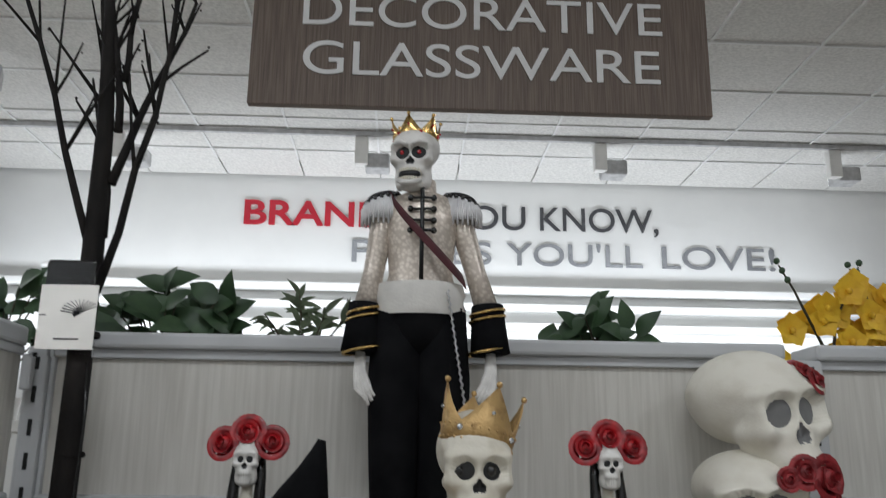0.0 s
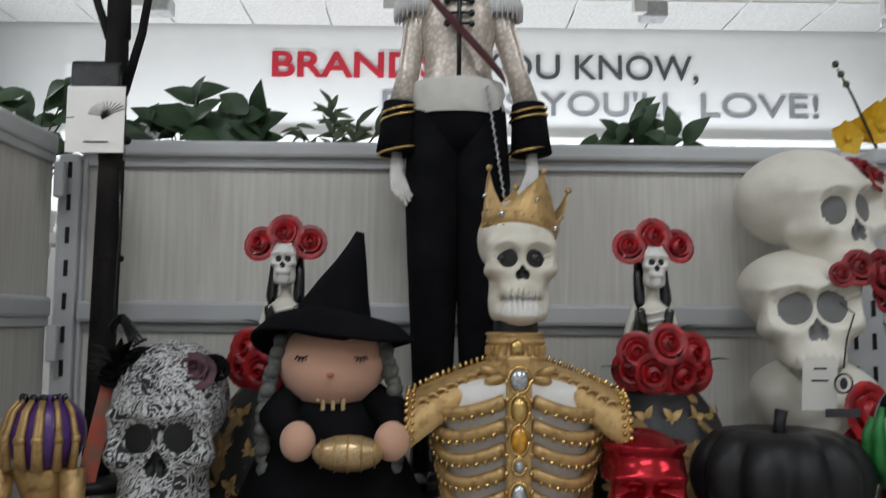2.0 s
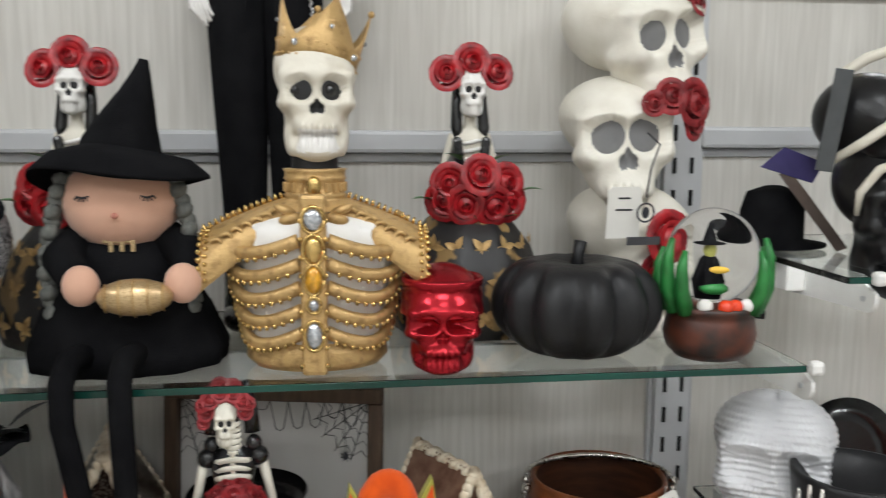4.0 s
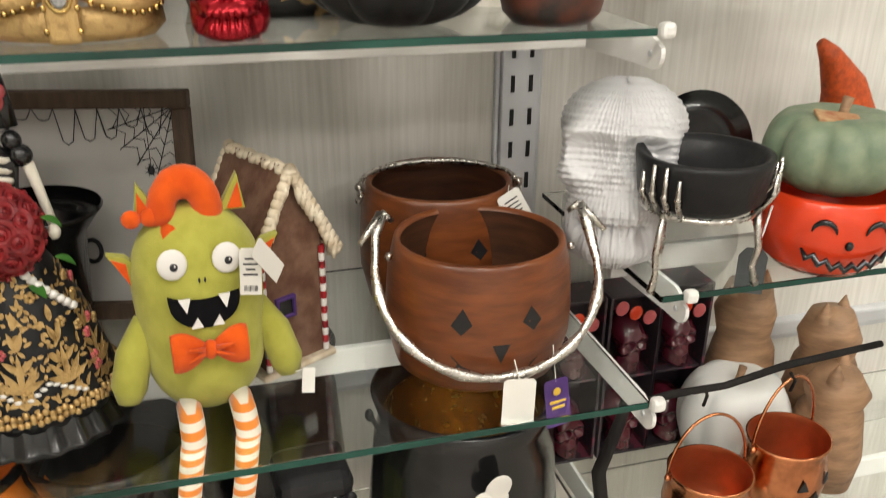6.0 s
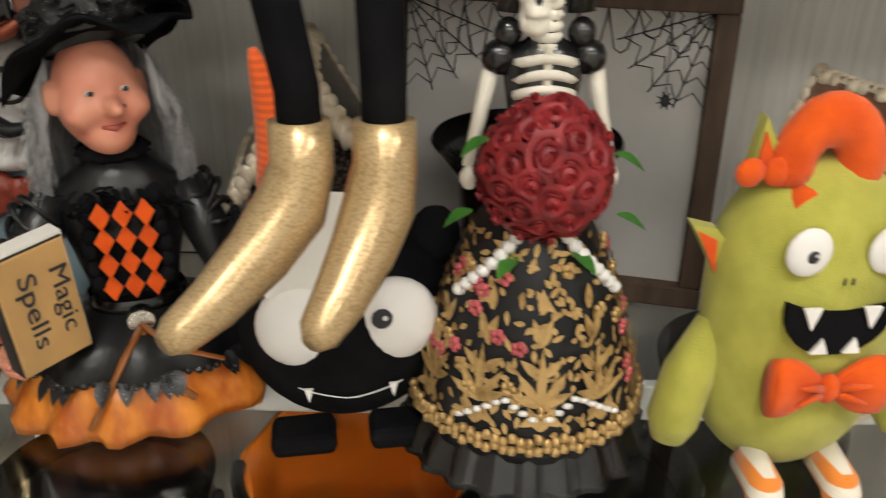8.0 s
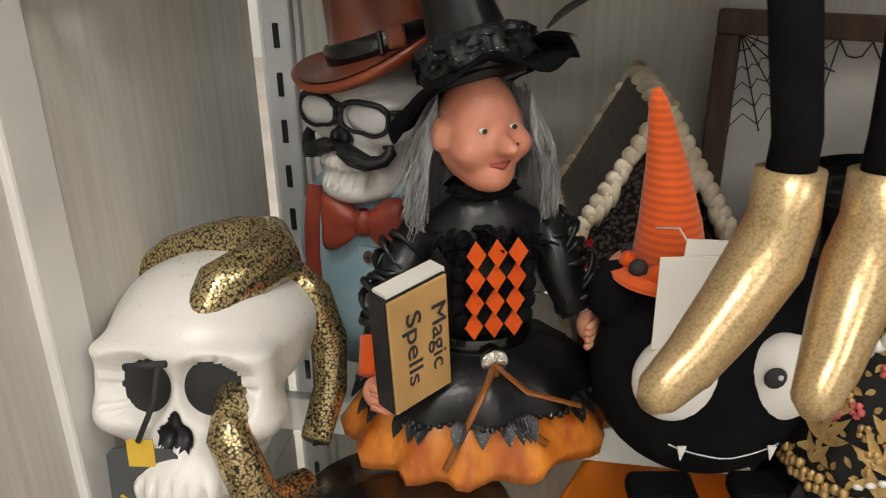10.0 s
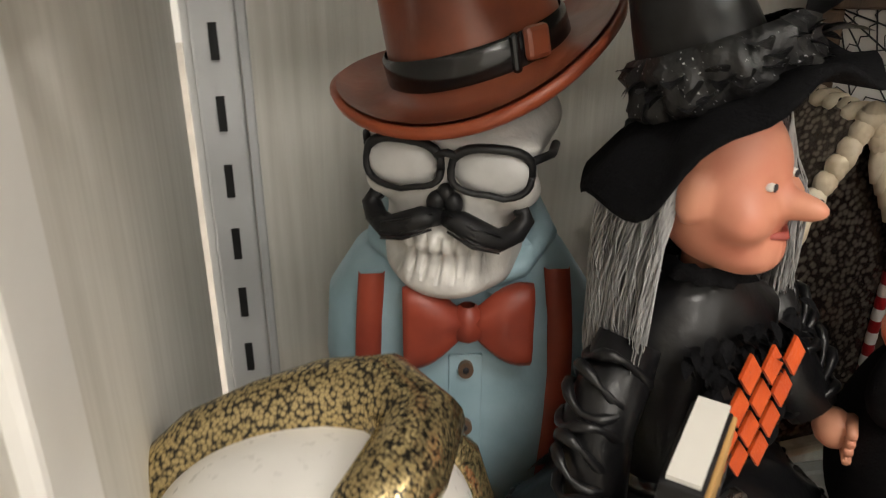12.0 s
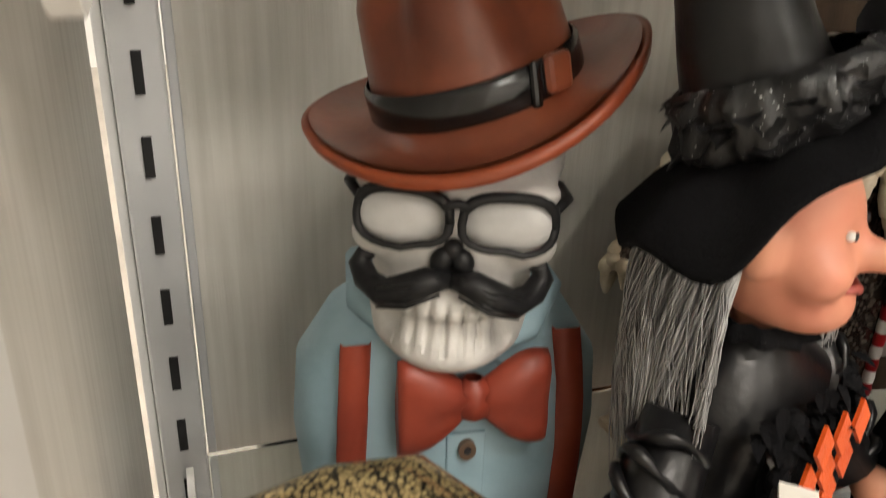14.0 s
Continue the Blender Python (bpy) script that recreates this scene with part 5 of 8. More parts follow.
def lace_skull():
    g = Geo()
    skull(g, (0, 0, 0.100), 0.128, LACE, SOCKET, (0, 0, 4), eye=0.185, n=96, k=72)
    ob = thing("lace_skull", "black skull covered in white lace pattern", "skull ornament", pose(-0.344, 1.055, C1, 0, 0, 2) @ GROW)
    part("skull", g, ob)
    k = 0
    for x, y, z, r, mt in ((0.032, -0.030, 0.148, 0.022, ROSE_MAUVE), (0.0, -0.02, 0.158, 0.018, ROSE_MAUVE), (-0.030, -0.02, 0.158, 0.018, BLACK_CLOTH), (0.050, -0.010, 0.152, 0.016, BLACK_CLOTH), (-0.052, -0.012, 0.148, 0.020, BLACK_CLOTH), (0.014, -0.034, 0.152, 0.013, BLACK_CLOTH)):
        g = Geo()
        g.rose((x, y, z + 0.014), r, mt, (x * 6, -0.8, 0.7), k)
        k += 1
        part("fabric_flower", g, ob, "black and mauve fabric flower")
    g = Geo()
    for i in range(30):
        a = i * 2.4
        g.leaf((-0.055 + 0.004 * math.cos(a), -0.015, 0.150 + 0.001 * i), (math.cos(a) - 0.4, -0.5 + 0.3 * math.sin(a), 0.9), 0.03, 0.010, RAFF)
    part("tulle_tuft", g, ob, "sparkling black tulle")
    g = Geo()
    g.plate([(-0.010, -0.05), (0.010, -0.045), (0.012, 0.05), (-0.006, 0.055)], 0.001, mat("floral_card", (0.22, 0.14, 0.10), 0.6, second=(0.5, 0.10, 0.06), scale=70), (-0.074, -0.02, 0.095), (0, 10, 20))
    part("hang_card", g, ob, "brown floral hang card")


lace_skull()


def crystal_ball():
    ob = thing("crystal_ball_ornament", "purple ball held by gilded bony claws", "ornament", pose(-0.474, 1.029, C1, 0, 0, 0) @ GROW)
    g = Geo()
    g.lathe([(0.001, 0), (0.036, 0), (0.038, 0.006), (0.028, 0.014), (0.022, 0.034), (0.028, 0.048), (0.034, 0.062), (0.030, 0.066), (0.001, 0.066)], GOLD, n=32)
    part("pedestal", g, ob, "antique gold pedestal")
    g = Geo()
    g.ball((0, 0, 0.099), 0.041, PURPLE, 32, 20)
    part("ball", g, ob, "glossy purple ball")
    for s in (-1, 1):
        g = Geo()
        g.tube([(s * 0.036, -0.02, 0.0), (s * 0.040, -0.022, 0.03), (s * 0.038, -0.020, 0.066)], [0.016, 0.012, 0.014], GOLD, 12)
        for k in range(4):
            a = radians(-90 + s * (62 - 24 * k))
            pts = [(0.040 * math.cos(a) * 1.05, 0.040 * math.sin(a) * 1.05, 0.066), (0.046 * math.cos(a), 0.046 * math.sin(a), 0.097), (0.038 * math.cos(a), 0.038 * math.sin(a), 0.124), (0.026 * math.cos(a), 0.026 * math.sin(a), 0.137)]
            g.tube(pts, [0.0052, 0.0040, 0.0032, 0.0022], GOLD, 8)
            g.ball(pts[1], 0.0054, GOLD, 8, 6)
            g.ball(pts[3], (0.004, 0.004, 0.005), BLACK_GLOSS, 8, 6)
        part("claw", g, ob, "gilded bony claw")


crystal_ball()


def black_tree(m, seed, label, top=1.05, with_tag=True):
    ob = thing("black_twig_tree", label, "artificial tree", m)
    rnd = random.Random(seed)
    g = Geo()
    g.lathe([(0.001, 0), (0.055, 0), (0.055, 0.012), (0.02, 0.018)], BLACK_MATT, n=24)
    part("base", g, ob)
    g = Geo()
    g.tube([(0, 0, 0.01), (0.002, 0, 0.2), (0.004, 0, 0.40), (0.005, 0.0, 0.58), (0.002, 0, 0.76), (-0.008, 0, 0.92), (-0.016, 0, top)], [0.019, 0.0185, 0.018, 0.016, 0.013, 0.010, 0.007], BARK, 12)
    for z in (0.12, 0.30, 0.46):
        g.lathe([(0.0185, -0.004), (0.0202, 0), (0.0185, 0.004)], BARK, (0.004 + 0.02 * max(0, z - 0.2), 0, z), 14)
    part("trunk", g, ob, "black wrapped trunk")
    if not with_tag:
        return ob

    def limb(p, d, length, r, depth):
        g = Geo()
        pts, rad = [Vector(p)], [r]
        q, e = Vector(p), Vector(d).normalized()
        for i in range(6):
            e = (e + Vector((rnd.uniform(-0.16, 0.16), rnd.uniform(-0.1, 0.1), 0.14))).normalized()
            q = q + e * length / 6
            pts.append(q.copy())
            rad.append(r * (1 - 0.62 * (i + 1) / 6))
        g.tube(pts, rad, BARK, 8)
        for i, pt in enumerate(pts[2:], 2):
            for s in range(2 if depth else 1):
                side = Vector((rnd.uniform(-1, 1), rnd.uniform(-0.6, 0.3), 0.55 + rnd.random())).normalized()
                ln = length * rnd.uniform(0.12, 0.36)
                mid = pt + side * ln * 0.5 + Vector((0, 0, 0.006))
                g.tube([pt, mid, pt + side * ln + Vector((0, 0, 0.03 * rnd.random()))], [rad[i] * 0.6, rad[i] * 0.45, rad[i] * 0.28], BARK, 6)
                g.ball(tuple(pt + side * ln + Vector((0, 0, 0.01))), rad[i] * 0.42, BARK, 6, 4)
        part("branch", g, ob)
    limb((0.008, 0, 0.56), (-0.32, -0.1, 1), 0.52, 0.0065, 1)
    limb((0.016, 0, 0.52), (0.24, -0.12, 1), 0.54, 0.0070, 1)
    limb((0.016, 0, 0.60), (-0.14, 0.10, 1), 0.42, 0.008, 1)
    limb((0.020, 0, 0.68), (0.16, 0.1, 1), 0.34, 0.008, 1)
    limb((0.022, 0, 0.76), (-0.20, -0.06, 1), 0.26, 0.007, 1)
    limb((0.024, 0, 0.84), (0.22, -0.06, 1), 0.22, 0.006, 0)
    # card in a clear sleeve, with dark tape
    g = Geo()
    g.box((-0.012, -0.026, 0.535), (0.068, 0.012, 0.050), BLACK_GLOSS, 0.004)
    part("tape", g, ob, "black tape")
    g = Geo()
    g.box((-0.008, -0.0345, 0.480), (0.080, 0.0012, 0.088), PAPER)
    card = part("picture_card", g, ob, "white card with a small tree drawing")
    g = Geo()
    for i in range(14):
        a = radians(200 - 13 * i)
        g.tube([(0.002, -0.0358, 0.480), (0.010 + 0.022 * math.cos(a) * 0.5, -0.0358, 0.484 + 0.012 * abs(math.sin(a))), (0.010 + 0.028 * math.cos(a), -0.0358, 0.486 + 0.018 * abs(math.sin(a)))], 0.0005, INK, 4)
    g.box((-0.006, -0.0358, 0.450), (0.034, 0.0005, 0.002), INK)
    g.box((-0.042, -0.0358, 0.482), (0.010, 0.0005, 0.0012), INK)
    part("print", g, card)
    g = Geo()
    rows = []
    for u in np.linspace(0, 1, 7):
        rows.append([(-0.052 + 0.088 * v, -0.038 - 0.003 * math.sin(v * 7 + u * 5), 0.425 + 0.130 * u) for v in np.linspace(0, 1, 8)])
    g.grid(rows, FILM)
    o = part("clear_sleeve", g, ob, "crinkled clear plastic sleeve")
    o.visible_shadow = False
    g = Geo()
    g.tube([(0.022, -0.02, 0.42), (0.028, -0.024, 0.34), (0.024, -0.024, 0.22), (0.028, -0.024, 0.1)], 0.0018, BLACK_GLOSS, 5)
    for k in range(4):
        g.tube([(0.024 + 0.02 * u + 0.004 * k * u, -0.026 - 0.004 * k, 0.20 + 0.016 * math.sin(u * 3.1) + 0.003 * k) for u in np.linspace(0, 1.6, 9)], 0.0022, BLACK_GLOSS, 6)
    part("cable", g, ob, "coiled black cable")
    return ob


black_tree(pose(-0.512, 1.274, C1) @ GROW, 3, "tall black twig tree with a clear-sleeved card", 0.98)

# plants above the top cap, standing on the run behind
g = Geo()
g.box((0.6, BACK + 0.24, 1.69), (2.6, 0.32, 0.02), WHITE_METAL, 0.003)
solid("rear_shelf", g, "white shelf of the run behind the back panels", "shelf", kind="structure")


def leafy_plant(m, seed, n, spread, height, leaf, material, label, thin=False):
    ob = thing("artificial_plant", label, "plant", m, "artificial plants")
    rnd = random.Random(seed)
    g = Geo()
    g.lathe([(0.001, 0), (0.035, 0), (0.045, 0.07), (0.042, 0.07), (0.001, 0.06)], WHITE, n=24)
    part("pot", g, ob, "small white pot")
    g = Geo()
    for i in range(n):
        a = rnd.uniform(0, 6.28)
        lean = rnd.uniform(0.1, 1) * spread
        tip = Vector((lean * math.cos(a), 0.35 * lean * math.sin(a), height * rnd.uniform(0.55, 1.0) - 0.25 * lean))
        midp = Vector((tip.x * 0.4, tip.y * 0.4, tip.z * 0.65 + 0.02))
        g.tube([(0, 0, 0.05), tuple(midp), tuple(tip)], [0.0022, 0.0018, 0.0012], STEM, 5)
        for k in range(5 if thin else 2):
            u = 0.45 + 0.55 * (k + 1) / (5 if thin else 2)
            p = midp.lerp(tip, u)
            d = Vector((rnd.uniform(-1, 1), rnd.uniform(-0.8, 0.2), rnd.uniform(-0.15, 0.8)))
            ln = leaf * rnd.uniform(0.75, 1.15)
            g.leaf(tuple(p), tuple(d), ln, ln * (0.32 if thin else 0.62), material, 0.35, up=(rnd.uniform(-0.5, 0.5), -0.9, 0.5))
    part("foliage", g, ob)


RS = 1.66
leafy_plant(pose(-0.458, 1.486, RS) @ GROW, 1, 30, 0.15, 0.27, 0.070, PLANT, "dark green rubber-leaved artificial plant")
leafy_plant(pose(-0.357, 1.513, RS) @ GROW, 21, 14, 0.07, 0.23, 0.062, PLANT, "dark green rubber-leaved artificial plant")
leafy_plant(pose(-0.198, 1.481, RS) @ GROW, 7, 11, 0.11, 0.27, 0.036, PLANT_PALE, "thin pale olive artificial sprig", True)
leafy_plant(pose(0.330, 1.472, RS) @ GROW, 12, 22, 0.11, 0.235, 0.060, PLANT, "dark green rubber-leaved artificial plant")
leafy_plant(pose(-0.716, 1.461, RS) @ GROW, 5, 16, 0.09, 0.28, 0.055, PLANT, "dark green small-leaved artificial plant")


def orchid(m, seed):
    ob = thing("artificial_orchid", "yellow artificial orchid with dark buds", "plant", m, "artificial orchids")
    rnd = random.Random(seed)
    g = Geo()
    g.lathe([(0.001, 0), (0.04, 0), (0.05, 0.08), (0.001, 0.075)], WHITE, n=24)
    part("pot", g, ob, "small white pot")
    for lx in (-0.07, 0.05):
        g = Geo()
        pts = [(0, 0, 0.07), (0.01, 0, 0.15), (lx * 0.4, -0.01, 0.22), (lx * 0.8, -0.02, 0.27), (lx * 1.2, -0.03, 0.31)]
        g.tube(pts, [0.003, 0.003, 0.0025, 0.002, 0.0015], STEM, 6)
        for k in range(3):
            g.ball((lx * (1.0 + 0.12 * k), -0.03, 0.285 + 0.016 * k), 0.006, PLANT, 8, 6)
        part("stalk", g, ob)
    for i in range(17):
        c = Vector((rnd.uniform(-0.09, 0.10), rnd.uniform(-0.05, 0.03), rnd.uniform(0.15, 0.29)))
        g = Geo()
        for k in range(5):
            a = radians(90 + 72 * k + rnd.uniform(-8, 8))
            g.leaf(tuple(c), (math.cos(a), -0.25, math.sin(a)), 0.030, 0.034, ORCHID, 0.05, up=(0, -1, 0))
        g.ball(tuple(c + Vector((0, -0.006, 0))), 0.006, ORCHID, 8, 6)
        part("blossom", g, ob)


orchid(pose(0.744, 1.494, RS) @ GROW, 2)
orchid(pose(0.886, 1.511, RS + 0.0) @ GROW, 6)


# ---- middle glass shelf ----
def monster():
    g = Geo()
    body = lambda p: smin(ell(p, (0, 0, 0.45), (0.52, 0.40, 0.46)), ell(p, (0, 0.02, 1.12), (0.56, 0.40, 0.50)), 0.25)
    pts = star_points(lambda p: smin(body(p), ell(p, (0, 0, 0.8), (0.50, 0.36, 0.62)), 0.2), (0, 0, 0.8), 48, 40, 1.4)
    g.grid(pts * np.array((0.118, 0.125, 0.130)), FELT_GREEN, False, True)
    for s in (-1, 1):
        # side ears, head ears
        g.plate([(0, -0.012), (s * 0.022, 0.022), (s * 0.004, 0.018), (-s * 0.004, 0.010)], 0.012, FELT_GREEN, (s * 0.066, 0, 0.150))
        g.plate([(0.0, -0.010), (s * 0.016, 0.018), (s * 0.002, 0.012)], 0.004, FELT_ORANGE, (s * 0.068, -0.006, 0.150))
        g.plate([(-s * 0.016, -0.006), (s * 0.012, -0.006), (s * 0.006, 0.028)], 0.012, FELT_GREEN, (s * 0.044, 0, 0.208))
        g.plate([(-s * 0.008, -0.004), (s * 0.008, -0.004), (s * 0.005, 0.020)], 0.004, FELT_ORANGE, (s * 0.045, -0.007, 0.208))
        # arms
        g.tube([(s * 0.058, 0, 0.100), (s * 0.076, -0.010, 0.070), (s * 0.086, -0.018, 0.040), (s * 0.088, -0.020, 0.026)], [0.014, 0.019, 0.019, 0.012], FELT_GREEN, 14)
        # eyes
        g.ball((s * 0.027, -0.048, 0.170), (0.0150, 0.005, 0.0150), EYE_WHITE, 22, 10)
        g.ball((s * 0.027 + 0.001, -0.0525, 0.169), (0.0042, 0.002, 0.0042), INK, 12, 6)
        g.ball((s * 0.027 + 0.0022, -0.0545, 0.1705), 0.0011, EYE_WHITE, 6, 4)
        g.ball((s * 0.0028, -0.0545, 0.154), (0.0012, 0.001, 0.0028), INK, 6, 4)
        # striped legs over the shelf edge
        x = s * 0.028
        g.tube([(x, -0.03, 0.014), (x, -0.060, 0.012), (x + s * 0.001, -0.074, -0.004), (x + s * 0.002 - 0.010, -0.082, -0.05), (x - 0.026, -0.088, -0.13), (x - 0.032, -0.090, -0.16)], [0.0135, 0.0135, 0.0135, 0.0125, 0.012, 0.012], STRIPES, 14)
        g.ball((x - 0.034, -0.098, -0.168), (0.014, 0.022, 0.014), FELT_ORANGE, 14, 8)
    # mouth and teeth
    mouth = [(-0.036, 0.014)] + [(-0.036 + 0.072 * u, 0.012 - 0.004 * math.sin(math.pi * u)) for u in np.linspace(0, 1, 8)][1:] + [(0.036 * math.cos(a), 0.012 - 0.032 * math.sin(a) ** 0.8) for a in np.linspace(0.05, math.pi - 0.05, 14)]
    g.plate(mouth, 0.006, BLACK_CLOTH, (0.0, -0.0515, 0.126))
    for x, z, w, h in ((-0.020, 0.138, 0.006, -0.014), (0.020, 0.138, 0.006, -0.014), (-0.010, 0.108, 0.006, 0.010), (0.012, 0.108, 0.006, 0.010)):
        g.plate([(-w, 0), (w, 0), (w * 0.2, h)], 0.003, EYE_WHITE, (x, -0.0555, z))
    # bow tie
    for s in (-1, 1):
        rows = []
        for u in np.linspace(0, 1, 7):
            hh = 0.006 + 0.015 * math.sin(u * 2.0)
            rows.append([(s * (0.003 + 0.036 * u), -0.058 - 0.006 * math.sin(u * 3) + 0.004 * math.cos(a * 2), 0.086 + hh * math.sin(a) + 0.0) if True else 0 for a in np.linspace(0, 2 * math.pi, 13)[:-1]])
            rows[-1] = [(p[0], -0.058 + 0.008 * math.cos(a) * (0.4 + u), p[2]) for p, a in zip(rows[-1], np.linspace(0, 2 * math.pi, 13)[:-1])]
        g.grid(rows, FELT_ORANGE, False, True, True)
        for dz in (-0.004, 0.004):
            g.tube([(s * 0.006, -0.064, 0.086 + dz * 0.5), (s * 0.024, -0.070, 0.086 + dz * 1.6)], [0.003, 0.001], FELT_ORANGE, 6)
    g.ball((0, -0.060, 0.086), (0.008, 0.008, 0.010), FELT_ORANGE, 12, 8)
    # curled horn of hair with a bow
    hook = [(-0.006 - 0.023 * math.cos(a), -0.006, 0.206 + 0.028 * math.sin(a)) for a in np.linspace(-0.5, math.pi + 0.2, 15)][::-1]
    g.tube([(0.018, -0.002, 0.196)] + hook[1:] + [(-0.022, -0.026, 0.188)], [0.015] + [0.0160] * 8 + [0.0145] * 5 + [0.012, 0.010], FELT_ORANGE, 14)
    for dx in (-1, 1):
        g.ball((-0.050 + dx * 0.009, -0.014, 0.206), (0.010, 0.005, 0.009), FELT_ORANGE, 10, 6)
    # stitched-on paper tags
    ob = solid("monster_plush", g, "olive green felt monster plush with striped legs", "plush toy", pose(0.146, 1.027, C2 + 0.004, 0, 0, 6) @ GROW @ Matrix.Diagonal((0.95, 0.95, 1.04, 1)))
    return ob


monster()
ob = thing("price_tags", "cream paper price tags pinned to a plush", "price tag", pose(0.146, 1.027, C2 + 0.004, 0, 0, 6) @ GROW @ Matrix.Diagonal((0.95, 0.95, 1.04, 1)))
ob.name = "price_tag"
tag_part(ob, (0.048, -0.062, 0.158), (0.022, 0.048), (6, 4, -10), PAPER, None, "barcode_tag", "white barcode tag", 4)
tag_part(ob, (0.066, -0.066, 0.168), (0.020, 0.052), (0, -42, 40), PAPER, None, "swing_tag", "cream swing tag", 0)
tag_part(ob, (0.105, -0.040, 0.022), (0.016, 0.026), (-20, 15, 10), PAPER, (0.088, -0.03, 0.03), "care_tag", "white care tag", 0)


def gingerbread(m, w, d, h, roof_h, wall_m, roof_m, label, windows=True):
    ob = thing("gingerbread_house", label, "ornament house", m, "gingerbread houses")
    g = Geo()
    g.plate([(-w / 2, 0), (w / 2, 0), (w / 2, h), (0, h + roof_h), (-w / 2, h)], d, wall_m)
    part("wall", g, ob)
    g = Geo()
    g.box((0, 0, 0.003), (w + 0.02, d + 0.02, 0.008), ICING, 0.003)
    part("base_icing", g, ob, "cream icing base")
    sl = math.hypot(w / 2, roof_h) + 0.022
    ang = math.degrees(math.atan2(roof_h, w / 2))
    for s in (-1, 1):
        g = Geo()
        g.box((s * (w / 4 + 0.006), 0, h + roof_h / 2 - 0.002), (sl, d + 0.022, 0.007), roof_m, 0.002, (0, s * ang, 0))
        part("roof_panel", g, ob, "glittered brown roof panel")
    for yy in (-1, 1):
        g = Geo()
        rnd = random.Random(5 + yy)
        y = yy * (d / 2 + 0.011)
        for s in (-1, 1):
            a, b = Vector((0, y, h + roof_h + 0.006)), Vector((s * (w / 2 + 0.016), y, h - 0.016))
            for k in range(13):
                p = a.lerp(b, k / 12)
                g.ball(tuple(p), (0.008, 0.006, 0.007), ICING, 9, 6)
                ln = rnd.uniform(0.008, 0.024)
                g.tube([tuple(p), tuple(p + Vector((0, 0, -ln * 0.6))), tuple(p + Vector((0, 0, -ln)))], [0.0062, 0.0050, 0.0018], ICING, 7)
        part("icing_trim", g, ob, "dripping cream icing trim")
    g = Geo()
    for k in range(15):
        g.ball((0, -d / 2 - 0.010 + (d + 0.02) * k / 14, h + roof_h + 0.004), (0.010 + 0.003 * math.sin(k * 2.1), 0.008, 0.006), ICING, 9, 6)
    part("ridge_icing", g, ob, "cream icing along the ridge")
    for s in (-1, 1):
        g = Geo()
        rnd = random.Random(11 + s)
        for k in range(11):
            y = -d / 2 - 0.008 + (d + 0.016) * k / 10
            g.ball((s * (w / 2 + 0.015), y, h - 0.012), (0.006, 0.008, 0.006), ICING, 8, 6)
            g.tube([(s * (w / 2 + 0.015), y, h - 0.014), (s * (w / 2 + 0.014), y, h - 0.022 - 0.014 * rnd.random())], [0.0045, 0.0018], ICING, 6)
        part("icing_trim", g, ob, "dripping cream icing trim")
        g = Geo()
        for k in range(14):
            z = 0.008 + (h - 0.02) * k / 14
            g.lathe([(0.0036, 0), (0.0040, (h - 0.02) / 28), (0.0036, (h - 0.02) / 14)], ROSE_RED if k % 2 else WHITE, (s * (w / 2 - 0.001), -d / 2 - 0.003, z), 10)
        part("candy_cane", g, ob, "red and white candy cane post")
    if windows:
        g = Geo()
        x0, z0, q = -0.012, h * 0.52, 0.011
        for dx, dz, bw, bh in ((0, q, 2 * q + 0.004, 0.004), (0, -q, 2 * q + 0.004, 0.004), (q, 0, 0.004, 2 * q), (-q, 0, 0.004, 2 * q)):
            g.box((x0 + dx, -d / 2 - 0.002, z0 + dz), (bw, 0.006, bh), CARD_PURPLE, 0.001)
        wn = part("window", g, ob, "purple window frame")
        g = Geo()
        g.box((x0, -d / 2 - 0.0008, z0), (2 * q, 0.002, 2 * q), BLACK_GLOSS)
        part("pane", g, wn)
    return ob


gingerbread(pose(0.225, 1.130, C2, 0, 0, 28) @ GROW, 0.082, 0.105, 0.150, 0.078, GINGER, GINGER, "brown gingerbread house with dripping cream icing")
gingerbread(pose(-0.229, 1.246, C2, 0, 0, 8) @ GROW, 0.104, 0.11, 0.140, 0.088, SEQ_ROOF, SEQ_ROOF, "dark sequinned gingerbread house with cream icing", False)


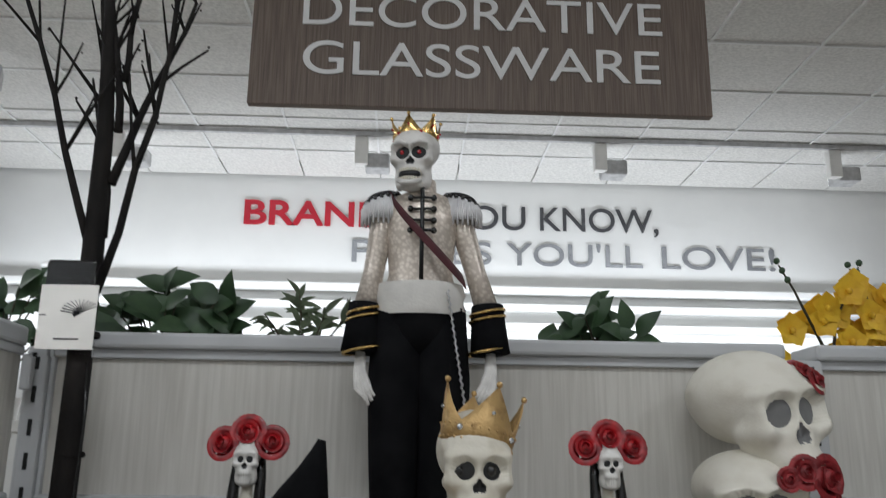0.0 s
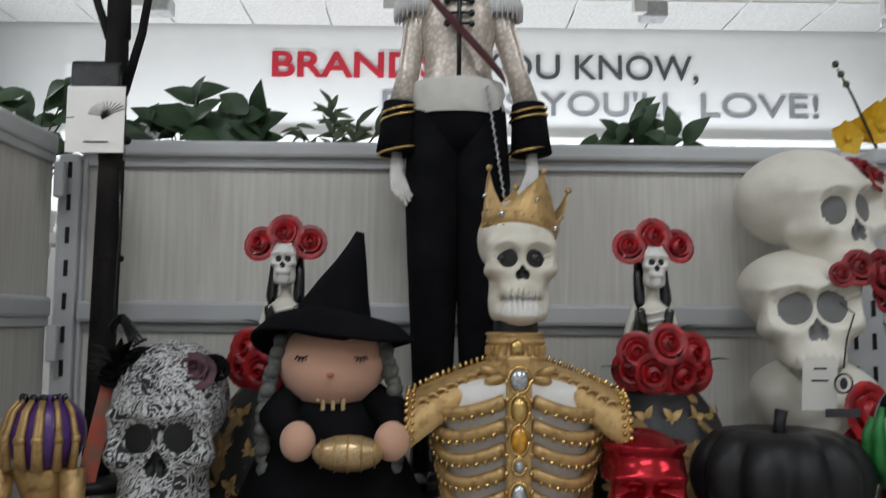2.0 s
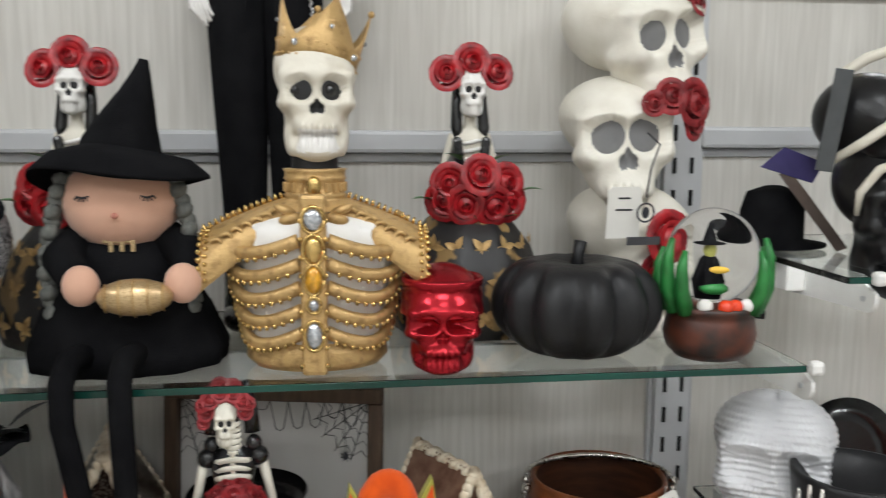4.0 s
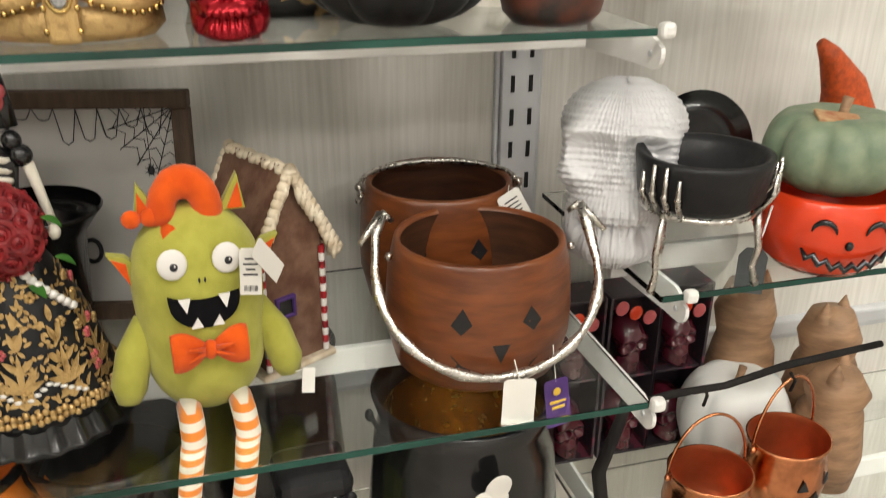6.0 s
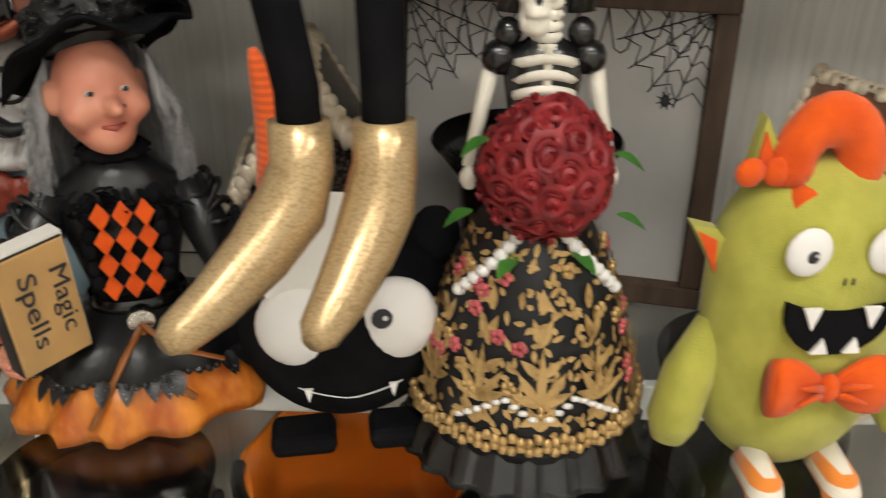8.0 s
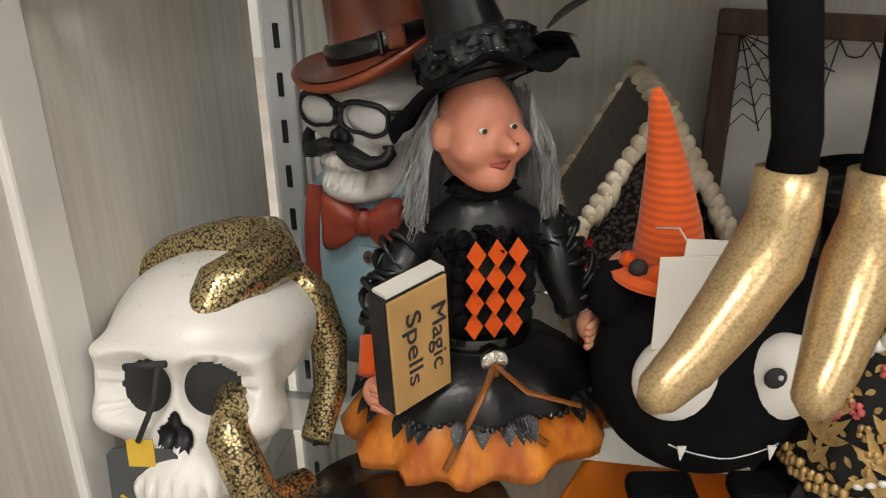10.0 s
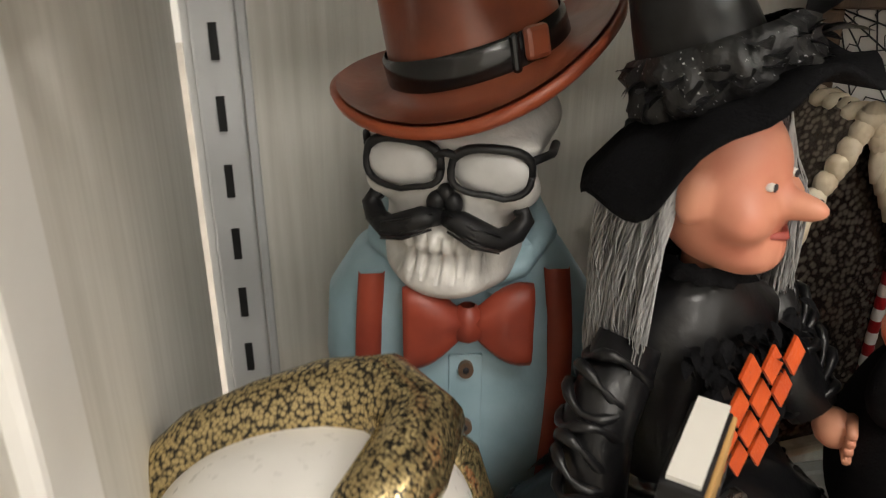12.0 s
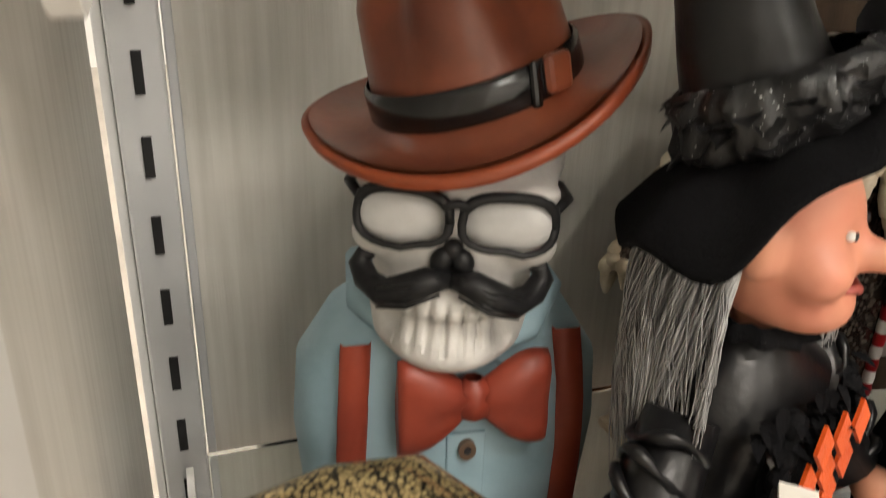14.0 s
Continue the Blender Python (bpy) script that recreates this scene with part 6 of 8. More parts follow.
def wooden_bucket(m, r, h, handle_side, bone, label):
    ob = thing("wooden_bucket", label, "bucket", m, "wooden buckets")
    g = Geo()
    prof = [(0.001, 0), (r * 0.80, 0), (r * 0.90, 0.008), (r * 0.99, h * 0.30), (r, h * 0.5), (r * 0.97, h * 0.78), (r * 0.91, h * 0.97), (r * 0.90, h), (r * 0.86, h + 0.002), (r * 0.83, h - 0.004)]
    g.lathe(prof, WOOD, n=56)
    tub = part("tub", g, ob, "turned brown wood tub")
    g = Geo()
    g.lathe([(r * 0.835, h - 0.003), (r * 0.88, h * 0.7), (r * 0.90, h * 0.4), (r * 0.80, 0.012), (0.001, 0.010)], WOOD_DARK, n=56)
    part("inside", g, tub, "darker hollow inside")
    # carved face, let into the front
    def cut(poly, z0, x0):
        g = Geo()
        vs = []
        for x, z in poly:
            zz = z + z0
            rr = np.interp(zz, [0.008, h * 0.30, h * 0.5, h * 0.78, h], [r * 0.90, r * 0.99, r, r * 0.97, r * 0.90]) + 0.0006
            a = (x + x0) / r - math.pi / 2
            vs.append((rr * math.cos(a), rr * math.sin(a), zz))
        n = len(vs)
        g.put(vs + [(v[0] * 0.975, v[1] * 0.975, v[2] - 0.001) for v in vs], [tuple(range(n))] + [(i, (i + 1) % n, n + (i + 1) % n, n + i) for i in range(n)], SOCKET, False)
        part("carving", g, ob, "carved dark cut-out")
    cut([(-0.012, -0.004), (0.0, -0.014), (0.012, -0.002), (0.001, 0.016)], h * 0.62, -0.040)
    cut([(-0.012, -0.002), (0.002, -0.014), (0.013, -0.004), (-0.001, 0.014)], h * 0.62, 0.040)
    cut([(0.0, -0.014), (0.010, 0.008), (-0.010, 0.008)], h * 0.40, 0.004)
    cut([(-0.052, 0.016), (-0.044, -0.004), (-0.02, -0.016), (0.01, -0.020), (0.035, -0.013), (0.050, 0.006), (0.034, -0.004), (0.01, -0.011), (-0.018, -0.008), (-0.040, 0.004)], h * 0.26, 0.0)
    g = Geo()
    if bone:
        pts = []
        for u in np.linspace(0, 1, 19):
            a = math.pi * u
            pts.append((-math.cos(a) * (r + 0.016), -(r * 0.45) - 0.075 * math.sin(a) ** 0.8, h * 0.88 - 0.094 * math.sin(a)))
        up = [(-r - 0.004, -0.010, h + 0.034), (-r - 0.012, -0.022, h + 0.012)]
        up2 = [(r + 0.012, -0.022, h + 0.012), (r + 0.004, -0.010, h + 0.034)]
        path = up + pts + up2
        rad = [0.0048 + (0.0022 if i % 3 == 0 else 0) for i in range(len(path))]
        g.tube(path, rad, SILVER, 10)
        for s in (-1, 1):
            g.tube([(s * (r + 0.004), -0.010, h + 0.034), (s * (r + 0.018), -0.020, h + 0.020), (s * (r + 0.030), -0.030, h + 0.008)], [0.0055, 0.004, 0.003], SILVER, 8)
            g.tube([(s * (r + 0.004), -0.010, h + 0.034), (s * (r - 0.008), -0.006, h + 0.024)], [0.005, 0.003], SILVER, 8)
        part("handle", g, ob, "silver bone-shaped handle")
    else:
        pts = [(-math.cos(a) * r * 0.97, 0.055 * math.sin(a), h - 0.004 + 0.012 * math.sin(a)) for a in np.linspace(0, math.pi, 17)]
        g.tube(pts, 0.0035, SILVER, 8)
        part("handle", g, ob, "dark silver wire handle")
        for s in (-1, 1):
            g = Geo()
            g.box((s * r * 0.97, -0.004, h - 0.012), (0.010, 0.016, 0.022), SILVER, 0.004, (0, 0, 15))
            g.ball((s * r * 0.99, -0.010, h - 0.004), 0.006, SILVER, 10, 6)
            g.ball((s * r * 1.0, -0.010, h - 0.022), 0.005, SILVER, 10, 6)
            part("handle_mount", g, ob, "cast silver handle mount")
    for s in (-1, 1):
        g = Geo()
        g.ball((s * r * 0.97, -0.012, h * 0.90), 0.005, SILVER, 10, 6)
        part("rivet", g, ob)
    return ob


ob = wooden_bucket(pose(0.470, 1.052, C2, 0, 0, -6) @ GROW, 0.109, 0.150, 1, True, "brown jack-o'-lantern wooden bucket with bone handle")
tag_part(ob, (0.018, -0.138, 0.014), (0.036, 0.055), (-6, 3, 0), PAPER, (0.016, -0.120, 0.056), "price_tag", "cream swing tag", 0)
tg = tag_part(ob, (0.070, -0.112, -0.006), (0.030, 0.058), (-4, -6, 12), CARD_PURPLE, (0.066, -0.095, 0.056), "brand_tag", "purple swing tag with yellow print", 0)
g = Geo()
g.m = pose(0.070, -0.112, -0.006, -4, -6, 12)
g.ball((0, -0.001, 0.014), (0.005, 0.0008, 0.005), YELLOW, 12, 6)
for dz, w in ((-0.002, 0.020), (-0.009, 0.016)):
    g.box((0, -0.001, dz), (w, 0.0006, 0.0035), YELLOW)
part("print", g, tg)
ob = wooden_bucket(pose(0.471, 1.235, C2, 0, 0, -8) @ GROW, 0.107, 0.158, 1, False, "brown wooden jack-o'-lantern pail with silver handle")
tag_part(ob, (0.088, -0.078, 0.140), (0.032, 0.048), (-14, -28, 10), PAPER, (0.084, -0.05, 0.162), "price_tag", "white price tag", 4)


def web_lines(g, c, r, a0, a1, material, y, rings=4, spokes=6):
    for i in range(spokes):
        a = a0 + (a1 - a0) * i / (spokes - 1)
        g.tube([(c[0], y, c[1]), (c[0] + r * math.cos(a), y, c[1] + r * math.sin(a))], 0.0006, material, 4)
    for k in range(1, rings + 1):
        for i in range(spokes - 1):
            a, b = a0 + (a1 - a0) * i / (spokes - 1), a0 + (a1 - a0) * (i + 1) / (spokes - 1)
            rr = r * k / (rings + 0.4)
            m = (a + b) / 2
            g.tube([(c[0] + rr * math.cos(a), y, c[1] + rr * math.sin(a)), (c[0] + rr * 0.86 * math.cos(m), y, c[1] + rr * 0.86 * math.sin(m)), (c[0] + rr * math.cos(b), y, c[1] + rr * math.sin(b))], 0.0005, material, 4)


def wall_art():
    w, h = 0.315, 0.280
    ob = thing("framed_print", "spider-web print in a grey-brown wood frame", "picture", pose(-0.013, 1.284, C2, -6, 0, -12) @ GROW)
    g = Geo()
    g.box((0, 0.004, h / 2), (w - 0.02, 0.006, h - 0.02), ART)
    part("print_board", g, ob, "off-white printed board")
    t = 0.020
    for c, sz in (((0, -0.004, h - t / 2), (w, 0.024, t)), ((0, -0.004, t / 2), (w, 0.024, t)), ((-w / 2 + t / 2, -0.004, h / 2), (t, 0.0236, h - 2 * t)), ((w / 2 - t / 2, -0.004, h / 2), (t, 0.0236, h - 2 * t))):
        g = Geo()
        g.box(c, sz, ART_FRAME, 0.002)
        part("frame_bar", g, ob)
    y = -0.0005
    for s in (-1, 1):
        g = Geo()
        web_lines(g, (s * (w / 2 - t), h - t), 0.085, math.pi * (1.5 if s > 0 else 1.5), math.pi * (1.0 if s > 0 else 2.0), INK, y, 5, 6)
        part("printed_web", g, ob, "black printed cobweb")
    g = Geo()
    rnd = random.Random(2)
    for i in range(9):
        x = -0.11 + 0.026 * i
        sag = rnd.uniform(0.012, 0.05)
        g.tube([(x, y, h - t), (x + 0.008, y, h - t - sag * 0.9), (x + 0.014, y, h - t - sag), (x + 0.020, y, h - t - sag * 0.9), (x + 0.027, y, h - t)], 0.0006, INK, 4)
    part("printed_garland", g, ob, "black printed threads")
    g = Geo()
    g.tube([(0.102, y, h - t), (0.104, y, h - 0.092)], 0.0004, INK, 4)
    g.ball((0.104, y - 0.001, h - 0.095), (0.0042, 0.001, 0.0055), INK, 10, 6)
    for k in range(8):
        a = radians(20 + 45 * (k % 4) - (0 if k < 4 else 180))
        g.tube([(0.104, y, h - 0.095), (0.104 + 0.008 * math.cos(a), y, h - 0.095 + 0.008 * math.sin(a))], 0.0005, INK, 4)
    part("printed_spider", g, ob, "black printed spider")
    g = Geo()
    g.tube([(0.020 + 0.011 * math.cos(a), y, 0.086 + 0.014 * math.sin(a)) for a in np.linspace(0, 6.28, 25)], 0.0028, INK, 6)
    g.ball((0.048, y, 0.075), (0.0034, 0.001, 0.0034), INK, 8, 6)
    part("printed_letter", g, ob, "black printed ring and dot")


wall_art()
ob = thing("black_bucket", "black enamel bucket with a flared rim", "bucket", pose(-0.037, 1.187, C2) @ GROW)
g = Geo()
g.lathe([(0.001, 0), (0.044, 0), (0.056, 0.15), (0.076, 0.176), (0.077, 0.179), (0.055, 0.156), (0.043, 0.006), (0.001, 0.006)], BLACK_GLOSS, n=44)
part("body", g, ob)
g = Geo()
g.lathe([(0.0762, 0.175), (0.0782, 0.178), (0.0762, 0.181)], BLACK_GLOSS, n=44)
part("rolled_rim", g, ob)


def creature():
    g = Geo()
    g.ball((0, 0, 0.078), (0.082, 0.068, 0.078), BLACK_CLOTH, 36, 22)
    for s in (-1, 1):
        g.ball((s * 0.033, -0.050, 0.098), (0.031, 0.019, 0.031), EYE_WHITE, 26, 14)
        g.ball((s * 0.023, -0.0675, 0.108), (0.0075, 0.003, 0.0075), INK, 14, 8)
        g.ball((s * 0.023 + 0.002, -0.0705, 0.110), 0.0020, EYE_WHITE, 6, 4)
        g.box((s * 0.036, -0.052, 0.008), (0.048, 0.036, 0.016), BLACK_CLOTH, 0.006)
        g.ball((s * 0.068, 0.0, 0.135), (0.020, 0.014, 0.024), BLACK_CLOTH, 12, 8)
    g.tube([(0.040 * math.sin(a) * 1.1, -0.066 + 0.010 * abs(math.sin(a)), 0.060 - 0.014 * math.cos(a)) for a in np.linspace(-1.0, 1.0, 12)], 0.0006, FRINGE, 5)
    for s in (-1, 1):
        g.plate([(-0.003, 0.004), (0.003, 0.004), (0, -0.007)], 0.002, EYE_WHITE, (s * 0.030, -0.064, 0.051))
    # corduroy pointed hat
    g.lathe([(0.040, 0.0), (0.041, 0.004), (0.026, 0.008)], ORANGE_CORD, (-0.034, -0.002, 0.150), 28)
    g.tube([(-0.034, 0, 0.150), (-0.036, 0.002, 0.185), (-0.042, 0.004, 0.225), (-0.050, 0.006, 0.262), (-0.052, 0.006, 0.270)], [0.027, 0.021, 0.013, 0.006, 0.003], ORANGE_CORD, 20)
    for k in range(12):
        a = 2 * math.pi * k / 12
        g.ball((-0.034 + 0.028 * math.cos(a), -0.002 + 0.028 * math.sin(a), 0.160), (0.007, 0.007, 0.006), INK if k % 2 else FELT_ORANGE, 8, 6)
    return solid("round_creature_plush", g, "round black plush with big white eyes and orange hat", "plush toy", pose(-0.181, 1.081, C2, 0, 0, 10) @ GROW)


creature()
ob = thing("price_card", "large white price card hung on a plush", "price card", pose(-0.204, 1.022, C2 + 0.20, 0, 0, 12) @ GROW)
g = Geo()
g.box((0, 0, -0.030), (0.046, 0.0012, 0.062), PAPER, 0.0003)
part("card", g, ob)
g = Geo()
g.box((0.014, 0.002, -0.016), (0.046, 0.0012, 0.052), PAPER, 0.0003, (0, 4, 0))
part("second_card", g, ob)
g = Geo()
g.tube([(0, 0, 0.0), (-0.006, 0.022, 0.010), (-0.020, 0.050, 0.0)], 0.0007, PAPER, 5)
part("string", g, ob)


def book_witch():
    g = Geo()
    # satin skirt, tulle overskirt, torso
    g.lathe([(0.001, 0.0), (0.104, 0.0), (0.108, 0.012), (0.090, 0.040), (0.050, 0.068)], SATIN_ORANGE, n=72, sy=0.78, fold=lambda a, t: 1 + 0.10 * (1 - t) * math.sin(a * 13 + math.sin(a * 3)))
    g.lathe([(0.090, 0.044), (0.092, 0.048), (0.066, 0.068), (0.030, 0.080)], BLACK_SATIN, n=72, sy=0.80, fold=lambda a, t: 1 + 0.07 * (1 - t) * math.sin(a * 11 + 1))
    for k in range(90):
        a = 2 * math.pi * k / 90
        rr = 0.091 * (1 + 0.07 * math.sin(a * 11 + 1))
        g.ball((rr * math.cos(a), rr * 0.80 * math.sin(a), 0.045), 0.0030, RAFF, 6, 4)
    g.lathe([(0.030, 0.070), (0.034, 0.10), (0.046, 0.150), (0.044, 0.172), (0.024, 0.186), (0.016, 0.196)], BLACK_SATIN, n=32, sy=0.72)
    g.lathe([(0.018, 0.190), (0.026, 0.194), (0.020, 0.200)], BLACK_CLOTH, n=32, fold=lambda a, t: 1 + 0.1 * math.sin(a * 12))
    # diamond bodice
    g.plate([(-0.021, 0.0), (0.021, 0.0), (0.024, 0.072), (-0.024, 0.072)], 0.004, BLACK_CLOTH, (0, -0.034, 0.098), (-8, 0, 0))
    for row in range(4):
        for col in range(-1, 2):
            g.plate([(-0.0068, 0), (0, -0.0098), (0.0068, 0), (0, 0.0098)], 0.0018, FELT_ORANGE, (col * 0.0148, -0.0385 - 0.0027 * row, 0.106 + row * 0.0190), (-8, 0, 0))
    for s in (-1, 1):
        for k in range(6):
            g.ball((s * (0.024 + 0.002 * math.sin(k)), -0.036, 0.110 + k * 0.012), (0.006, 0.005, 0.007), BLACK_CLOTH, 8, 6)
    rl = random.Random(17)
    for k in range(70):
        q = rl.uniform(-1, 1)
        g.leaf((q * 0.040, -0.026 - 0.012 * (1 - q * q), 0.168 + rl.uniform(-0.012, 0.012)), (rl.uniform(-1, 1), -0.5, rl.uniform(-0.8, 0.4)), 0.012, 0.006, BLACK_CLOTH)
    for k in range(60):
        q = rl.uniform(0, 6.28)
        g.leaf((0.088 * math.cos(q), 0.070 * math.sin(q), 0.048), (math.cos(q), math.sin(q), -0.5), 0.020, 0.012, RAFF)
    # belt, buckle and ribbons
    g.lathe([(0.037, 0.078), (0.039, 0.083), (0.036, 0.088)], BLACK_GLOSS, n=32, sy=0.8)
    g.disc((0, -0.040, 0.078), 0.009, 0.005, SILVER, sx=1.1)
    for x1, z1, x2, z2 in ((-0.016, 0.060, -0.046, 0.020), (0.020, 0.062, 0.054, 0.058), (-0.002, 0.050, 0.030, 0.030)):
        g.tube([(0, -0.043, 0.076), (x1, -0.062, z1), (x2, -0.082, z2)], [0.003, 0.0034, 0.0026], mat("tan_ribbon", (0.30, 0.10, 0.02), 0.4), 6, flat=0.4)
    # arms
    g.tube([(-0.044, 0, 0.166), (-0.066, -0.006, 0.130), (-0.080, -0.026, 0.096)], [0.016, 0.018, 0.014], BLACK_SATIN, 14)
    g.tube([(-0.080, -0.026, 0.098), (-0.086, -0.042, 0.078)], [0.016, 0.014], FELT_ORANGE, 12)
    g.tube([(0.044, 0, 0.166), (0.058, -0.010, 0.130), (0.068, -0.030, 0.104)], [0.016, 0.017, 0.014], BLACK_SATIN, 14)
    for s, x1, y1, z1 in ((-1, -0.080, -0.026, 0.096), (1, 0.068, -0.030, 0.104)):
        for k in range(7):
            u = 0.12 + 0.12 * k
            cx, cy, cz = s * 0.044 + (x1 - s * 0.044) * u + s * 0.008 * math.sin(u * 3.1), y1 * u + 0.006 * math.sin(u * 3.1), 0.166 + (z1 - 0.166) * u
            g.tube([(cx + 0.0152 * math.cos(q), cy + 0.0152 * math.sin(q), cz + 0.008 * math.cos(q) * s + 0.005 * math.sin(2 * q + k * 1.9)) for q in np.linspace(0, 2 * math.pi, 21)], [0.0010 + 0.0022 * abs(math.sin(i * 0.7 + k)) for i in range(21)], BLACK_SATIN, 8)
    for bx, by, bz, s in ((-0.088, -0.052, 0.072, -1), (0.072, -0.042, 0.098, 1)):
        g.ball((bx, by, bz), (0.010, 0.012, 0.011), VINYL_SKIN, 12, 8)
        for k in range(4):
            g.tube([(bx + 0.004 * s, by - 0.006, bz - 0.007 + 0.005 * k), (bx + 0.010 * s * 0.4 - s * 0.012, by - 0.016, bz - 0.008 + 0.005 * k)], [0.0036, 0.0026], VINYL_SKIN, 7)
    # spell book
    g.m = pose(-0.064, -0.062, 0.115, 3, -5, 31)
    g.box((0, 0, 0), (0.052, 0.018, 0.088), BLACK_MATT, 0.001)
    g.box((0.002, 0.0, 0.002), (0.050, 0.014, 0.0885), PAPER)
    g.box((0, -0.0098, 0), (0.0505, 0.0024, 0.0865), mat("kraft_cover", (0.56, 0.33, 0.12), 0.6, dirt=0.2), 0.0008)
    g.m = Matrix()
    # head with a long nose
    hd = lambda p: smin(smin(smin(ell(p, (0, 0, 0), (0.40, 0.42, 0.52)), ell(p, (0, -0.26, -0.36), (0.20, 0.20, 0.16)), 0.16), ell(p, (0, -0.48, -0.04), (0.085, 0.20, 0.082)), 0.10), smin(ell(p, (0.24, -0.28, -0.10), (0.16, 0.16, 0.14)), ell(p, (-0.24, -0.28, -0.10), (0.16, 0.16, 0.14)), 0.05), 0.10)

    def face(p):
        d = smin(hd(p), smin(ell(p, (0.42, 0, 0.0), (0.07, 0.10, 0.16)), ell(p, (-0.42, 0, 0.0), (0.07, 0.10, 0.16)), 0.03), 0.03)
        for s in (-1, 1):
            d = smax(d, -ell(p, (s * 0.17, -0.46, 0.09), (0.085, 0.09, 0.055)), 0.04)
        return smax(d, -ell(p, (0, -0.50, -0.225), (0.15, 0.10, 0.018)), 0.02)
    pts = star_points(face, (0, -0.02, -0.02), 72, 56, 1.1)
    g.m = pose(-0.004, -0.004, 0.236, 0, 0, 17) @ Matrix.Scale(0.072, 4)
    g.grid(pts, VINYL_SKIN, False, True)
    for s in (-1, 1):
        g.ball((s * 0.165, -0.372, 0.088), (0.042, 0.034, 0.024), EYE_WHITE, 12, 8)
        g.ball((s * 0.160, -0.398, 0.088), (0.030, 0.013, 0.024), INK, 12, 8)
    g.ball((0.066, -0.60, -0.01), 0.018, INK, 6, 4)
    g.tube([(-0.11, -0.40, -0.225), (0, -0.455, -0.24), (0.11, -0.40, -0.22)], [0.018, 0.03, 0.018], mat("doll_lip", (0.45, 0.10, 0.08), 0.5), 8)
    g.m = Matrix()
    g.tube([(0, 0, 0.185), (0, 0, 0.215)], [0.013, 0.013], VINYL_SKIN, 12)
    # hair, wavy and fine
    rnd = random.Random(9)
    for k in range(2200):
        a = radians(rnd.gauss(90, 52))
        a = max(radians(-12), min(radians(192), a))
        lock = math.floor(a * 7)
        x0, y0 = 0.033 * math.cos(a), 0.034 * math.sin(a)
        z0, w, ln = 0.256 + rnd.uniform(-0.020, 0.004), rnd.uniform(0.85, 1.65), rnd.uniform(0.065, 0.125)
        ph, am = lock * 1.7 + rnd.uniform(-0.5, 0.5), rnd.uniform(0.002, 0.0085)
        line = []
        for u in np.linspace(0, 1, 8):
            fl = 1 + 0.42 * w * math.sin(u * 2.2)
            line.append((x0 * fl + am * u * math.sin(u * 14 + ph), y0 * fl + am * u * math.cos(u * 12 + ph), z0 - ln * u + 0.002 * math.sin(u * 9 + ph)))
        g.tube(line, [0.00035, 0.0004, 0.0004, 0.0004, 0.0004, 0.00035, 0.0003, 0.0001], HAIR, 3)
    # floppy pointed hat, tipped back
    g.m = pose(0.0, 0.004, 0.268, -20, -9, 0) @ Matrix.Scale(0.86, 4)
    rows = []
    for r, z in ((0.036, 0.006), (0.058, 0.003), (0.080, -0.004), (0.0805, -0.008), (0.058, -0.001), (0.036, 0.000)):
        rows.append([(r * math.cos(a), r * 0.95 * math.sin(a) + 0.006, z + (0.009 * math.sin(3 * a + 0.6) + 0.005 * math.sin(7 * a) - 0.020 * max(0, math.cos(a - 2.5)) + 0.012 * max(0, math.cos(a - 0.2))) * (r - 0.03) / 0.05) for a in np.linspace(0, 2 * math.pi, 65)[:-1]])
    g.grid(rows, BLACK_CLOTH, False, True)
    g.lathe([(0.043, 0.002), (0.048, 0.008), (0.045, 0.018), (0.047, 0.026), (0.040, 0.032)], RAFF, n=72, fold=lambda a, t: 1 + 0.06 * math.sin(a * 9 + 4 * t) + 0.04 * math.sin(a * 23))
    for k in range(56):
        a = 2.4 * k
        g.leaf((0.043 * math.cos(a), 0.043 * math.sin(a), 0.004 + 0.022 * rnd.random()), (math.cos(a) * 0.8 + rnd.uniform(-0.6, 0.6), math.sin(a) * 0.8 + rnd.uniform(-0.6, 0.6), rnd.uniform(-0.2, 0.5)), 0.011, 0.013, RAFF, 0.4)
    for k in range(7):
        g.leaf((0.040, 0.006 * (k - 3), 0.014), (1, 0.15 * (k - 3), 0.35 + 0.1 * math.sin(k * 2)), 0.034, 0.022, RAFF, 0.5)
    g.m = Matrix()
    g.tube([(0, 0.010, 0.262), (-0.004, 0.018, 0.284), (-0.009, 0.024, 0.302), (-0.014, 0.028, 0.320), (-0.016, 0.032, 0.338), (-0.012, 0.034, 0.352), (-0.004, 0.035, 0.366), (0.003, 0.036, 0.378)], [0.034, 0.0295, 0.026, 0.023, 0.0195, 0.015, 0.010, 0.004], BLACK_SATIN, 26)
    g.leaf((0.046, 0.004, 0.296), (0.9, -0.1, 0.75), 0.050, 0.022, BLACK_SATIN, 0.2)
    ob = solid("spell_book_witch_doll", g, "witch doll in diamond bodice holding a spell book", "doll", pose(-0.353, 1.100, C2, 0, 0, 22) @ GROW)
    m0 = pose(-0.353, 1.100, C2, 0, 0, 22) @ GROW @ pose(-0.064, -0.062, 0.115, 3, -5, 31)
    for text, dx, w in (("Magic", 0.010, 0.050), ("Spells", -0.012, 0.056)):
        letters("book_lettering", text, w, 0.0125, 0.0006, INK, m0 @ pose(dx, -0.0114, 0.001) @ pose(0, 0, 0, 0, 90, 0), label="dark raised words on the spell book", category="lettering")


book_witch()


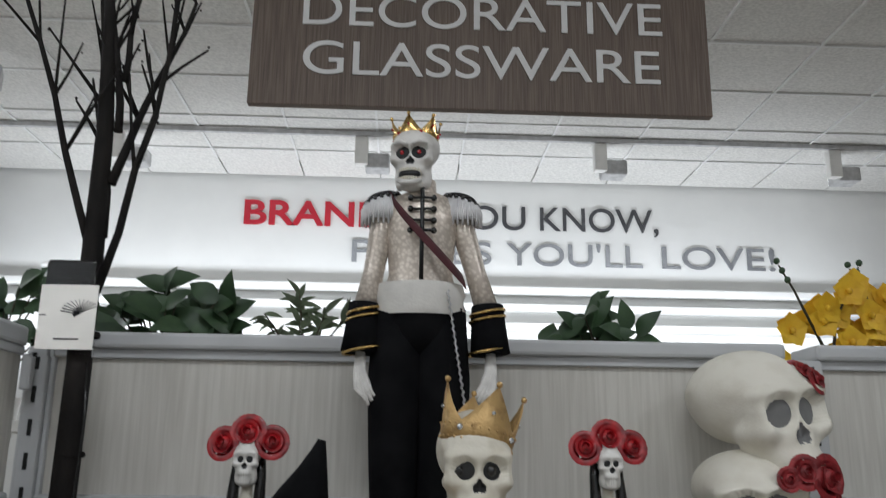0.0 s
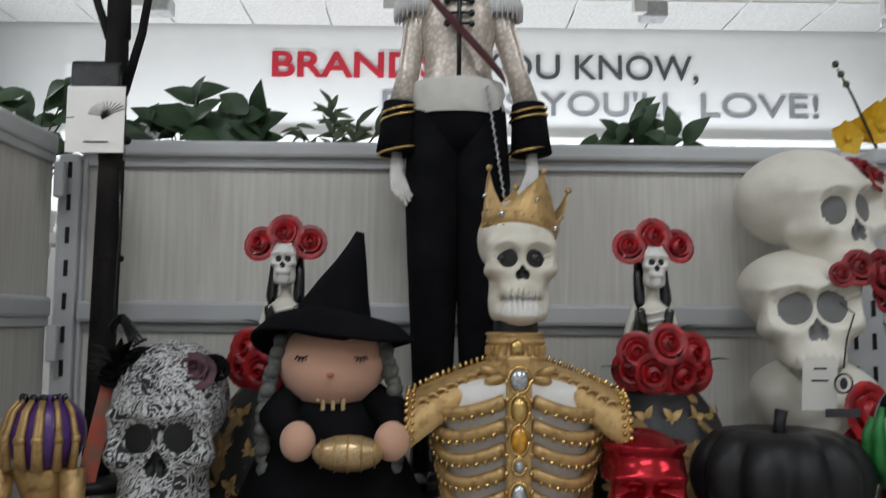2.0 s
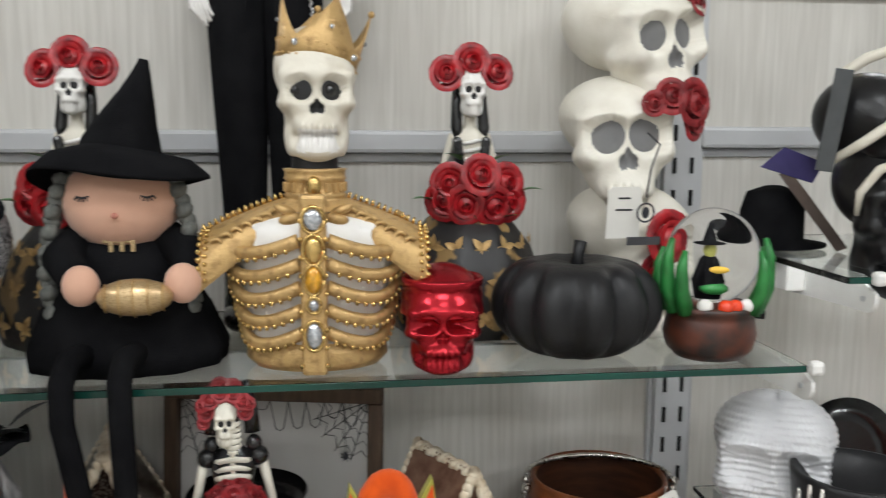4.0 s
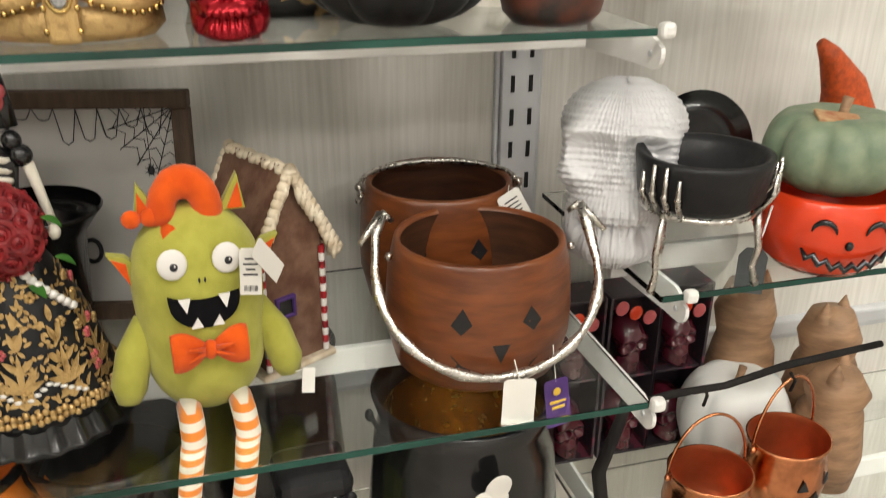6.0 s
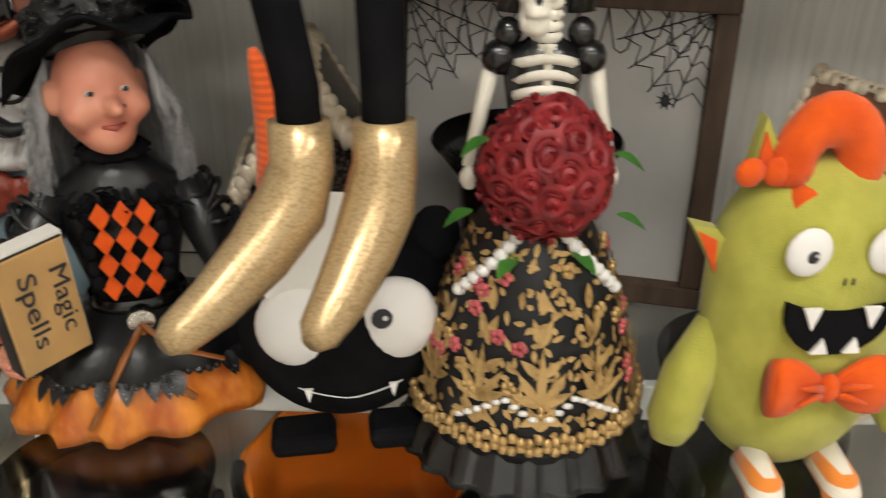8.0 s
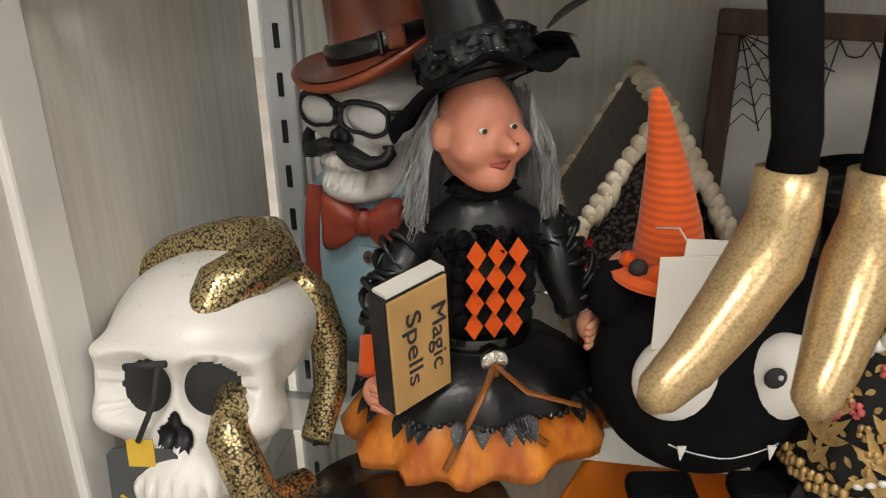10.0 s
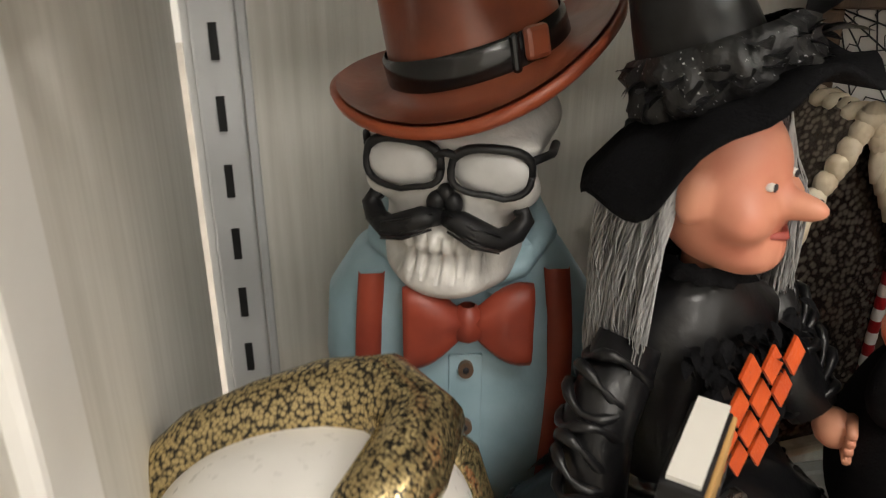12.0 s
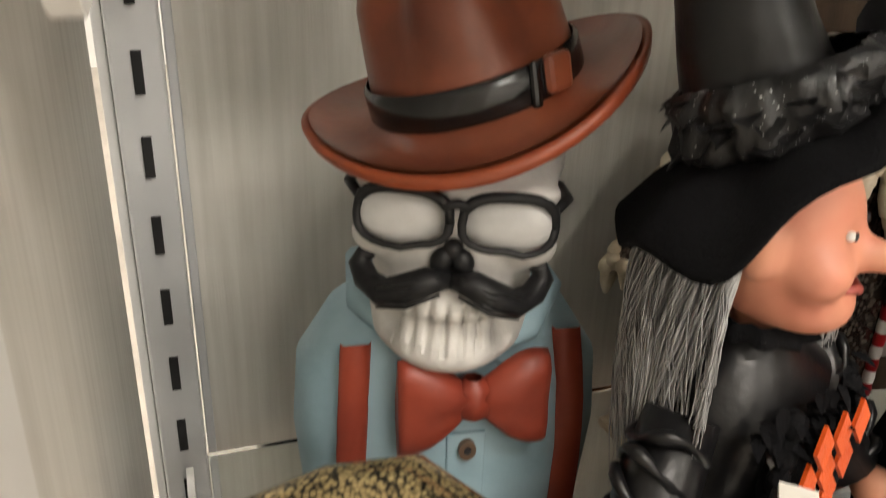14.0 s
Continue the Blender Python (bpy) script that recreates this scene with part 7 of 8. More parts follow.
def gentleman():
    g = Geo()
    g.m = Matrix.Diagonal((0.97, 1.0, 1.20, 1))
    # shirt bust
    rows = []
    for z, w, d in ((0.0, 0.072, 0.045), (0.04, 0.078, 0.050), (0.085, 0.083, 0.052), (0.115, 0.080, 0.050), (0.135, 0.064, 0.046), (0.146, 0.042, 0.040), (0.152, 0.032, 0.034), (0.160, 0.028, 0.030)):
        rows.append([(w * math.copysign(abs(math.cos(a)) ** 0.8, math.cos(a)), d * math.copysign(abs(math.sin(a)) ** 0.8, math.sin(a)), z) for a in np.linspace(0, 2 * math.pi, 49)[:-1]])
    g.grid(rows, SHIRT, False, True, True)
    for s in (-1, 1):
        # collar
        g.plate([(s * 0.002, -0.004), (s * 0.030, -0.020), (s * 0.042, 0.006), (s * 0.030, 0.022), (s * 0.008, 0.010)], 0.008, SHIRT, (0, -0.044, 0.138), (-24, 0, s * 14))
        g.tube([(s * 0.006, -0.046, 0.132), (s * 0.028, -0.040, 0.140), (s * 0.044, -0.016, 0.146), (s * 0.040, 0.020, 0.150)], [0.004, 0.010, 0.012, 0.012], SHIRT, 12, flat=0.6)
        # braces
        rows = []
        for u in np.linspace(0, 1, 10):
            z = 0.0 + 0.138 * u
            dd = np.interp(z, [0, 0.04, 0.085, 0.115, 0.135], [0.045, 0.050, 0.052, 0.050, 0.040])
            x = s * (0.052 + 0.005 * math.sin(u * 3))
            yy = -dd * (1 - (abs(x) / 0.085) ** 2.5) ** 0.4 - 0.003
            rows.append([(x - 0.0075, yy + 0.001, z), (x - 0.006, yy - 0.002, z), (x + 0.006, yy - 0.002, z), (x + 0.0075, yy + 0.001, z)])
        g.grid(rows, BOW_RED)
    g.box((0, -0.0515, 0.05), (0.020, 0.003, 0.10), SHIRT, 0.001)
    for z in (0.093, 0.060, 0.028):
        g.disc((0, -0.0545, z), 0.0045, 0.003, mat("bronze_button", (0.20, 0.13, 0.09), 0.4, 0.4))
        g.ball((0, -0.056, z), (0.002, 0.001, 0.002), INK, 6, 4)
    # bow tie with folds
    for s in (-1, 1):
        rows = []
        for u in np.linspace(0, 1, 10):
            hh = 0.0070 + 0.0145 * math.sin(min(1, u * 1.05) * 1.75)
            rows.append([(s * (0.004 + 0.032 * u), -0.060 + (0.007 + 0.003 * math.sin(u * 3)) * math.cos(a) + 0.0016 * math.sin(a * 4 + u * 2), 0.121 + hh * math.sin(a) - 0.003 * u) for a in np.linspace(0, 2 * math.pi, 17)[:-1]])
        g.grid(rows, BOW_RED, False, True, True)
    g.lathe([(0.004, -0.009), (0.0085, -0.006), (0.0095, 0), (0.0085, 0.006), (0.004, 0.009)], BOW_RED, (0, -0.060, 0.121), 16, lambda a, t: 1 + 0.05 * math.sin(a * 7))
    g.m = Matrix()
    hm = pose(0.002, -0.006, 0.227, -6, 3, -14)
    g.m = hm @ Matrix.Diagonal((0.97, 1.04, 0.80, 1))
    skull(g, (0, 0, 0), 0.102, GREY_BONE, None, teeth=GREY_BONE, dome=0.62)
    s0 = 0.102
    for s in (-1, 1):
        # lenses fill the sockets
        g.ball((s * 0.0225, -0.0530, 0.001), (0.0205, 0.0060, 0.0155), mat("frosted_lens", (0.62, 0.62, 0.61), 0.45, second=(0.50, 0.50, 0.49), scale=40), 20, 12)
        ring = []
        for a in np.linspace(0, 2 * math.pi, 25):
            cx, cz = math.cos(a), math.sin(a)
            x = s * 0.0225 + 0.0200 * math.copysign(abs(cx) ** 0.75, cx)
            z = 0.001 + 0.0155 * math.copysign(abs(cz) ** 0.7, cz) * (1 - 0.15 * (cx * s < 0 and cz < 0))
            ring.append((x, -0.0615 + 0.008 * (abs(x) / 0.045) ** 2, z))
        g.tube(ring, [0.0020 if math.sin(a) < 0.3 else 0.0029 for a in np.linspace(0, 2 * math.pi, 25)], BLACK_MATT, 8)
        g.tube([(s * 0.042, -0.054, 0.010), (s * 0.050, -0.028, 0.008), (s * 0.050, 0.01, 0.004)], 0.0026, BLACK_MATT, 7)
        # nose holes
        g.ball((s * 0.0044, -0.0570, -0.0205), (0.0052, 0.005, 0.0075), BLACK_MATT, 12, 8, (0, -s * 12, 0))
    g.ball((0, -0.0565, -0.0150), (0.0048, 0.0045, 0.0065), BLACK_MATT, 12, 8)
    g.tube([(-0.006, -0.062, 0.010), (0, -0.0628, 0.012), (0.006, -0.062, 0.010)], 0.0026, BLACK_MATT, 8)
    g.m = g.m @ pose(0, 0.0, 0.003)
    # moustache, curled up at the ends
    for s in (-1, 1):
        path = [(0.0, -0.060, -0.032), (s * 0.009, -0.064, -0.032), (s * 0.019, -0.062, -0.039), (s * 0.029, -0.057, -0.044), (s * 0.037, -0.050, -0.041), (s * 0.041, -0.046, -0.033), (s * 0.039, -0.046, -0.027), (s * 0.035, -0.048, -0.028)]
        g.tube(path, [0.0046, 0.0070, 0.0082, 0.0074, 0.0062, 0.0052, 0.0040, 0.0028], BLACK_MATT, 12)
        for k in range(5):
            g.tube([(s * 0.004, -0.067, -0.028 - 0.0025 * k), (s * 0.018, -0.0698, -0.033 - 0.0030 * k), (s * 0.031, -0.0635, -0.039 - 0.0026 * k)], [0.0008, 0.0011, 0.0006], BLACK_SATIN, 5)
    # fedora, tipped
    g.m = hm @ pose(0.007, -0.004, 0.038, 8, -20, 0) @ Matrix.Diagonal((0.91, 0.90, 0.90, 1))
    rows = []
    for r, z in ((0.046, 0.006), (0.062, 0.000), (0.078, -0.001), (0.086, 0.004), (0.087, 0.009), (0.084, 0.010), (0.076, 0.005), (0.060, 0.006), (0.050, 0.012)):
        rows.append([(r * math.cos(a), r * 1.04 * math.sin(a), z + (r - 0.046) * (0.30 * math.cos(a) ** 2 - 0.22 * max(0, -math.sin(a)) ** 2)) for a in np.linspace(0, 2 * math.pi, 57)[:-1]])
    g.grid(rows, HAT_RIM, False, True)
    g.grid([[(p[0] * 0.985, p[1] * 0.985, p[2] + 0.0012) for p in row] for row in rows[5:]], HAT_LEATHER, False, True)
    rows = []
    for r, z in ((0.0515, 0.008), (0.0500, 0.028), (0.0480, 0.046), (0.0460, 0.062), (0.0420, 0.073), (0.030, 0.076), (0.015, 0.064), (0.001, 0.060)):
        row = []
        for a in np.linspace(0, 2 * math.pi, 57)[:-1]:
            pinch = 1 - 0.34 * (z / 0.075) ** 1.3 * (math.exp(-((a - 1.5 * math.pi + 0.75) / 0.38) ** 2) + math.exp(-((a - 1.5 * math.pi - 0.75) / 0.38) ** 2))
            row.append((r * pinch * math.cos(a), r * 1.05 * pinch * math.sin(a), z + (0.006 if r > 0.02 else 0) * math.sin(a) * -1))
        rows.append(row)
    g.grid(rows, HAT_LEATHER, False, True)
    g.lathe([(0.0525, 0.010), (0.0540, 0.012), (0.0535, 0.026), (0.0515, 0.028)], BLACK_GLOSS, n=56, sy=1.05)
    g.box((0.038, -0.041, 0.020), (0.016, 0.006, 0.018), HAT_LEATHER, 0.003, (0, 8, 43))
    g.box((0.027, -0.049, 0.019), (0.005, 0.005, 0.021), BLACK_GLOSS, 0.002, (0, 8, 30))
    g.m = Matrix()
    return solid("gentleman_skull_bust", g, "skull bust in brown fedora, glasses, moustache and bow tie", "bust", pose(-0.455, 1.214, C2, 0, 0, -6) @ GROW @ Matrix.Diagonal((1, 1, 0.97, 1)))


gentleman()


def snake_skull():
    ob = thing("snake_skull", "white skull with a gilded snake wound through", "skull ornament", pose(-0.550, 1.030, C2, 0, 0, 4) @ GROW @ Matrix.Scale(0.96, 4))
    g = Geo()
    skull(g, (0, 0, 0.080), 0.150, WHITE, SOCKET, (-16, 0, 0), eye=0.20, jaw=False, dome=0.66)
    part("skull", g, ob)
    g = Geo()
    arch = [(-0.086, 0.036, 0.014), (-0.090, 0.044, 0.055), (-0.086, 0.052, 0.090), (-0.070, 0.058, 0.120), (-0.046, 0.060, 0.138), (-0.018, 0.058, 0.148), (0.012, 0.056, 0.154), (0.038, 0.046, 0.158), (0.050, 0.022, 0.156), (0.038, -0.002, 0.156), (0.022, -0.022, 0.152), (0.012, -0.042, 0.134), (0.008, -0.054, 0.116)]
    g.tube(arch, [0.012, 0.0145, 0.0155, 0.0160, 0.0165, 0.0175, 0.0195, 0.0205, 0.0200, 0.0195, 0.0195, 0.0150, 0.006], SCALE_GOLD, 18)
    g.tube([(0.052, 0.040, 0.140), (0.070, 0.046, 0.116), (0.080, 0.044, 0.080), (0.080, 0.036, 0.04), (0.074, 0.0, 0.014)], [0.012, 0.015, 0.015, 0.014, 0.012], SCALE_GOLD, 14)
    g.tube([(0.034, -0.052, 0.092), (0.040, -0.086, 0.074), (0.052, -0.090, 0.040), (0.060, -0.080, 0.016), (0.080, -0.050, 0.012)], [0.012, 0.016, 0.016, 0.015, 0.012], SCALE_GOLD, 14)
    part("snake", g, ob, "gilded black scaly snake")
    t = tag_part(ob, (-0.022, -0.096, 0.032), (0.050, 0.066), (-8, 0, 4), CARD_GREY, None, "hang_tag", "dark grey hang tag with gold print", 0)
    g = Geo()
    g.m = pose(-0.022, -0.096, 0.032, -8, 0, 4)
    g.box((0, -0.0009, 0.030), (0.019, 0.0012, 0.020), YELLOW, 0.0004)
    for k in range(3):
        g.tube([(-0.018 + 0.010 * q, -0.0012, -0.006 - 0.010 * k + 0.004 * (-1) ** q) for q in range(4)], 0.0012, YELLOW, 5)
    part("gold_print", g, t)
    g = Geo()
    g.tube([(-0.022, -0.094, 0.072), (-0.008, -0.090, 0.100), (-0.002, -0.086, 0.126)], 0.0022, INK, 6)
    g.tube([(-0.026, -0.086, 0.124), (0.004, -0.086, 0.128)], 0.0024, INK, 6)
    part("cord", g, t, "black cord and toggle")


snake_skull()


# ---- right bay, upper glass shelf ----
def snake_on_skulls():
    ob = thing("black_skull_stack", "two black skulls wrapped by a pale snake", "skull ornament", pose(0.770, 1.072, R1, 0, 0, -22) @ GROW)
    for c, w, r in (((0.012, -0.012, 0.064), 0.112, (0, 0, 14)), ((-0.004, 0.002, 0.146), 0.100, (-4, -6, 50))):
        g = Geo()
        skull(g, c, w, BLACK_SATIN, None, r, eye=0.16)
        part("skull", g, ob, "glossy black skull")
    g = Geo()
    g.tube([(-0.030, -0.056, 0.060), (-0.030, -0.066, 0.086), (-0.012, -0.072, 0.112), (0.016, -0.074, 0.122), (0.046, -0.062, 0.116), (0.062, -0.030, 0.108)], [0.003, 0.005, 0.0055, 0.006, 0.006, 0.005], BONE, 9)
    g.tube([(-0.062, -0.030, 0.116), (-0.030, -0.058, 0.140), (0.014, -0.062, 0.172), (0.042, -0.040, 0.196), (0.034, -0.010, 0.206)], [0.005, 0.006, 0.0065, 0.006, 0.005], BONE, 9)
    g.tube([(-0.050, 0.0, 0.196), (-0.046, -0.006, 0.220), (-0.022, -0.014, 0.236), (0.008, -0.022, 0.246), (0.034, -0.028, 0.254)], [0.006, 0.007, 0.0065, 0.006, 0.005], BONE, 9)
    g.tube([(0.014, -0.024, 0.250), (0.020, -0.026, 0.268), (0.024, -0.028, 0.282)], [0.005, 0.0045, 0.006], BONE, 8)
    part("snake", g, ob, "pale bone-coloured snake")
    g = Geo()
    g.box((-0.060, -0.045, 0.165), (0.020, 0.003, 0.115), CARD_GREY, 0.0006, (0, 8, 0))
    part("hang_tag", g, ob, "dark narrow hang tag")


snake_on_skulls()
ob = thing("wooden_pot", "plain brown turned wooden pot", "pot", pose(0.928, 1.040, R1) @ GROW)
g = Geo()
g.lathe([(0.001, 0), (0.066, 0), (0.072, 0.01), (0.074, 0.10), (0.070, 0.118), (0.066, 0.119), (0.066, 0.02), (0.001, 0.018)], WOOD, n=44)
part("body", g, ob)
tag_part(ob, (-0.080, -0.060, 0.096), (0.042, 0.056), (0, 2, 4), PAPER, (-0.062, -0.040, 0.122), "price_tag", "white barcode price tag", 5)
black_tree(pose(0.919, 1.204, R1) @ GROW, 5, "black wrapped tree trunk on the glass shelf", 0.75, False)
ob = thing("witch_hat", "black felt hat with an indigo label card", "hat", pose(0.705, 1.205, R1) @ GROW)
g = Geo()
g.lathe([(0.075, 0.004), (0.076, 0.007), (0.045, 0.012), (0.044, 0.05), (0.036, 0.074), (0.012, 0.082), (0.001, 0.083)], BLACK_CLOTH, n=36, sy=0.8)
part("felt", g, ob)
g = Geo()
g.plate([(-0.045, -0.01), (0.03, -0.018), (0.046, 0.012), (-0.012, 0.022)], 0.001, CARD_BLUE, (0.0, -0.045, 0.110), (-20, 10, 0))
g.plate([(-0.02, 0.0), (0.0, 0.0), (0.085, -0.095), (0.07, -0.10)], 0.001, mat("brown_card", (0.16, 0.12, 0.10), 0.7), (0.0, -0.048, 0.10), (0, 0, 0))
part("label_card", g, ob, "indigo label card")

# ---- right bay, middle glass shelf ----
ob = thing("ribbed_skull", "large white glazed skull with beaded ridges", "skull ornament", pose(0.689, 1.133, R2, 0, 0, -30) @ GROW @ Matrix.Diagonal((1, 1, 0.93, 1)))
g = Geo()
skull(g, (0, 0, 0.128), 0.158, RIB, None, (-12, 0, 0), n=168, k=150, ribs=1.0, eye=0.20, dome=0.76)
part("skull", g, ob)


def hand_bowl():
    ob = thing("skeleton_bowl", "matt black bowl on a silver bony stand", "bowl", pose(0.735, 1.012, R2, 0, 0, 0) @ GROW)
    g = Geo()
    z0 = 0.092
    g.lathe([(0.001, z0), (0.060, z0), (0.072, z0 + 0.010), (0.078, z0 + 0.052), (0.078, z0 + 0.058), (0.072, z0 + 0.059), (0.066, z0 + 0.050), (0.05, z0 + 0.03), (0.001, z0 + 0.022)], BLACK_MATT, n=52)
    part("bowl", g, ob)
    g = Geo()
    g.tube([(0.066 * math.cos(a), 0.066 * math.sin(a), z0 - 0.002) for a in np.linspace(0, 2 * math.pi, 33)], 0.003, SILVER, 8)
    part("ring", g, ob, "silver wire ring")
    for a0 in (205, 325, 90):
        g = Geo()
        a = radians(a0)
        r = lambda q, z: (q * math.cos(a), q * math.sin(a), z)
        g.tube([r(0.066, z0), r(0.074, 0.045), r(0.070, 0.022), r(0.076, 0.0)], [0.005, 0.0042, 0.0036, 0.0055], SILVER, 8)
        for k in range(4):
            b = a + radians(-16 + 11 * k)
            g.tube([(0.067 * math.cos(b), 0.067 * math.sin(b), z0 - 0.002), (0.083 * math.cos(b), 0.083 * math.sin(b), z0 + 0.022), (0.084 * math.cos(b), 0.084 * math.sin(b), z0 + 0.046 + 0.010 * (k in (1, 2)))], [0.0036, 0.0034, 0.0022], SILVER, 7)
            g.ball((0.083 * math.cos(b), 0.083 * math.sin(b), z0 + 0.024), 0.0044, SILVER, 7, 5)
        part("bony_leg", g, ob, "silver skeletal leg and fingers")


hand_bowl()
ob = thing("black_plate", "glossy black round plate leaning on the panel", "plate", pose(0.878, 1.236, R2, 76, 0, 0) @ GROW)
g = Geo()
g.lathe([(0.001, 0.0), (0.05, 0.0), (0.086, 0.012), (0.088, 0.015), (0.05, 0.005), (0.001, 0.005)], BLACK_GLOSS, (0, 0.085, 0), 48)
part("dish", g, ob)
ob = thing("jack_bucket", "glossy orange-red pumpkin-face bowl", "bowl", pose(0.925, 1.014, R2, 0, 0, -20) @ GROW)
g = Geo()
g.lathe([(0.001, 0), (0.055, 0), (0.074, 0.016), (0.088, 0.05), (0.090, 0.075), (0.086, 0.094), (0.083, 0.098), (0.080, 0.095), (0.083, 0.07), (0.07, 0.02), (0.001, 0.012)], ORANGE_GLAZE, n=56)
part("body", g, ob)
for s in (-1, 1):
    g = Geo()
    g.tube([((0.091) * math.cos(-math.pi / 2 + s * 0.33 + 0.15 * math.cos(q)), 0.091 * math.sin(-math.pi / 2 + s * 0.33 + 0.15 * math.cos(q)), 0.064 + 0.014 * math.sin(q)) for q in np.linspace(0.1, math.pi - 0.1, 9)], [0.001, 0.002, 0.003, 0.0035, 0.004, 0.0035, 0.003, 0.002, 0.001], BLACK_GLOSS, 6)
    part("painted_eye", g, ob, "black painted eye")
g = Geo()
g.ball((0, -0.0895, 0.052), (0.005, 0.003, 0.0055), BLACK_GLOSS, 10, 8)
part("painted_nose", g, ob)
g = Geo()
g.tube([(0.089 * math.cos(-math.pi / 2 + q), 0.089 * math.sin(-math.pi / 2 + q), 0.040 - 0.014 * math.cos(q * 2.6) + 0.004 * (-1) ** i) for i, q in enumerate(np.linspace(-0.58, 0.58, 15))], [0.0015] + [0.0042] * 13 + [0.0015], BLACK_GLOSS, 6)
part("painted_mouth", g, ob, "black jagged painted mouth")
g = Geo()
g.plate([(-0.017, -0.030), (0.017, -0.030), (0.017, 0.018), (0.009, 0.028), (-0.009, 0.028), (-0.017, 0.018)], 0.001, CARD_GREY, (-0.094, -0.052, 0.004), (0, 0, -6))
g.tube([(-0.094, -0.052, 0.024), (-0.086, -0.050, 0.052), (-0.080, -0.046, 0.082)], 0.0014, PAPER, 6)
part("slate_tag", g, ob, "slate grey tag on a white cord")
ob = thing("green_pumpkin", "sage green glazed pumpkin resting on a bowl", "pumpkin", pose(0.926, 1.019, R2 + 0.096, 0, 0, 0) @ GROW)
pumpkin(ob, 0.088, 0.100, GREEN_PUMP, TAN, 0.030, 9, 0.12)
g = Geo()
g.box((-0.024, -0.022, 0.092), (0.052, 0.028, 0.004), mat("kraft_label", (0.55, 0.38, 0.20), 0.7, second=(0.35, 0.12, 0.05), scale=60), 0.001, (10, 6, -20))
part("label_card", g, ob, "small printed label card")
ob = thing("carrot_finial", "rough orange corduroy point behind the pumpkin", "ornament", pose(1.077, 1.175, R2, 0, 0, 0) @ GROW)
g = Geo()
g.tube([(0, 0, 0), (0, 0, 0.12), (-0.02, 0, 0.17), (-0.06, -0.01, 0.215), (-0.078, -0.01, 0.232)], [0.042, 0.042, 0.030, 0.015, 0.007], mat("rough_orange_glitter", (0.62, 0.09, 0.012), 0.6, dirt=0.4, scale=120, bump=0.8, bscale=260), 16)
part("body", g, ob)

# ---- lower shelves ----
def cauldron(m, r, h, label, handle=True, inside=None):
    ob = thing("black_cauldron", label, "cauldron", m, "black cauldrons")
    g = Geo()
    g.lathe([(0.001, 0), (r * 0.6, 0), (r * 0.88, h * 0.15), (r, h * 0.45), (r * 0.92, h * 0.80), (r * 0.86, h * 0.90), (r * 0.94, h), (r * 0.90, h + 0.003), (r * 0.82, h * 0.90)], BLACK_GLOSS, n=48)
    part("body", g, ob)
    g = Geo()
    g.lathe([(r * 0.82, h * 0.90), (r * 0.88, h * 0.7), (r * 0.9, h * 0.4), (r * 0.6, 0.012), (0.001, 0.010)], inside or BLACK_MATT, n=48)
    part("inside", g, ob)
    if handle:
        g = Geo()
        g.tube([(-r * 0.96 * math.cos(a), -0.6 * r * math.sin(a), h * 0.94 - 0.25 * r * math.sin(a)) for a in np.linspace(0, math.pi, 19)], 0.003, BLACK_GLOSS, 7)
        part("handle", g, ob, "black wire handle")
        for s in (-1, 1):
            g = Geo()
            g.ball((s * r * 0.97, 0, h * 0.93), (0.006, 0.008, 0.008), BLACK_MATT, 10, 6)
            part("lug", g, ob)
    return ob


cauldron(pose(0.022, 1.080, C3) @ GROW, 0.098, 0.325, "glossy black metal cauldron under the glass")
cauldron(pose(0.215, 1.235, C3) @ GROW, 0.105, 0.335, "glossy black metal cauldron under the glass", False)
ob = cauldron(pose(0.465, 1.080, C3) @ GROW, 0.128, 0.325, "black cauldron with gilded inside and white ghost", True, GOLD_SHINE)
g = Geo()
g.m = pose(0.000, -0.131, 0.255, 10, 10, 6)
g.ball((0, 0, 0.014), (0.017, 0.0015, 0.020), PAPER, 16, 8)
g.ball((-0.014, 0, 0.0), (0.014, 0.0014, 0.010), PAPER, 12, 6)
g.ball((0.008, 0, -0.012), (0.012, 0.0014, 0.022), PAPER, 12, 8)
part("ghost_patch", g, ob, "white ghost-shaped patch")
ob = thing("pumpkin_basket", "orange plastic pumpkin basket with dark band", "basket", pose(-0.178, 1.101, C3) @ GROW)
g = Geo()
g.lathe([(0.001, 0), (0.08, 0), (0.118, 0.06), (0.128, 0.16), (0.118, 0.26), (0.104, 0.31), (0.098, 0.31), (0.112, 0.24), (0.12, 0.15), (0.08, 0.02), (0.001, 0.015)], ORANGE_PAINT, n=60, fold=lambda a, t: 1 - 0.05 * abs(math.sin(a * 5)))
part("body", g, ob)
g = Geo()
g.tube([(-0.10 * math.cos(a), -0.02 - 0.085 * math.sin(a), 0.315 - 0.004 * math.sin(a)) for a in np.linspace(0, math.pi, 17)], 0.006, BLACK_GLOSS, 8)
part("handle", g, ob, "black strap handle")
cauldron(pose(-0.432, 1.125, C3) @ GROW, 0.11, 0.26, "glossy black metal cauldron under the glass")


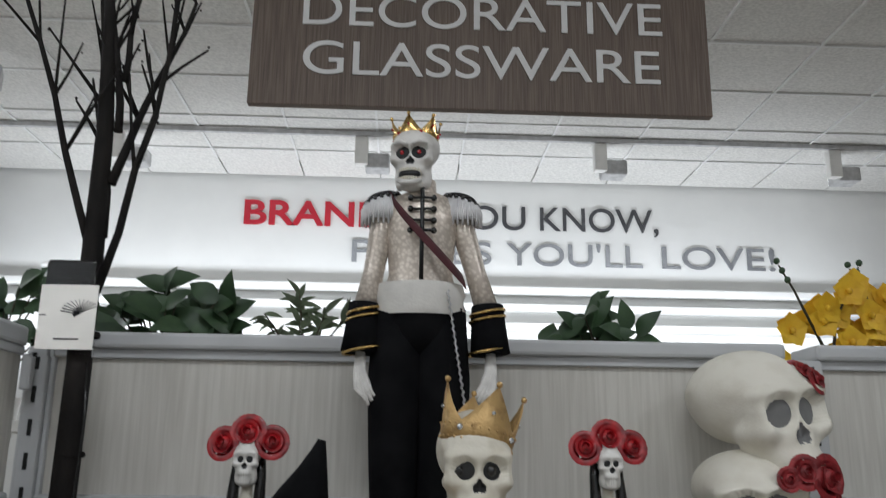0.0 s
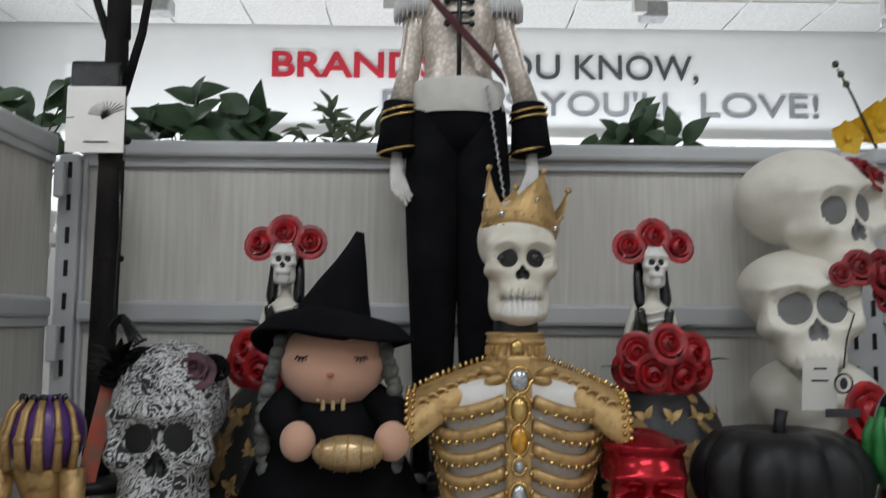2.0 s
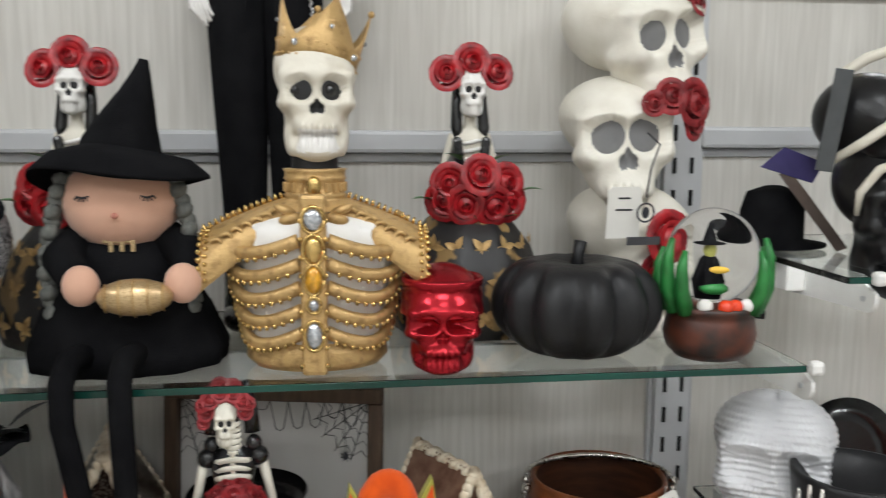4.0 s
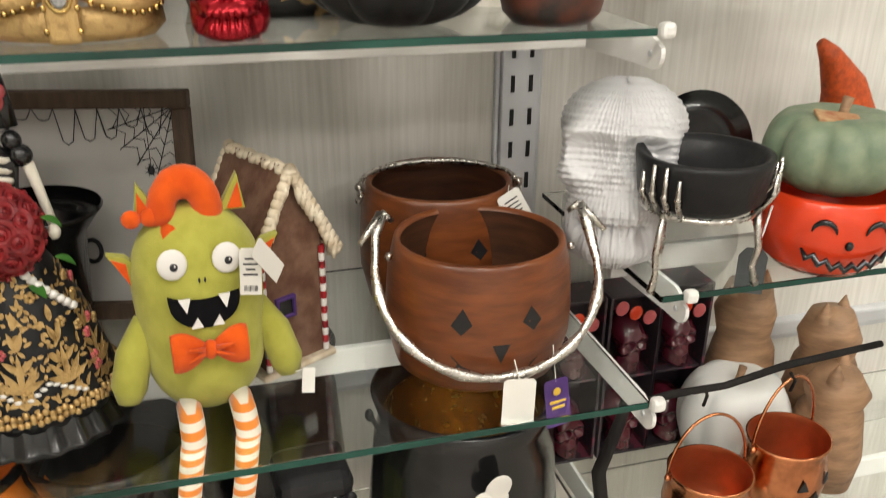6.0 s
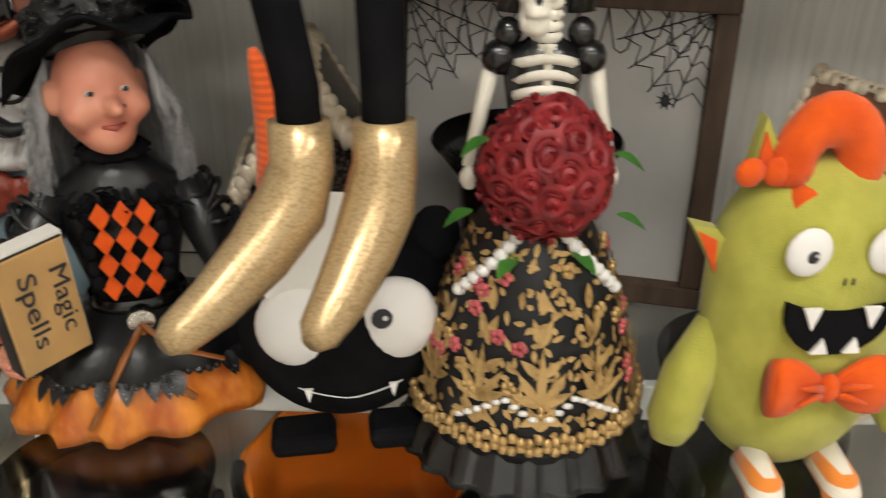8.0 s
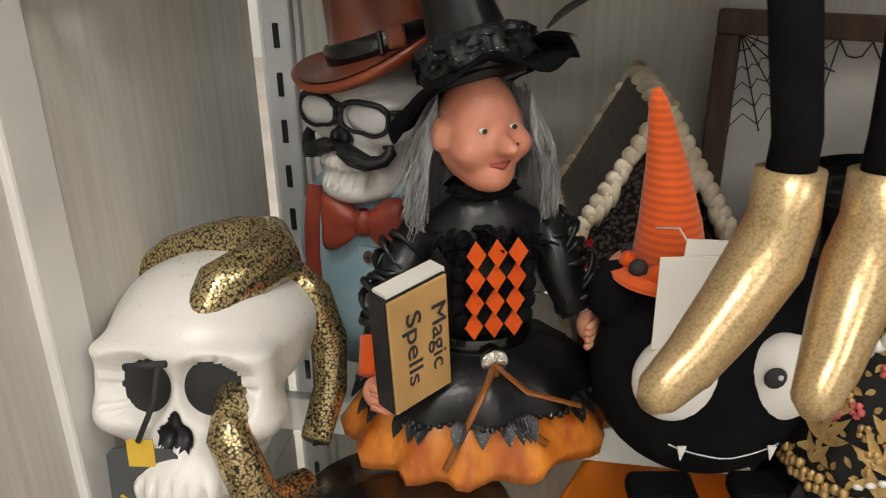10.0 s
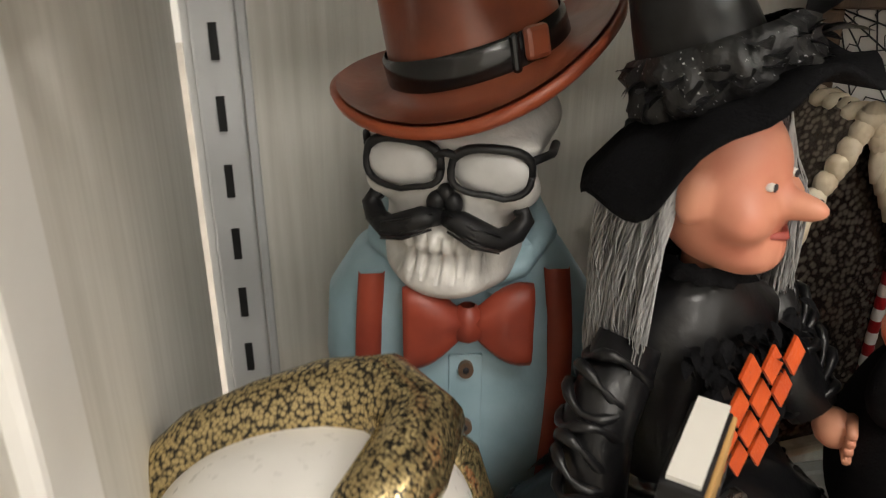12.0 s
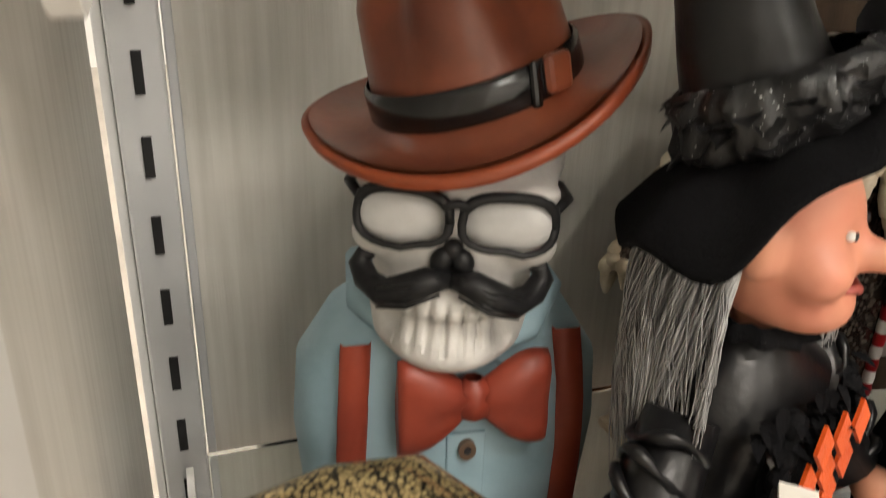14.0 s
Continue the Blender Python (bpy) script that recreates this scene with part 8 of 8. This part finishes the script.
def green_head():
    g = Geo()
    g.box((0, 0, 0.12), (0.086, 0.078, 0.13), FRANK, 0.020)
    g.box((0, -0.036, 0.150), (0.080, 0.016, 0.018), FRANK, 0.007)
    g.ball((0, -0.046, 0.115), (0.012, 0.014, 0.020), FRANK, 12, 8)
    g.lathe([(0.044, 0.0), (0.036, 0.06)], FRANK, n=24)
    g.box((0, 0.002, 0.190), (0.094, 0.086, 0.040), BLACK_MATT, 0.016)
    for k in range(9):
        g.ball((-0.040 + 0.010 * k, -0.040, 0.176 - 0.005 * (k % 2)), (0.008, 0.006, 0.010), BLACK_MATT, 8, 6)
    for s in (-1, 1):
        g.tube([(s * 0.021 + 0.016 * math.cos(a), -0.050, 0.128 + 0.013 * math.sin(a)) for a in np.linspace(0, 6.28, 19)], 0.0030, BLACK_GLOSS, 7)
        g.ball((s * 0.050, 0, 0.10), (0.012, 0.010, 0.010), SILVER, 10, 6)
    g.tube([(-0.006, -0.052, 0.130), (0.006, -0.052, 0.130)], 0.003, BLACK_GLOSS, 6)
    return solid("green_monster_head", g, "square lime-green monster head with black glasses", "head ornament", pose(0.254, 1.055, C3 + 0.065, 0, 0, 4) @ GROW)


green_head()
ob = thing("display_riser", "plain black riser block on glass", "riser", pose(0.254, 1.055, C3) @ GROW)
g = Geo()
g.box((0, 0, 0.030), (0.09, 0.08, 0.060), BLACK_MATT, 0.004)
part("block", g, ob)


def copper_mug(m):
    ob = thing("copper_mug", "shiny hammered copper pumpkin mug hung by its handle", "mug", m, "copper mugs")
    g = Geo()
    r, h = 0.060, 0.095
    g.lathe([(0.001, 0), (r * 0.62, 0), (r * 0.92, h * 0.2), (r, h * 0.5), (r * 0.92, h * 0.8), (r * 0.90, h * 0.92), (r * 0.96, h), (r * 0.92, h)], COPPER, n=44)
    part("body", g, ob)
    g = Geo()
    g.lathe([(r * 0.92, h), (r * 0.87, h * 0.9), (r * 0.95, h * 0.5), (r * 0.6, 0.008), (0.001, 0.006)], mat("orange_copper_inside", (0.62, 0.16, 0.06), 0.35, 0.8, dirt=0.3), n=44)
    part("inside", g, ob, "orange copper lining")
    g = Geo()
    g.tube([(-r * 0.98 * math.cos(a), 0.01, h * 0.92 + 0.085 * math.sin(a)) for a in np.linspace(0, math.pi, 19)], 0.0022, COPPER, 7)
    part("handle", g, ob, "thin copper wire handle")
    for x, z in ((-0.022, 0.055), (0.022, 0.055), (0.0, 0.036)):
        g = Geo()
        y = -r * math.cos(math.asin(x / r)) - 0.0006
        g.plate([(-0.008, -0.006), (0.008, -0.006), (0, 0.009)], 0.002, SOCKET, (x, y + 0.001, z), (0, 0, math.degrees(x / r)))
        part("cut_out", g, ob)
    for s in (-1, 1):
        g = Geo()
        g.ball((s * r * 0.98, 0.008, h * 0.92), 0.005, COPPER, 8, 6)
        part("lug", g, ob)
    return ob


mug = copper_mug(pose(0.795, 0.986, 0.606) @ GROW)
copy_thing(mug, pose(0.938, 1.012, 0.609, 0, 0, 14) @ GROW)
ob = thing("branch_stand", "black twisted metal branch stand for mugs", "mug stand", pose(0.655, 0.988, R3) @ GROW @ Matrix.Diagonal((1, 1, 0.90, 1)))
g = Geo()
g.tube([(-0.03, 0.0, 0.0), (-0.012, 0.01, 0.10), (-0.024, 0.012, 0.18), (-0.002, 0.01, 0.26), (0.006, 0.004, 0.32)], [0.011, 0.009, 0.0095, 0.008, 0.008], BARK, 10)
part("post", g, ob)
g = Geo()
g.tube([(0.006, 0.0, 0.292), (0.06, 0.0, 0.298), (0.14, 0.005, 0.294), (0.24, 0.02, 0.300), (0.40, 0.03, 0.304)], [0.005, 0.0055, 0.005, 0.0055, 0.005], BARK, 9)
part("arm", g, ob)
for x in (0.11, 0.24):
    g = Geo()
    g.tube([(x, 0.008, 0.296), (x, -0.004, 0.290), (x + 0.002, 0.004, 0.268)], 0.0022, BARK, 6)
    part("hook", g, ob)
ob = thing("aqua_pumpkin", "white pumpkin painted with pale aqua flowers", "pumpkin", pose(0.965, 1.175, R3) @ GROW)
pumpkin(ob, 0.090, 0.165, AQUA, TAN, 0.03, 8, 0.08)
for i, (x, y, h) in enumerate(((1.02, 1.255, 0.27), (1.14, 1.19, 0.24), (1.09, 1.10, 0.19))):
    ob = thing("carved_owl", "tan carved wood-look animal ornament", "ornament", pose(x, y, R3, 0, 0, 20 * i) @ GROW, "carved ornaments")
    g = Geo()
    g.lathe([(0.001, 0), (0.05, 0), (0.062, h * 0.3), (0.05, h * 0.6), (0.042, h * 0.68), (0.050, h * 0.82), (0.034, h * 0.97), (0.001, h)], TAN, n=28, fold=lambda a, t: 1 + 0.06 * math.sin(a * 3 + t * 9))
    part("body", g, ob)
    for s in (-1, 1):
        g = Geo()
        g.lathe([(0.016, 0), (0.001, 0.03)], TAN, (s * 0.026, 0, h * 0.93), 12)
        part("ear", g, ob)
DARK_GLASS = mat("dark_red_glass", (0.085, 0.008, 0.018), 0.2, scale=30, coat=0.4)
CARTON = mat("black_print_carton", (0.03, 0.022, 0.028), 0.35, second=(0.14, 0.03, 0.05), scale=40, lo=0.6, hi=0.63)
for i, x in enumerate((0.700, 0.800, 0.890)):
    ob = thing("gift_box", "dark boxed set with a red glass skull", "boxed gift", pose(x, 1.27, R3) @ GROW, "boxed gifts")
    g = Geo()
    for c, sz in (((0, 0.03, 0.14), (0.09, 0.006, 0.28)), ((-0.043, 0, 0.14), (0.005, 0.07, 0.28)), ((0.043, 0, 0.14), (0.005, 0.07, 0.28)), ((0, 0, 0.002), (0.082, 0.066, 0.005)), ((0, 0, 0.14), (0.082, 0.060, 0.005)), ((0, 0, 0.278), (0.082, 0.066, 0.005))):
        g.box(c, sz, CARTON, 0.001)
    part("carton", g, ob, "black printed carton")
    for z in (0.055, 0.195):
        g = Geo()
        skull(g, (0, -0.006, z), 0.056, DARK_GLASS, None, (0, 0, 10), n=40, k=32)
        part("glass_skull", g, ob, "dark red glass skull")
    for k in range(3):
        g = Geo()
        g.ball((-0.026 + 0.024 * k, -0.036, 0.262 - 0.01 * k), (0.012, 0.002, 0.012), ORANGE_GLAZE if k % 2 else PINK, 10, 6)
        part("printed_flower", g, ob, "printed coloured flower")
